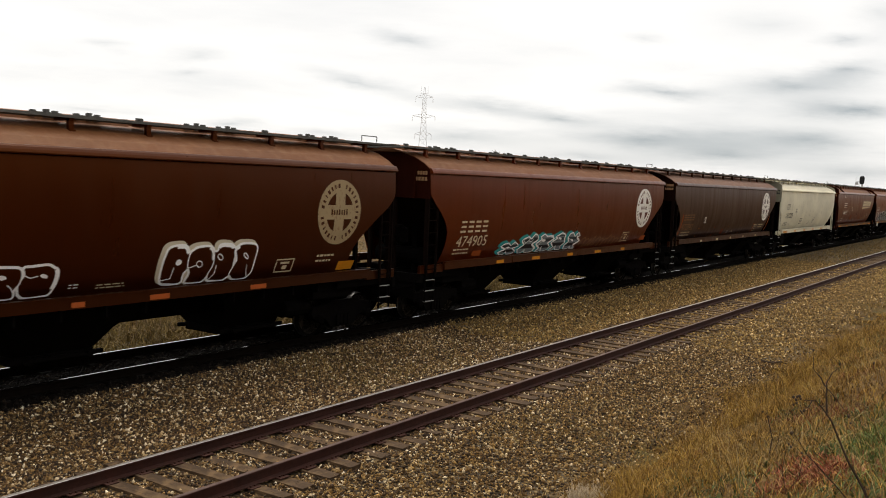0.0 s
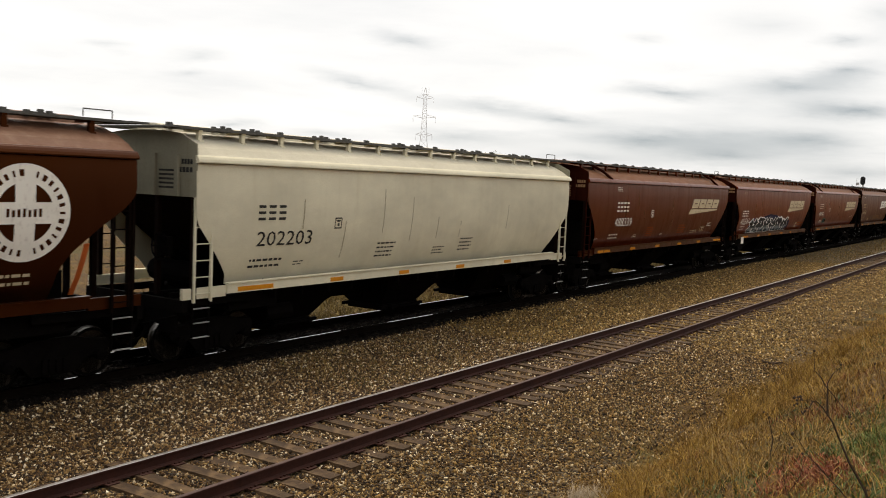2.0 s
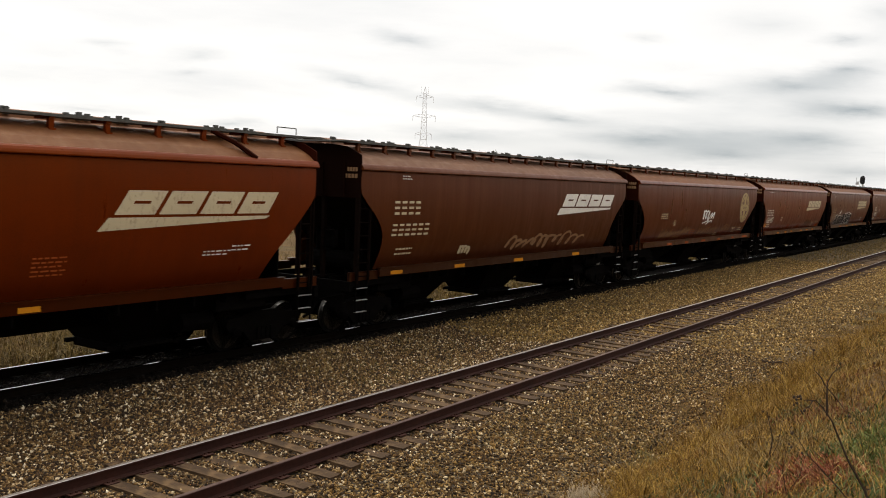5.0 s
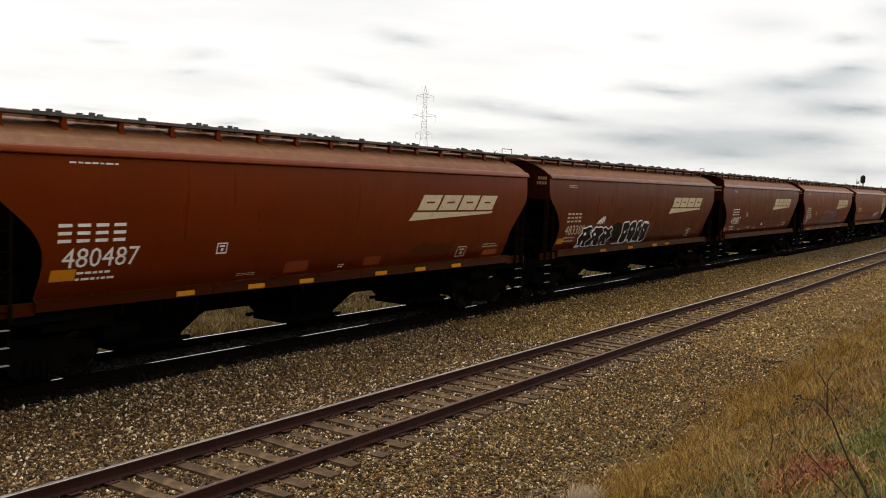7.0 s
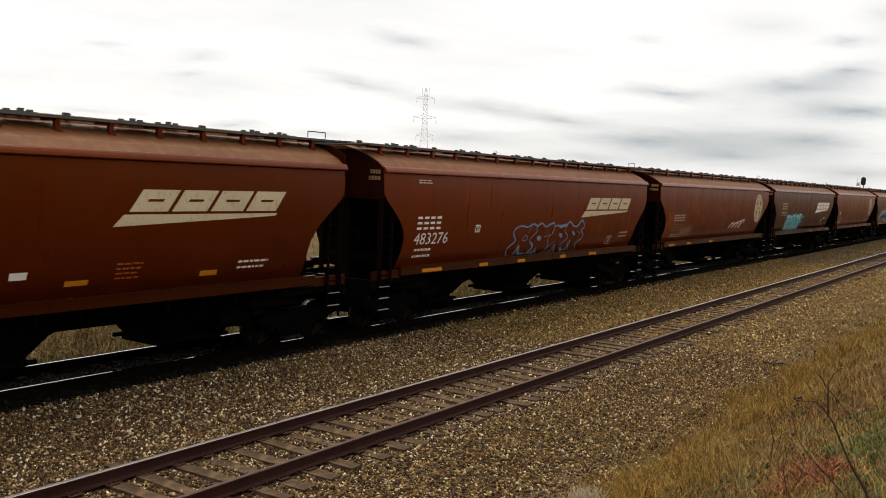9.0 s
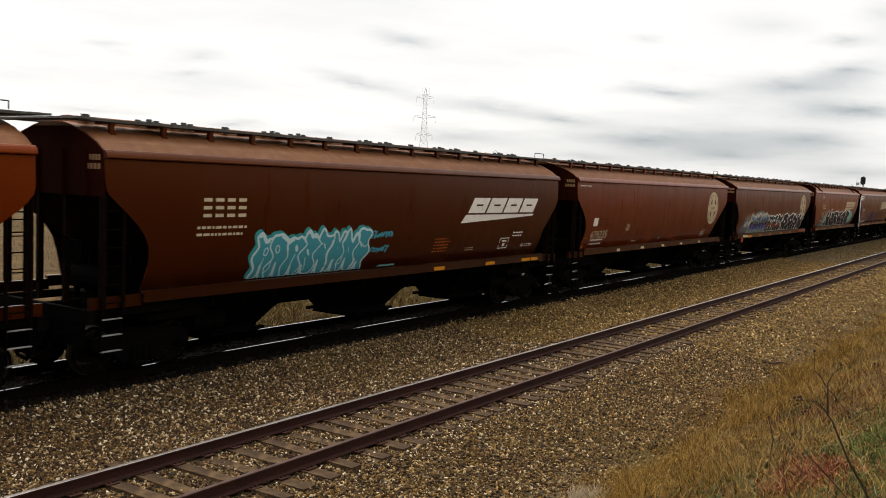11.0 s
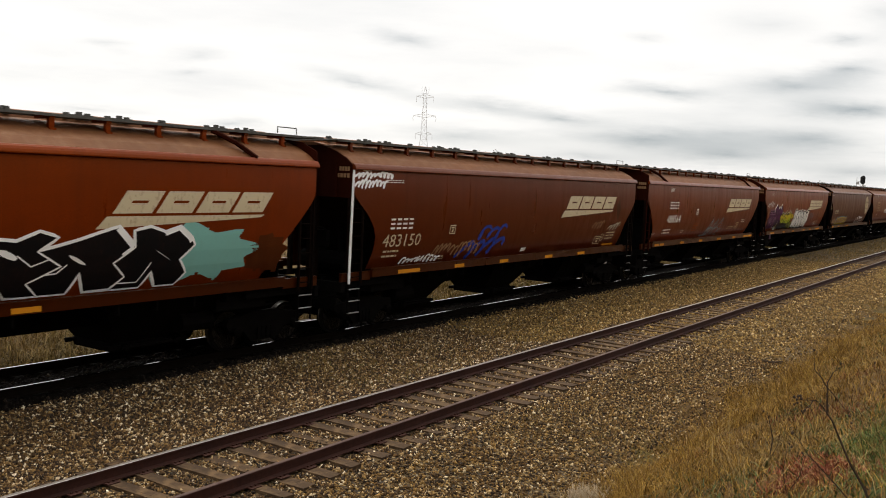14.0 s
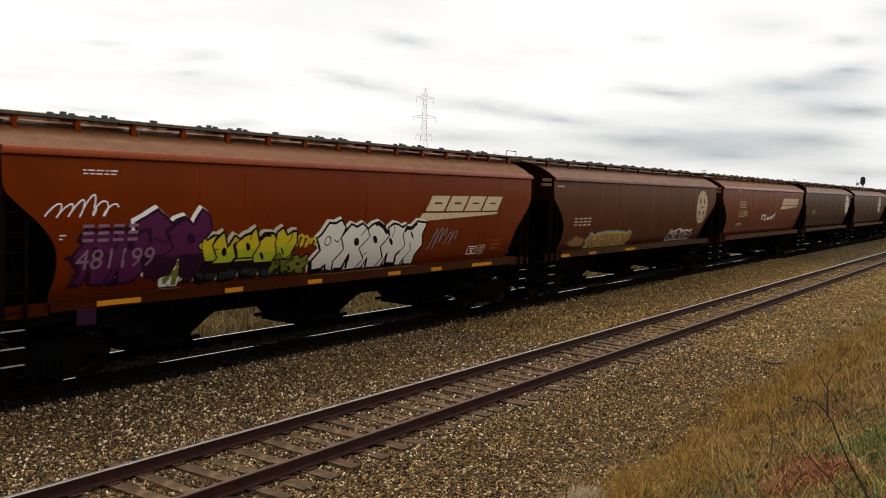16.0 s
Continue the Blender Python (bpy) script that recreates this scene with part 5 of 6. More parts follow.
spray_tag(car, 6.04, 6.6, 1.62, 1.54, 4, SPRAY["white"], 0.05, 511)
stencil(car, 15.41, 2.15, 3, 0.7, ORANGE, 512, 0.43)
spray_cloud(car, 10.82, 11.78, 1.71, 2.02, PAINT["grey"], 513)
spray_cloud(car, 5.30, 6.70, 1.63, 2.55, SPRAY["black"], 514)
reflectors(car, [(4.42, 0.49), (7.06, 0.49), (9.7, 0.49), (11.16, 0.47)], YELLOW)

car = hopper_car("dark red covered grain hopper car with white lettering", "rust", "short")
hitch(car, 11, 0.10)
stencil(car, 2.0, 3.93, 3, 0.61, WHITE, 551, 0.15)
word_bars(car, 1.99, 3.19, 2.6, 2.93, 4, WHITE)
number(car, "498887", 1.95, 3.59, 2.12, 2.49, WHITE)
framed_mark(car, 4.56, 2.47, 0.26, 0.25, WHITE)
mark_logo(car, 9.91, 14.15, 2.83, 3.51, CREAMY)
plate(car, 1.02, 1.52, 1.76, 1.97, YELLOW)
plate(car, 3.71, 4.21, 1.76, 1.87, YELLOW)
plate(car, 6.7, 7.2, 1.76, 1.89, YELLOW)
plate(car, 9.13, 9.59, 1.79, 1.89, YELLOW)
plate(car, 12.11, 12.56, 1.79, 1.9, YELLOW)
stencil(car, 4.79, 2.15, 4, 0.61, ORANGE, 561, 0.36)
stencil(car, 10.12, 2.16, 4, 0.64, ORANGE, 562, 0.36)
stencil(car, 1.99, 2.01, 2, 0.87, WHITE, 563, 0.27)
stencil(car, 5.4, 1.97, 2, 0.57, WHITE, 564, 0.2)
plate(car, 8.09, 8.4, 1.97, 2.1, WHITE)
stencil(car, 13.07, 2.06, 2, 0.89, WHITE, 566, 0.25)

car = hopper_car("brown covered grain hopper car with blue outline graffiti", "red", "logo")
hitch(car, 12, -0.83)
stencil(car, 1.5, 3.89, 2, 0.67, WHITE, 601, 0.13)
word_bars(car, 1.54, 2.72, 2.57, 2.92, 4, WHITE)
number(car, "483276", 1.49, 3.09, 2.16, 2.48, WHITE)
framed_mark(car, 4.46, 2.43, 0.26, 0.22, WHITE)
stencil(car, 1.64, 2.05, 2, 0.92, WHITE, 605, 0.35)
graffiti(car, 6.88, 11.72, 1.62, 2.73, 4, PAINT["red"], SPRAY["sky"], None, "bubble", 606)
reflectors(car, [(1.84, 0.94), (4.74, 0.46), (7.02, 0.48), (9.96, 0.42), (12.28, 0.59)], YELLOW)
mark_logo(car, 11.45, 15.73, 2.79, 3.49, CREAMY)
framed_mark(car, 14.11, 1.73, 0.49, 0.32, CREAMY)
stencil(car, 15.23, 2.19, 2, 0.78, CREAMY, 610, 0.3)

car = hopper_car("red-brown covered grain hopper car with faded roundel", "red", "long", 11)
hitch(car, 13, -0.41)
word_bars(car, 1.99, 3.43, 2.52, 2.8, 4, CREAMY)
word_bars(car, 1.98, 3.42, 2.08, 2.38, 6, SPRAY["tan"])
spray_tag(car, 3.18, 4.56, 1.74, 2.23, 4, SPRAY["tan"], 0.12, 653)
spray_tag(car, 10.58, 12.94, 1.99, 2.42, 4, SPRAY["white"], 0.06, 654)
mark_roundel(car, 15.44, 3.06, 0.78, CREAMY, PAINT["red"])
spray_cloud(car, 1.09, 1.88, 1.82, 3.12, SPRAY["rust"], 656)
stencil(car, 2.04, 1.93, 2, 1.17, CREAMY, 657, 0.19)
reflectors(car, [(1.46, 0.75), (3.79, 0.55), (7.0, 0.57)], YELLOW)

car = hopper_car("brown covered grain hopper car with cyan block graffiti", "mid", "logo")
hitch(car, 14, -0.27)
graffiti(car, 3.78, 7.56, 1.62, 2.66, 8, SPRAY["cyan"], SPRAY["ice"], SPRAY["teal"], "bubble", 701)
spray_tag(car, 7.62, 8.28, 2.37, 2.55, 6, SPRAY["cyan"], 0.04, 702)
spray_tag(car, 7.67, 8.29, 2.0, 2.18, 5, SPRAY["cyan"], 0.04, 703)
spray_tag(car, 8.23, 8.83, 1.62, 1.66, 5, SPRAY["mint"], 0.04, 704)
mark_logo(car, 11.58, 15.98, 2.69, 3.42, WHITE)
framed_mark(car, 14.02, 1.86, 0.54, 0.34, WHITE)
stencil(car, 10.47, 2.29, 5, 0.82, ORANGE, 707, 0.44)
stencil(car, 14.70, 2.37, 2, 0.74, WHITE, 708, 0.2)
stencil(car, 12.13, 1.97, 2, 0.47, CREAMY, 709, 0.12)
stencil(car, 15.46, 1.96, 2, 0.77, WHITE, 710, 0.1)
reflectors(car, [(10.36, 0.5), (13.05, 0.52), (15.23, 0.55), (15.85, 0.45)], YELLOW)
word_bars(car, 2.24, 3.46, 2.97, 3.35, 4, CREAMY)
stencil(car, 2.11, 2.79, 2, 1.49, CREAMY, 713, 0.28)

car = hopper_car("red-brown covered grain hopper car with cream roundel", "red", "long")
hitch(car, 15, 0.08)
stencil(car, 0.22, 3.91, 1, 0.97, WHITE, 751, 0.09)
plate(car, 1.61, 1.98, 2.43, 2.73, WHITE)
word_bars(car, 2.12, 2.98, 2.42, 2.71, 3, PAINT["grey"])
number(car, "479235", 1.57, 3.05, 1.95, 2.25, CREAMY)
stencil(car, 1.76, 1.93, 2, 1.08, WHITE, 755, 0.3)
framed_mark(car, 4.8, 2.2, 0.29, 0.24, CREAMY)
upright_bar(car, 1.22, 1.39, 1.62, 2.04, YELLOW)
upright_bar(car, 3.67, 3.85, 1.62, 2.06, ORANGE)
upright_bar(car, 6.96, 7.18, 1.62, 2.07, ORANGE)
upright_bar(car, 10.78, 10.98, 1.62, 2.1, ORANGE)
upright_bar(car, 13.48, 13.72, 1.62, 2.12, ORANGE)
mark_roundel(car, 15.27, 3.06, 0.78, CREAMY, PAINT["red"])
framed_mark(car, 14.26, 1.72, 0.51, 0.29, WHITE)
plate(car, 7.34, 7.86, 1.67, 1.94, SPRAY["rust"])
plate(car, 9.95, 10.54, 1.69, 1.96, SPRAY["rust"])
stencil(car, 5.84, 1.76, 2, 0.59, CREAMY, 766, 0.1)
stencil(car, 8.77, 1.79, 2, 0.27, WHITE, 767, 0.11)
reflectors(car, [(3.83, 0.27), (6.26, 0.33), (8.64, 0.29), (10.91, 0.29), (13.39, 0.32)], CREAMY)

car = hopper_car("brown covered grain hopper car covered in graffiti", "rust", "long", 11)
hitch(car, 16, 0.50)
word_bars(car, 1.71, 3.35, 2.43, 2.73, 4, SPRAY["tan"])
spray_cloud(car, 2.3, 3.62, 1.62, 2.66, SPRAY["silver"], 802)
spray_cloud(car, 3.84, 6.41, 2.56, 2.89, SPRAY["silver"], 803)
graffiti(car, 3.43, 7.1, 1.62, 2.75, 6, (SPRAY["sky"], SPRAY["dusk"], SPRAY["navy"], SPRAY["blue"], SPRAY["sky"]), SPRAY["bone"], SPRAY["bone"], "block", 804)
number(car, "609", 2.43, 3.33, 1.98, 2.28, WHITE)
spray_tag(car, 1.76, 2.77, 1.62, 2.01, 4, SPRAY["silver"], 0.1, 806)
graffiti(car, 7.09, 10.39, 1.62, 2.7, 3, (SPRAY["pine"], SPRAY["pine"], SPRAY["rust"], SPRAY["pine"]), SPRAY["white"], None, "block", 807)
graffiti(car, 10.63, 15.95, 1.62, 2.72, 4, SPRAY["black"], SPRAY["white"], None, "block", 808)
mark_roundel(car, 15.43, 3.08, 0.78, CREAMY, PAINT["rust"])
plate(car, 14.31, 16.41, 1.45, 2.07, SPRAY["rust"])
reflectors(car, [(2.67, 1.04), (5.12, 0.59), (7.37, 0.43), (9.86, 0.61), (12.19, 0.4), (14.33, 0.68)], YELLOW)
plate(car, 1.35, 1.77, 1.2, 1.49, SPRAY["rust"])
plate(car, 1.76, 2.67, 1.46, 1.57, CREAMY)

car = hopper_car("red covered grain hopper car with black and mint graffiti", "bright", "new")
hitch(car, 17, 0.92)
stencil(car, 2.6, 3.88, 4, 0.55, WHITE, 851, 0.21)
word_bars(car, 2.67, 3.89, 2.93, 3.24, 4, CREAMY)
number(car, "485257", 2.66, 4.52, 2.35, 2.7, CREAMY)
mark_logo(car, 11.14, 15.34, 2.77, 3.46, CREAMY)
spray_cloud(car, 3.56, 5.6, 1.62, 2.46, SPRAY["mint"], 855)
spray_cloud(car, 2.54, 4.27, 1.62, 1.82, SPRAY["mint"], 856)
spray_cloud(car, 11.90, 15.0, 1.62, 2.85, SPRAY["mint"], 857)
graffiti(car, 4.56, 13.20, 1.62, 2.83, 6, SPRAY["black"], SPRAY["white"], None, "block", 858)
spray_tag(car, 1.34, 1.91, 2.09, 2.38, 4, SPRAY["tan"], 0.035, 859)
spray_tag(car, 1.92, 3.5, 1.64, 2.03, 8, SPRAY["tan"], 0.035, 860)
stencil(car, 2.59, 2.08, 2, 0.9, WHITE, 861, 0.13)
stencil(car, 1.15, 1.95, 2, 0.37, CREAMY, 862, 0.1)
spray_cloud(car, 14.8, 15.97, 1.62, 2.61, PAINT["grey"], 863)
spray_tag(car, 5.95, 6.28, 2.76, 2.96, 2, SPRAY["white"], 0.035, 864)
reflectors(car, [(1.19, 0.49), (3.85, 0.57), (7.04, 0.54), (9.62, 0.53)], YELLOW)

car = hopper_car("red-brown covered grain hopper car with blue tag", "rust", "logo")
hitch(car, 18, 0.39)
spray_tag(car, 0.08, 1.28, 3.84, 4.0, 8, SPRAY["white"], 0.06, 901)
spray_tag(car, 0.08, 1.29, 3.6, 3.84, 9, SPRAY["white"], 0.06, 902)
spray_tag(car, 0.3, 0.67, 4.09, 4.0, 2, SPRAY["white"], 0.05, 903)
stencil(car, 1.34, 3.82, 2, 0.71, WHITE, 904, 0.1)
word_bars(car, 1.58, 2.61, 2.57, 2.85, 4, WHITE)
number(car, "483150", 1.36, 2.99, 2.11, 2.44, CREAMY)
spray_tag(car, 2.37, 3.62, 1.62, 1.81, 7, SPRAY["white"], 0.05, 907)
stencil(car, 1.49, 2.02, 2, 0.69, CREAMY, 908, 0.26)
framed_mark(car, 4.33, 2.38, 0.28, 0.25, CREAMY)
spray_tag(car, 5.15, 7.43, 1.62, 2.25, 4, SPRAY["blue"], 0.13, 910)
spray_tag(car, 6, 7.35, 2.08, 2.7, 3, SPRAY["blue"], 0.10, 911)
spray_tag(car, 3.75, 5.54, 1.71, 2.19, 9, SPRAY["tan"], 0.05, 912)
mark_logo(car, 11.06, 15.54, 2.75, 3.49, CREAMY)
plate(car, 8.83, 9.15, 1.67, 1.8, WHITE)
reflectors(car, [(1.96, 0.96), (4.61, 0.48), (7.1, 0.52), (10.05, 0.54), (12.54, 0.56)], YELLOW)
stencil(car, 3.9, 1.76, 2, 0.51, CREAMY, 916, 0.14)
spray_tag(car, 13.79, 14.47, 2.28, 2.63, 3, SPRAY["tan"], 0.035, 917)
framed_mark(car, 14.26, 1.71, 0.56, 0.3, CREAMY)
spray_tag(car, 15.20, 16.25, 2.20, 2.52, 4, SPRAY["bone"], 0.03, 918)
stencil(car, 15.20, 2.15, 3, 0.80, CREAMY, 919, 0.33)
ring_mark(car, 14.87, 1.96, 0.13, CREAMY)
plate(car, 15.22, 16.20, 1.625, 1.70, YELLOW)
spray_cloud(car, 15.70, 16.10, 2.55, 3.45, PAINT["umber"], 920)
end_stripe(car)

car = hopper_car("brown covered grain hopper car with looped pale tag", "red", "new")
hitch(car, 19, 0.63)
stencil(car, 2.66, 3.92, 4, 0.51, WHITE, 951, 0.2)
word_bars(car, 2.69, 3.87, 3.01, 3.31, 4, WHITE)
number(car, "488564", 2.52, 4.21, 2.39, 2.72, WHITE)
stencil(car, 2.36, 2.1, 2, 1.04, WHITE, 954, 0.26)
framed_mark(car, 6.26, 2.73, 0.29, 0.25, WHITE)
stencil(car, 6.2, 2.29, 5, 0.76, ORANGE, 956, 0.39)
stencil(car, 10.2, 2.29, 4, 0.62, ORANGE, 957, 0.38)
spray_tag(car, 8.46, 10.06, 1.62, 2.59, 2, SPRAY["silver"], 0.06, 958)
spray_tag(car, 8.31, 9.89, 1.62, 2.08, 2, SPRAY["silver"], 0.05, 959)
spray_tag(car, 7.6, 8.32, 1.62, 1.73, 4, SPRAY["silver"], 0.035, 960)
mark_logo(car, 10.90, 15.27, 2.78, 3.48, CREAMY)
stencil(car, 4.74, 2.0, 2, 0.48, WHITE, 962, 0.14)
stencil(car, 1.13, 1.95, 2, 0.37, WHITE, 963, 0.09)
stencil(car, 11.74, 2.03, 2, 1.09, CREAMY, 964, 0.14)
framed_mark(car, 13.11, 1.91, 0.47, 0.33, CREAMY)
stencil(car, 13.96, 2.38, 2, 0.74, WHITE, 966, 0.21)
reflectors(car, [(1.15, 0.5), (1.77, 0.49), (4.31, 0.5), (6.91, 0.5), (9.75, 0.57), (12.35, 0.51), (14.39, 0.76), (15.27, 0.67)], YELLOW)

car = hopper_car("red covered grain hopper car with purple, yellow and white graffiti", "bright", "logo")
hitch(car, 20, 0.25)
stencil(car, 1.45, 3.83, 2, 0.72, WHITE, 1001, 0.12)
spray_tag(car, 0.8, 1.88, 2.97, 3.36, 5, SPRAY["white"], 0.028, 1002)
graffiti(car, 1.39, 2.78, 1.78, 2.94, 2, SPRAY["purple"], SPRAY["plum"], None, "block", 1003)
spray_cloud(car, 1.25, 4.0, 1.68, 2.9, SPRAY["plum"], 1018)
graffiti(car, 2.46, 4.17, 1.84, 3.17, 2, (SPRAY["purple"], SPRAY["purple"], SPRAY["plum"]), SPRAY["plum"], SPRAY["white"], "block", 1004)
word_bars(car, 1.46, 2.69, 2.57, 2.88, 4, SPRAY["mauve"], out=0.029)
number(car, "481199", 1.39, 3.03, 2.07, 2.44, SPRAY["mauve"], 0.030)
graffiti(car, 3.4, 3.79, 1.62, 2.29, 1, SPRAY["olive"], SPRAY["white"], None, "block", 1007)
graffiti(car, 3.92, 6.79, 1.66, 2.78, 5, (SPRAY["yellow"], SPRAY["yellow"], SPRAY["lime"], SPRAY["black"], SPRAY["slate"]), SPRAY["black"], SPRAY["bone"], "block", 1008)
graffiti(car, 6.14, 7.34, 1.67, 2.17, 2, SPRAY["olive"], SPRAY["black"], None, "bubble", 1009)
graffiti(car, 7.6, 11.67, 1.62, 2.87, 5, SPRAY["chalk"], SPRAY["black"], SPRAY["chalk"], "block", 1010)
spray_tag(car, 6.82, 7.47, 2.25, 2.56, 4, SPRAY["yellow"], 0.06, 1011)
mark_logo(car, 11.33, 15.59, 2.78, 3.47, CREAMY)
spray_tag(car, 12.14, 13.32, 2.04, 2.69, 5, SPRAY["silver"], 0.035, 1013)
framed_mark(car, 14.15, 1.76, 0.5, 0.25, WHITE)
framed_mark(car, 14.75, 1.74, 0.33, 0.29, CREAMY)
stencil(car, 15.41, 2.17, 3, 0.59, ORANGE, 1016, 0.36)
stencil(car, 1.04, 2.71, 2, 0.14, WHITE, 1017, 0.13)
reflectors(car, [(1.78, 0.92), (4.75, 0.49), (7.21, 0.47), (10.18, 0.52), (12.09, 0.5), (14.16, 1.09)], YELLOW)
plate(car, 1.35, 1.73, 1.13, 1.41, SPRAY["plum"])

car = hopper_car("faded brown covered grain hopper car with cream graffiti", "grey", "long", 11)
hitch(car, 21, 0.69)
stencil(car, 0.28, 3.87, 1, 0.56, WHITE, 1051, 0.08)
word_bars(car, 1.77, 3.23, 2.48, 2.76, 4, CREAMY)
graffiti(car, 3.25, 7.15, 1.64, 2.22, 4, SPRAY["tan"], SPRAY["yellow"], SPRAY["sky"], "block", 1053)
spray_cloud(car, 1.7, 3.06, 1.66, 2.09, SPRAY["tan"], 1054)
graffiti(car, 11.63, 14.57, 1.62, 2.15, 4, PAINT["grey"], SPRAY["white"], None, "block", 1055)
mark_roundel(car, 15.4, 3.12, 0.77, CREAMY, PAINT["grey"])
reflectors(car, [(0.85, 0.66), (3.09, 0.63), (6.45, 1.0)], YELLOW)

car = hopper_car("red covered grain hopper car with pale lettering", "red", "logo")
hitch(car, 22, 0.69)
stencil(car, 2.73, 4.0, 2, 0.68, WHITE, 1101, 0.14)
word_bars(car, 3.08, 4.36, 3.08, 3.41, 4, CREAMY)
word_bars(car, 3.1, 4.72, 2.6, 2.88, 6, CREAMY)
mark_logo(car, 11.74, 16.17, 2.94, 3.62, CREAMY)
spray_tag(car, 7.51, 9.39, 2.22, 2.72, 3, SPRAY["white"], 0.07, 1105)
stencil(car, 2.92, 2.24, 2, 1.0, WHITE, 1106, 0.16)

car = hopper_car("dark brown covered grain hopper car with white roundel", "dark", "short")
hitch(car, 23, 0.4)
mark_roundel(car, 14.75, 3.26, 0.74, WHITE, PAINT["dark"])
word_bars(car, 2.34, 3.58, 2.62, 2.86, 3, CREAMY)

car = hopper_car("dark brown covered grain hopper car with white roundel", "dark", "long", 11)
hitch(car, 24, -0.3)
mark_roundel(car, 13.32, 3.26, 0.75, WHITE, PAINT["dark"])

car = hopper_car("red-brown covered grain hopper car", "red", "long")
hitch(car, 25, 0)

car = hopper_car("brown covered grain hopper car", "mid", "long")
hitch(car, 26, 0)

# ---- loose stones of the ballast ----


def scatter_stones(name, label, count, x0, x1, y0, y1, lo, hi, seed, mat=None, on=.20):
    r = np.random.default_rng(seed)
    x, y = r.uniform(x0, x1, count), r.uniform(y0, y1, count)
    keep = np.ones(count, bool)
    for mid in (NEAR_Y, FAR_Y):
        dy = y - mid
        on_tie = (np.abs(dy) < 1.32) & (np.abs((x + 2.0 + .27) % .54 - .27) < .13)
        keep &= ~(on_tie & (r.random(count) > on))
        keep &= np.abs(np.abs(dy) - .753) > .085
    # stones thin out into the grass
    keep &= (y > 6.0) | (r.random(count) < (y - y0) / (6.0 - y0) if y0 < 6.0 else True)
    x, y = x[keep], y[keep]
    n = len(x)
    size = r.uniform(lo, hi, n) * r.choice([.7, 1, 1, 1.35], n)
    z = np.maximum(bed_height(y), np.where(y < 5.6, terrain(x, y), -9)) + size * r.uniform(-.1, .5, n)
    base = np.array([(1, 0, 0), (0, 1, 0), (-1, 0, 0), (0, -1, 0), (0, 0, 1), (0, 0, -1)], float)
    tri = np.array([(0, 1, 4), (1, 2, 4), (2, 3, 4), (3, 0, 4), (1, 0, 5), (2, 1, 5), (3, 2, 5), (0, 3, 5)])
    v = base[None] + r.uniform(-.38, .38, (n, 6, 3))
    v *= (size[:, None] * r.uniform(.7, 1.3, (n, 3)))[:, None, :]
    a, b = r.uniform(0, 2 * np.pi, n), r.uniform(-.7, .7, n)
    ca, sa, cb, sb2 = np.cos(a)[:, None], np.sin(a)[:, None], np.cos(b)[:, None], np.sin(b)[:, None]
    X, Y, Z = v[..., 0], v[..., 1], v[..., 2]
    Y, Z = Y * cb - Z * sb2, Y * sb2 + Z * cb
    X, Y = X * ca - Y * sa, X * sa + Y * ca
    v = np.stack([X + x[:, None], Y + y[:, None], Z + z[:, None]], -1).reshape(-1, 3)
    f = (tri[None] + 6 * np.arange(n)[:, None, None]).reshape(-1, 3)
    return tagged(new(name, big_mesh(name, v, f, mat or STONE)), label, "gravel", kind="stuff")


scatter_stones("ballast_stones", "pale and dark crushed stones lying loose", 85000, 2.5, 21, 9.9, 14.1, .011, .028, 11)
scatter_stones("ballast_stones", "crushed stones half burying the siding ties", 42000, 2.5, 24, 7.7, 9.95, .011, .027, 13, on=.5)
scatter_stones("ballast_stones", "earth-stained stones of the siding's shoulder", 56000, 2.5, 24, 4.5, 7.8, .011, .027, 14, STONE_DULL)
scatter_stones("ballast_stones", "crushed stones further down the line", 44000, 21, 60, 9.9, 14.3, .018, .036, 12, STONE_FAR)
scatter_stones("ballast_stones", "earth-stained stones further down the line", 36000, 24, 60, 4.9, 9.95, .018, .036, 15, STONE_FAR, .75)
# these stones carry the under-train shade in their colour too
scatter_stones("shade_dark_stones", "stones round the main line ties, darkened for the train's shade", 36000, 2.5, 40, 13.95, 16.7, .016, .038, 16, STONE_SHADE, .75)

# ---- grass ----


def blades(name, label, mat, x, y, length, width, lean, seed, z=None, segments=3):
    """Curved tapering blades rooted at x, y."""
    r = np.random.default_rng(seed)
    n = len(x)
    z = np.maximum(terrain(x, y), np.where(y > 4.6, bed_height(y), -9)) if z is None else z
    turn = r.uniform(0, 2 * np.pi, n)
    side = np.stack([np.cos(turn), np.sin(turn), np.zeros(n)], -1)
    fall_a = r.uniform(0, 2 * np.pi, n)
    fall = np.stack([np.cos(fall_a), np.sin(fall_a), np.zeros(n)], -1)
    bend = lean * r.uniform(.2, 1.3, n)
    rows = []
    for k in range(segments + 1):
        t = k / segments
        c = np.stack([x, y, z - .02], -1) + fall * (bend * length * t ** 1.8)[:, None]
        c[:, 2] += length * t * np.sqrt(np.clip(1 - (bend * t) ** 2 * .45, .1, 1))
        w = (width * (1 - t) ** .7)[:, None]
        if k < segments:
            rows += [c - side * w / 2, c + side * w / 2]
        else:
            rows.append(c)
    v = np.stack(rows, 1).reshape(-1, 3)
    per = 2 * segments + 1
    tri = []
    for k in range(segments - 1):
        a = 2 * k
        tri += [(a, a + 1, a + 3), (a, a + 3, a + 2)]
    a = 2 * (segments - 1)
    tri.append((a, a + 1, a + 2))
    f = (np.array(tri)[None] + per * np.arange(n)[:, None, None]).reshape(-1, 3)
    return tagged(new(name, big_mesh(name, v, f, mat)), label, "grass", kind="stuff")


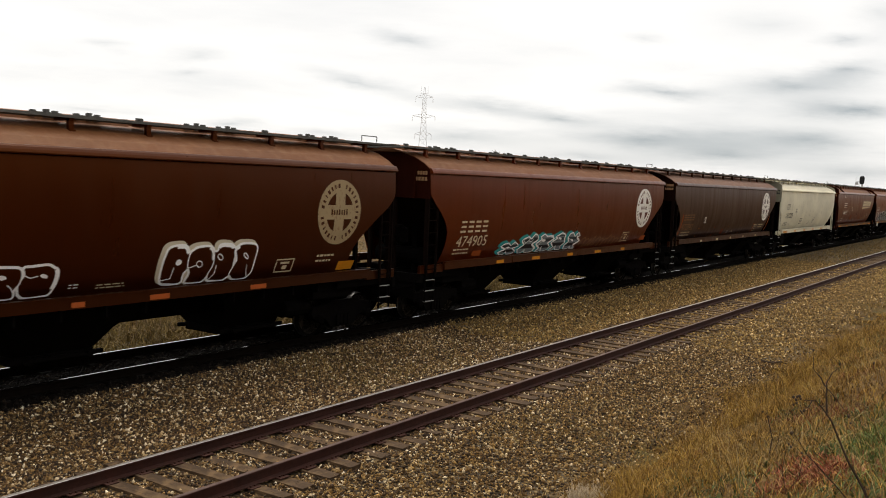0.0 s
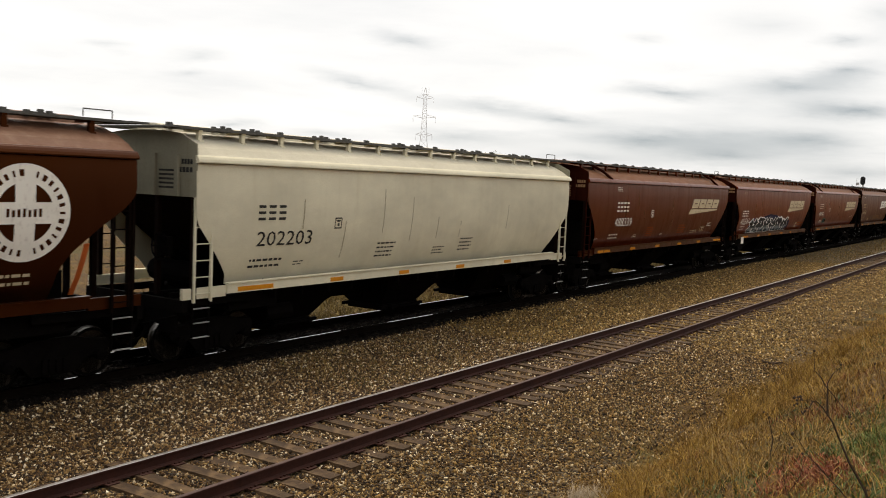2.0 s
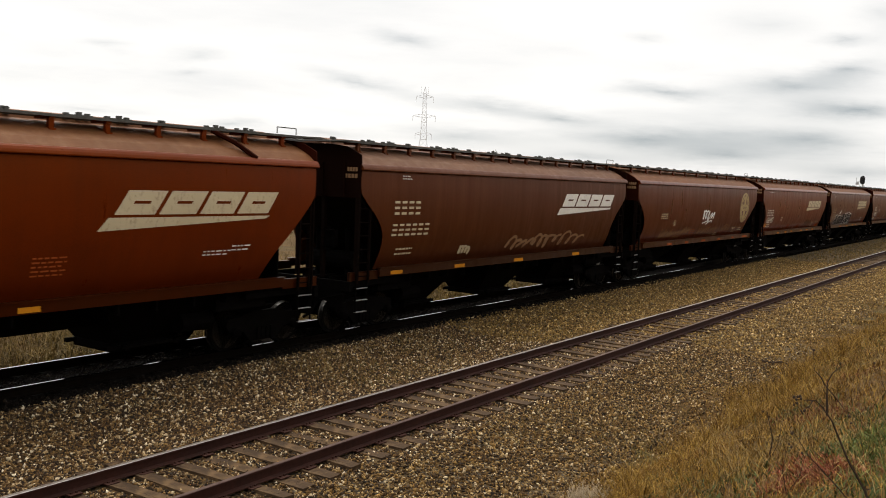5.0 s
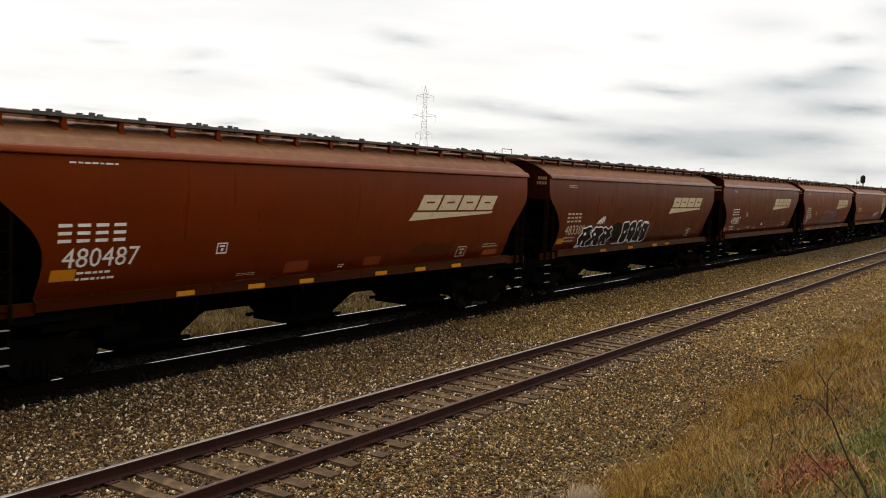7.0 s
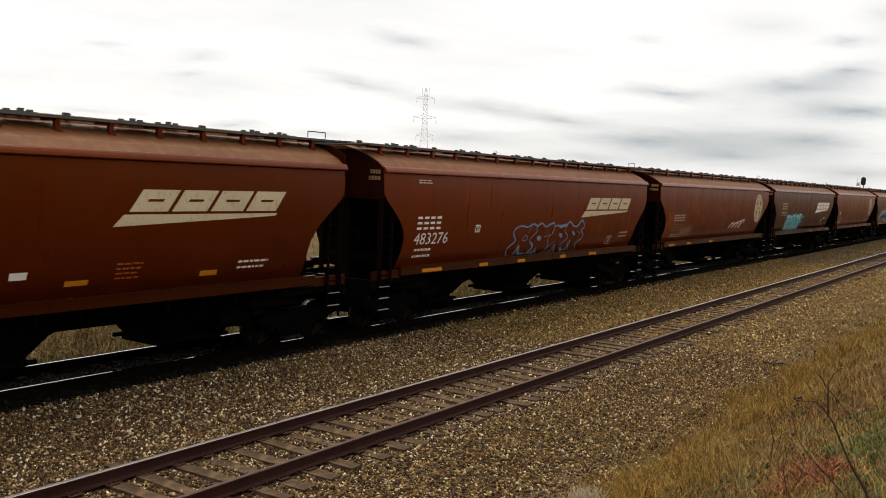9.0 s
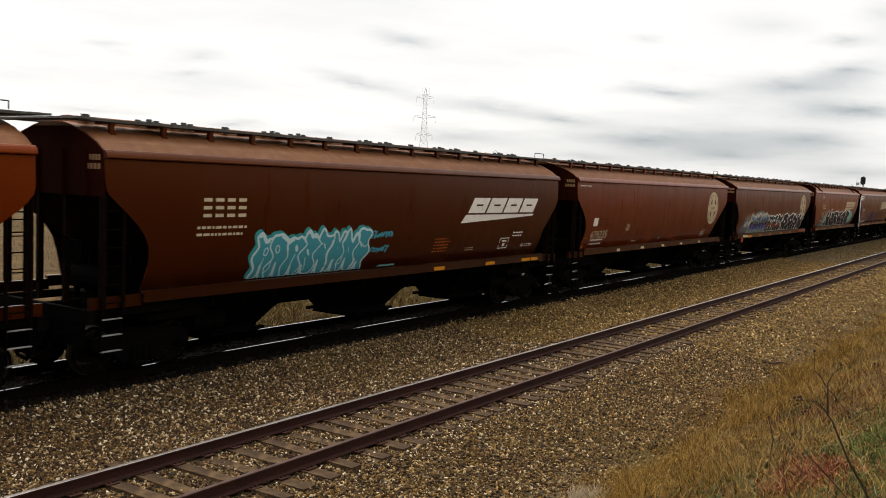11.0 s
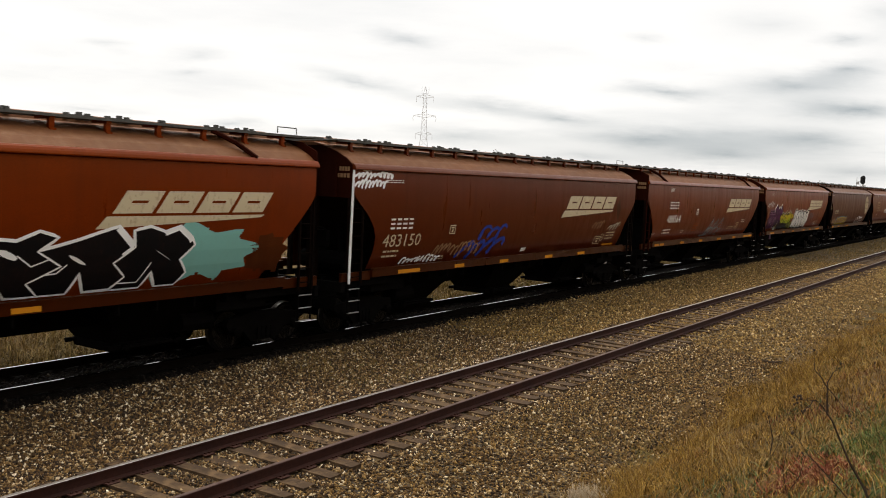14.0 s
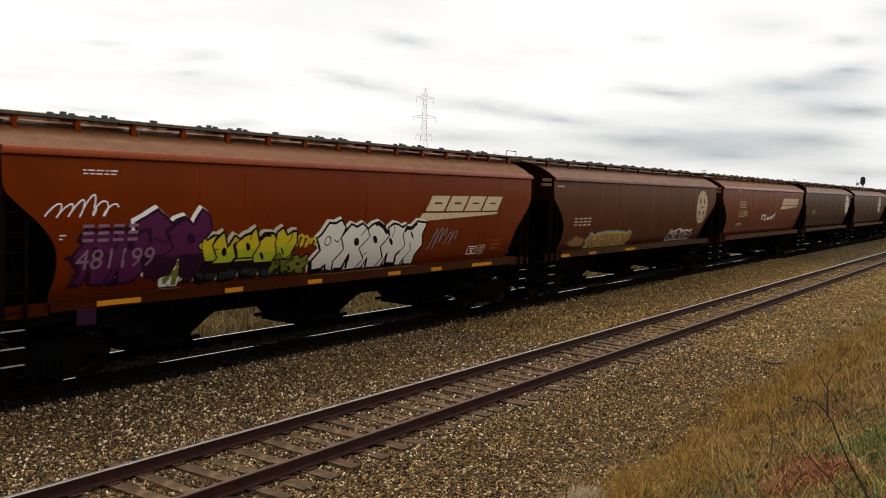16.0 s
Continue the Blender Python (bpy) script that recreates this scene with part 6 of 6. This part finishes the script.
def clumped(n, x0, x1, y0, y1, seed, clumps, spread, near=1.0):
    """Roots gathered in clumps, closer together towards x0."""
    r = np.random.default_rng(seed)
    cx = x0 + (x1 - x0) * r.random(clumps) ** near
    cy = r.uniform(y0, y1, clumps)
    k = r.integers(0, clumps, n)
    s = spread * (1 + .03 * cx[k])
    return cx[k] + r.normal(0, 1, n) * s, cy[k] + r.normal(0, 1, n) * s


def leafy(name, stops, rough=0.75):
    m, t, b = material(name, rough, 0, 0.25)
    g = t.nodes.new("ShaderNodeNewGeometry")
    c = ramp_of(t, g.outputs["Random Per Island"], stops)
    w = noise_of(t, (1, 1, 1), 0.8, 3, 0.6)
    c = blend(t, 0.55, c, ramp_of(t, w, [(0.3, (0.45, 0.42, 0.36)), (0.7, (1, 1, 1))]), "MULTIPLY")
    t.links.new(c, b.inputs["Base Color"])
    return m


STRAW = leafy("dry_straw", [(0, (0.03964, 0.01749, 0.002352)), (.4, (0.1437, 0.06625, 0.007645)), (.75, (0.3072, 0.1611, 0.02116)), (1, (0.5747, 0.3681, 0.08232))])
GOLD = leafy("golden_grass", [(0, (0.07895, 0.03591, 0.00464)), (.5, (0.2211, 0.1198, 0.01508)), (1, (0.4343, 0.2713, 0.0522))])
GREEN = leafy("green_weeds", [(0, (0.03, 0.045, 0.012)), (.5, (0.06, 0.085, 0.022)), (1, (0.13, 0.15, 0.05))])
LEAFGREEN = leafy("fresh_green_leaves", [(0, (0.035, 0.060, 0.010)), (.5, (0.075, 0.115, 0.020)), (1, (0.17, 0.20, 0.045))])
SCRUB = leafy("olive_scrub", [(0, (0.0525, 0.0373, 0.00735)), (.4, (0.1103, 0.07459, 0.01396)), (.75, (0.1733, 0.1159, 0.02352)), (1, (0.2835, 0.2016, 0.0588))])
REDLEAF = leafy("red_dead_leaves", [(0, (0.1032, 0.02244, 0.0096)), (.5, (0.2192, 0.0561, 0.0216)), (1, (0.3224, 0.1346, 0.0624))])
BLEACHED = leafy("bleached_tuft", [(0, (0.50, 0.40, 0.28)), (1, (0.80, 0.70, 0.55))])
OLIVE = leafy("olive_tan_weeds", [(0, (0.0554, 0.03555, 0.007495)), (.5, (0.1569, 0.09873, 0.02249)), (1, (0.3324, 0.2213, 0.06425))])
RUSSET = leafy("russet_weeds", [(0, (0.10, 0.03, 0.015)), (.5, (0.20, 0.07, 0.03)), (1, (0.30, 0.14, 0.06))])
PALE = leafy("bleached_straw", [(0, (0.2584, 0.1655, 0.05722)), (1, (0.4488, 0.331, 0.143))])
FIELD = leafy("pale_field_grass", [(0, (0.07, 0.04992, 0.01125)), (.5, (0.135, 0.096, 0.02475)), (1, (0.26, 0.192, 0.06375))])
TWIG = speckled("dead_twig_bark", [(0.3, (0.025, 0.016, 0.010)), (0.7, (0.07, 0.045, 0.03))], 40, 0.9)


def bank_cover(name, label, mat, n, clumps, seed, y0, y1, lo, hi, spread, near=2.2, x0=4.0, x1=75.0, lean=.8, width=.010):
    x, y = clumped(n, x0, x1, y0, y1, seed, clumps, spread, near)
    r = np.random.default_rng(seed + 1)
    ok = (y < 5.3 + .25 * np.sin(x * 1.7)) | ((y < 7.0) & (x > 14) & (r.random(len(x)) < .35))
    x, y = x[ok], y[ok]
    L = r.uniform(lo, hi, len(x))
    L = np.where(y > 4.6, L * .45, L)
    return blades(name, label, mat, x, y, L, width * (1 + .05 * x), lean, seed + 2)


bank_cover("dry_grass", "tangled dry golden grass on the bank", STRAW, 130000, 3000, 31, -1.5, 6.6, .05, .22, .20, lean=1.25, width=.0065)
bank_cover("dry_grass", "flattened bleached straw stalks", PALE, 1500, 500, 41, -1.0, 5.6, .20, .52, .25, lean=1.45, width=.006)
bank_cover("dry_grass", "short golden grass along the ballast edge", GOLD, 24000, 240, 47, 3.0, 5.3, .06, .27, .20, near=1.5, x0=10.5, x1=30, width=.006, lean=1.2)
bank_cover("dry_grass", "taller golden tufts leaning over the ballast edge", GOLD, 5200, 46, 49, 3.9, 5.25, .20, .62, .13, near=1.2, x0=10.2, x1=27, width=.0055, lean=1.0)
bank_cover("dry_grass", "taller bleached tufts scattered over the bank", PALE, 600, 30, 50, .6, 4.6, .20, .50, .10, near=1.2, x0=9.2, x1=24, width=.005, lean=1.1)
bank_cover("olive_weeds", "dull olive and brown weeds among the dry grass", OLIVE, 42000, 150, 45, -1.5, 6.4, .05, .22, .42, near=1.6, x0=9.0, width=.008, lean=1.15)
bank_cover("green_weeds", "low green weeds among dry grass", GREEN, 16000, 170, 51, -1.5, 4.4, .05, .18, .24, width=.018, lean=1.1)
bank_cover("russet_weeds", "low reddish brown weeds", RUSSET, 3000, 30, 61, .4, 4.4, .05, .16, .20, x1=22, near=1.4, width=.018)
xg, yg = clumped(1500, 9.6, 10.5, 1.7, 2.15, 65, 8, .11, 1)
blades("russet_weeds", "patch of reddish dead leaves on the bank", REDLEAF, xg, yg, np.random.default_rng(66).uniform(.05, .16, len(xg)), np.full(len(xg), .02), 1.2, 67)
xg, yg = clumped(30000, 14, 150, 10.7, 14.2, 71, 2600, .25, 1.6)
ok = (yg > 10.7) & (yg < 14.0)
blades("trackside_weeds", "sparse olive and tan weeds between the tracks", OLIVE, xg[ok], yg[ok], np.random.default_rng(72).uniform(.04, .15, ok.sum()), .012 * (1 + .04 * xg[ok]), .9, 73, z=bed_height(yg[ok]))
xg, yg = clumped(6000, 14, 120, 10.9, 13.4, 75, 500, .3, 1.6)
ok = (yg > 10.7) & (yg < 14.0)
blades("trackside_weeds", "sparse green weeds between the tracks", GREEN, xg[ok], yg[ok], np.random.default_rng(76).uniform(.03, .10, ok.sum()), .012 * (1 + .04 * xg[ok]), .9, 77, z=bed_height(yg[ok]))
xg, yg = clumped(16000, 13, 60, 5.2, 7.5, 78, 900, .28, 1.5)
ok = (yg > 5.0) & (yg < 7.9)
blades("trackside_weeds", "low olive and brown weeds growing through the shoulder's stones", SCRUB, xg[ok], yg[ok], np.random.default_rng(79).uniform(.03, .11, ok.sum()), .010 * (1 + .04 * xg[ok]), 1.1, 80)
xg, yg = clumped(60000, 4, 110, 18.8, 60, 81, 4200, .6, 1.7)
blades("field_grass", "tall dry grass of the field beyond the main line", FIELD, xg, yg, np.random.default_rng(82).uniform(.12, .40, len(xg)), .010 * (1 + .02 * xg), 1.1, 83)
xg, yg = clumped(70000, 3, 70, 17.4, 24, 85, 3000, .28, 1.5)
ok = yg > 17.1
blades("field_grass", "olive and brown scrub grass beside the main line", SCRUB, xg[ok], yg[ok], np.random.default_rng(86).uniform(.15, .55, ok.sum()), .016 * (1 + .02 * xg[ok]), 1.25, 87, z=np.maximum(terrain(xg[ok], yg[ok]), np.where(yg[ok] < 18.6, bed_height(yg[ok]), -9)))
xg, yg = clumped(7000, 8.6, 14.0, .1, 1.5, 95, 50, .17, 1)
blades("green_weeds", "fresh green leaves low on the bank", LEAFGREEN, xg, yg, np.random.default_rng(96).uniform(.05, .20, len(xg)), np.full(len(xg), .016), 1.2, 97)
xg, yg = clumped(110, 8.5, 13, .6, 4.6, 98, 120, .25, 1)
blades("straw_stalks", "long fallen straw stalks on the bank", PALE, xg, yg, np.random.default_rng(99).uniform(.35, .85, len(xg)), np.full(len(xg), .007), 1.9, 100, segments=5)
xg, yg = clumped(16, 9.6, 10.6, 5.3, 5.6, 101, 5, .08, 1)
blades("straw_stalks", "thin pale stalks standing in the ballast", PALE, xg, yg, np.random.default_rng(102).uniform(.35, .75, len(xg)), np.full(len(xg), .008), .7, 103, segments=5)
xg, yg = clumped(600, 11.0, 11.35, 4.85, 5.1, 91, 4, .06, 1)
blades("straw_tuft", "bleached tuft of straw at the ballast edge", BLEACHED, xg, yg, np.random.default_rng(92).uniform(.10, .30, len(xg)), np.full(len(xg), .010), .5, 93)

# ---- dead weeds on the bank ----


def dead_weed(x, y, label, limbs, seed):
    """A leafless woody weed: limbs as (offset across, height) paths, with dried seed heads at their ends."""
    rnd = random.Random(seed)
    z = float(terrain(np.array([x]), np.array([y]))[0])
    root = tagged(new("dead_weed"), label, "weed")
    root.location = (x, y, z)
    for path, r0, heads in limbs:
        s, joints = Shape(), []
        pts = [Vector((.558 * a + rnd.uniform(-.012, .012), -.83 * a + rnd.uniform(-.012, .012), b)) for a, b in path]
        for i, (p, q) in enumerate(zip(pts, pts[1:])):
            ra, rb = r0 * (1 - i / len(pts)), r0 * (1 - (i + 1) / len(pts))
            s.rod(p, q, ra, 5, r2=max(rb, .0015))
            if i:
                joints.append((p, ra))
        limb = part("stem", s, TWIG, root)
        for p, ra in joints[::2]:
            d = Vector((rnd.uniform(-1, 1), rnd.uniform(-1, 1), rnd.uniform(.2, 1))).normalized() * rnd.uniform(.05, .15)
            part("twig", Shape().rod(p, p + d, ra * .5, 4, r2=.001), TWIG, limb)
        for k in range(heads):
            c = pts[-1] + Vector((rnd.uniform(-.05, .05), rnd.uniform(-.05, .05), rnd.uniform(-.05, .03)))
            h = Shape()
            rr = rnd.uniform(.008, .014)
            h.loft([[c + Vector((rr * q * math.cos(t * 1.047), rr * q * math.sin(t * 1.047), rr * w)) for t in range(6)] for q, w in ((.4, -1), (1, -.3), (.9, .5), (.3, 1))])
            part("seed_head", h, TWIG, limb)
    return root


dead_weed(8.22, 1.05, "leafless dark weed with dried seed heads", [
    ([(0, 0), (-.095, .177), (-.247, .428), (-.321, .594), (-.414, .759), (-.493, .866), (-.568, .926), (-.639, .923), (-.71, .929)], .012, 7),
    ([(-.445, .801), (-.463, .973), (-.461, 1.079), (-.43, 1.166), (-.382, 1.221)], .009, 1),
    ([(-.474, 1.059), (-.526, 1.124), (-.582, 1.184), (-.618, 1.349)], .006, 1),
    ([(-.474, 1.059), (-.38, .938), (-.251, .79)], .005, 2),
    ([(-.568, .926), (-.601, .862), (-.658, .86)], .006, 4),
    ([(-.119, -.005), (-.325, .196), (-.582, .462), (-.739, .673)], .007, 1)], 1)
dead_weed(9.5, .95, "thin dead weed stalks leaning over", [
    ([(.25, .05), (.05, .35), (-.10, .62), (-.16, .85)], .010, 2),
    ([(.35, .1), (.2, .55), (.05, .9), (-.02, 1.15)], .009, 3)], 2)
dead_weed(9.4, 2.0, "small dead weed in dry grass", [([(0, 0), (-.06, .25), (-.04, .5)], .005, 2), ([(0, 0), (.10, .2), (.16, .42)], .005, 1)], 3)
dead_weed(11.5, 2.7, "small dead weed in dry grass", [([(0, 0), (.03, .3), (-.05, .62)], .010, 2), ([(0, 0), (.12, .25), (.14, .45)], .005, 1)], 4)
dead_weed(13.5, 1.6, "tall dead weed in dry grass", [([(0, 0), (.05, .4), (.02, .85)], .007, 3), ([(0, 0), (-.15, .3), (-.22, .6)], .005, 2)], 5)

def fallen_stick(x, y, length, turn):
    """A short dark broken branch that lies on the stones."""
    root = tagged(new("stick"), "short dark broken stick on the ballast", "stick")
    root.matrix_basis = pose(x, y, float(bed_height(y)) + .05, 0, 0, turn)
    s = Shape()
    pts = [Vector((length * (k / 5 - .5), .03 * math.sin(k * 2.1), .02 * math.cos(k * 1.7))) for k in range(6)]
    for k, (p, q) in enumerate(zip(pts, pts[1:])):
        s.rod(p, q, .035 - .004 * k, 7, r2=.031 - .004 * k)
    part("branch", s, TWIG, root)
    part("knot", Shape().rod(pts[2], pts[2] + Vector((.08, .05, .05)), .02, 6, r2=.008), TWIG, root)


fallen_stick(23.6, 5.55, .62, -60)

# ---- lineside signal ----


def signal(x, y, top):
    root = tagged(new("railway_signal"), "black railway signal head on a mast beyond the train", "railway signal")
    root.location = (x, y, 0)
    black = speckled("signal_black", [(0.3, (0.006, 0.006, 0.006)), (0.7, (0.016, 0.016, 0.016))], 8, 0.6)
    grey = speckled("signal_grey", [(0.3, (0.30, 0.30, 0.29)), (0.7, (0.45, 0.45, 0.43))], 8, 0.6)
    g = float(terrain(np.array([x]), np.array([y]))[0])
    part("mast", Shape().rod((.2, 0, g - .3), (.2, 0, top - .3), .09, 10), grey, root)
    n = 20
    ring = []
    for k in range(n):
        a = 2 * math.pi * k / n
        ring.append((.27 * math.cos(a), .27 * math.sin(a) + (.23 if math.sin(a) > 0 else -.23)))
    back = part("backboard", Shape().prism([(0, a, top + b) for a, b in ring], [(-.03, a, top + b) for a, b in ring]), black, root)
    for dz in (.26, 0, -.26):
        part("signal_hood", Shape().rod((-.03, 0, top + dz), (-.32, 0, top + dz - .03), .10, 12), black, back)
    part("ladder", Shape().box(.5, .53, .35, .38, g, top + .3).box(.5, .53, .75, .78, g, top + .3).box(.5, .52, .35, .78, top - .2, top - .16), grey, root)
    part("relay_box", Shape().box(.3, .7, .50, .80, top - .55, top - .25, c=.02), grey, root)


signal(117.5, 19.0, 5.92)

# ---- transmission tower ----


def transmission_tower(x, y, top, turn):
    # steel paled to carry the haze of distance in its colour
    steel = speckled("haze_pale_tower_steel", [(0.3, (0.72, 0.73, 0.75)), (0.7, (0.84, 0.85, 0.86))], 2, 0.6)
    root = tagged(new("transmission_tower"), "tall grey steel lattice power line tower in the distance", "power tower")
    root.matrix_basis = pose(x, y, 0, 0, 0, turn)
    g = float(terrain(np.array([x]), np.array([y]))[0])
    H = top - g

    def half(t):
        return np.interp(t, [0, .45, .68, .93, 1], [4.0, 1.5, 1.0, .7, .12])
    s = Shape()
    lv = [0, .1, .2, .29, .37, .45, .51, .57, .63, .68, .73, .78, .83, .88, .93, 1]
    for cx, cy in ((1, 1), (1, -1), (-1, -1), (-1, 1)):
        for a, b in zip(lv, lv[1:]):
            s.rod((cx * half(a), cy * half(a), g + H * a), (cx * half(b), cy * half(b), g + H * b), .11, 4)
    part("leg_frame", s, steel, root)
    s = Shape()
    for a, b in zip(lv, lv[1:]):
        p, q = half(a), half(b)
        for (x0, y0), (x1, y1) in (((1, 1), (1, -1)), ((1, -1), (-1, -1)), ((-1, -1), (-1, 1)), ((-1, 1), (1, 1))):
            s.rod((x0 * p, y0 * p, g + H * a), (x1 * q, y1 * q, g + H * b), .05, 4)
            s.rod((x1 * p, y1 * p, g + H * a), (x0 * q, y0 * q, g + H * b), .05, 4)
            s.rod((x0 * q, y0 * q, g + H * b), (x1 * q, y1 * q, g + H * b), .06, 4)
    part("lattice", s, steel, root)
    for dz, reach in ((4.6, 4.0), (13.4, 5.2), (21.6, 3.8)):
        z = top - dz
        for d in (-1, 1):
            arm = Shape()
            w = half((z - g) / H)
            for c in (-1, 1):
                arm.rod((d * w, c * w, z - .5), (d * reach, 0, z + .1), .10, 4)
                arm.rod((d * w, c * w, z + .9), (d * reach, 0, z + .2), .08, 4)
            arm = part("cross_arm", arm, steel, root)
            ins = Shape()
            for k in range(8):
                ins.rod((d * reach, 0, z - .2 - k * .28), (d * reach, 0, z - .36 - k * .28), .16, 6)
            part("insulator", ins, steel, arm)
    peak = Shape().rod((1.6, 0, top - 3.2), (1.6, 0, top + .1), .09, 4).rod((-1.6, 0, top - 3.2), (-1.6, 0, top + .1), .09, 4).rod((-1.6, 0, top - 3.2), (1.6, 0, top - 3.2), .09, 4)
    part("ground_wire_peak", peak, steel, root)


transmission_tower(340.4, 242.4, 45.9, -52)

# ---- bare tree beyond the train ----


def bare_tree(x, y, top, seed):
    rnd = random.Random(seed)
    bark = speckled("tree_bark", [(0.3, (0.05, 0.04, 0.03)), (0.7, (0.13, 0.10, 0.08))], 10, 0.9)
    leaf = leafy("late_leaves", [(0, (0.06, 0.05, 0.025)), (.6, (0.11, 0.10, 0.05)), (1, (0.20, 0.16, 0.09))])
    g = float(terrain(np.array([x]), np.array([y]))[0])
    root = tagged(new("tree"), "small sparse autumn tree behind the train", "tree")
    root.location = (x, y, g)
    H = top - g
    trunk, tips = Shape(), []

    def grow(p, d, length, r, level):
        q = p + d * length
        trunk.rod(p, q, r, 6 if level < 2 else 4, r2=r * .65)
        if level == 4:
            tips.append(q)
            return
        for k in range(3 if level else 5):
            nd = (d + Vector((rnd.uniform(-.8, .8), rnd.uniform(-.8, .8), rnd.uniform(-.1, .5)))).normalized()
            grow(p.lerp(q, rnd.uniform(.6, 1)), nd, length * rnd.uniform(.55, .72), r * .6, level + 1)
    grow(Vector((0, 0, -.2)), Vector((0, 0, 1)), H * .38, .17, 0)
    k = H / max(v[2] for v in trunk.v)
    trunk.v = [(a * k, b * k, c * k) for a, b, c in trunk.v]
    part("trunk", trunk, bark, root)
    crown = Shape()
    for t in tips:
        for _ in range(5):
            c = t * k + Vector((rnd.gauss(0, .22), rnd.gauss(0, .22), rnd.gauss(-.05, .2)))
            u = Vector((rnd.uniform(-1, 1), rnd.uniform(-1, 1), rnd.uniform(-1, 1))).normalized() * .09
            w = u.orthogonal().normalized() * .05
            crown.add([c - u, c + w, c + u, c - w], [(0, 1, 2, 3)])
    tagged(part("crown", crown, leaf, root), kind="stuff")


bare_tree(128.6, 78.2, 9.0, 5)
bare_tree(131.0, 77.4, 8.5, 6)


# how far the train lags behind an even pace, in metres, by time
LAG = [(0, .06), (.5, -.03), (1, -.01), (1.5, .09), (2, -.03), (2.5, .07), (3, .11), (3.5, .04), (4, -.02), (5.2, 0), (6.5, -.05), (7, -.02), (7.5, .01), (8, .05), (8.5, .02), (9, .07), (10.2, 0),
       (11.5, -.03), (12, -.06), (12.5, -.03), (13, .07), (13.5, .02), (14, .12), (14.5, .35), (15, -.29), (15.5, .05), (16, .03)]


def motions():
    """The whole train rolls by at a nearly steady speed."""
    for car, x in TRAIN:
        walk(car, [(t, pose(x - V * t + lag, FAR_Y, RAIL_Z)) for t, lag in LAG])
    for dx, axle in WHEELS:
        walk(axle, [(k / FPS, pose(dx, 0, .457, 0, -89.0 * k, 0)) for k in range(16 * FPS + 1)])


motions()
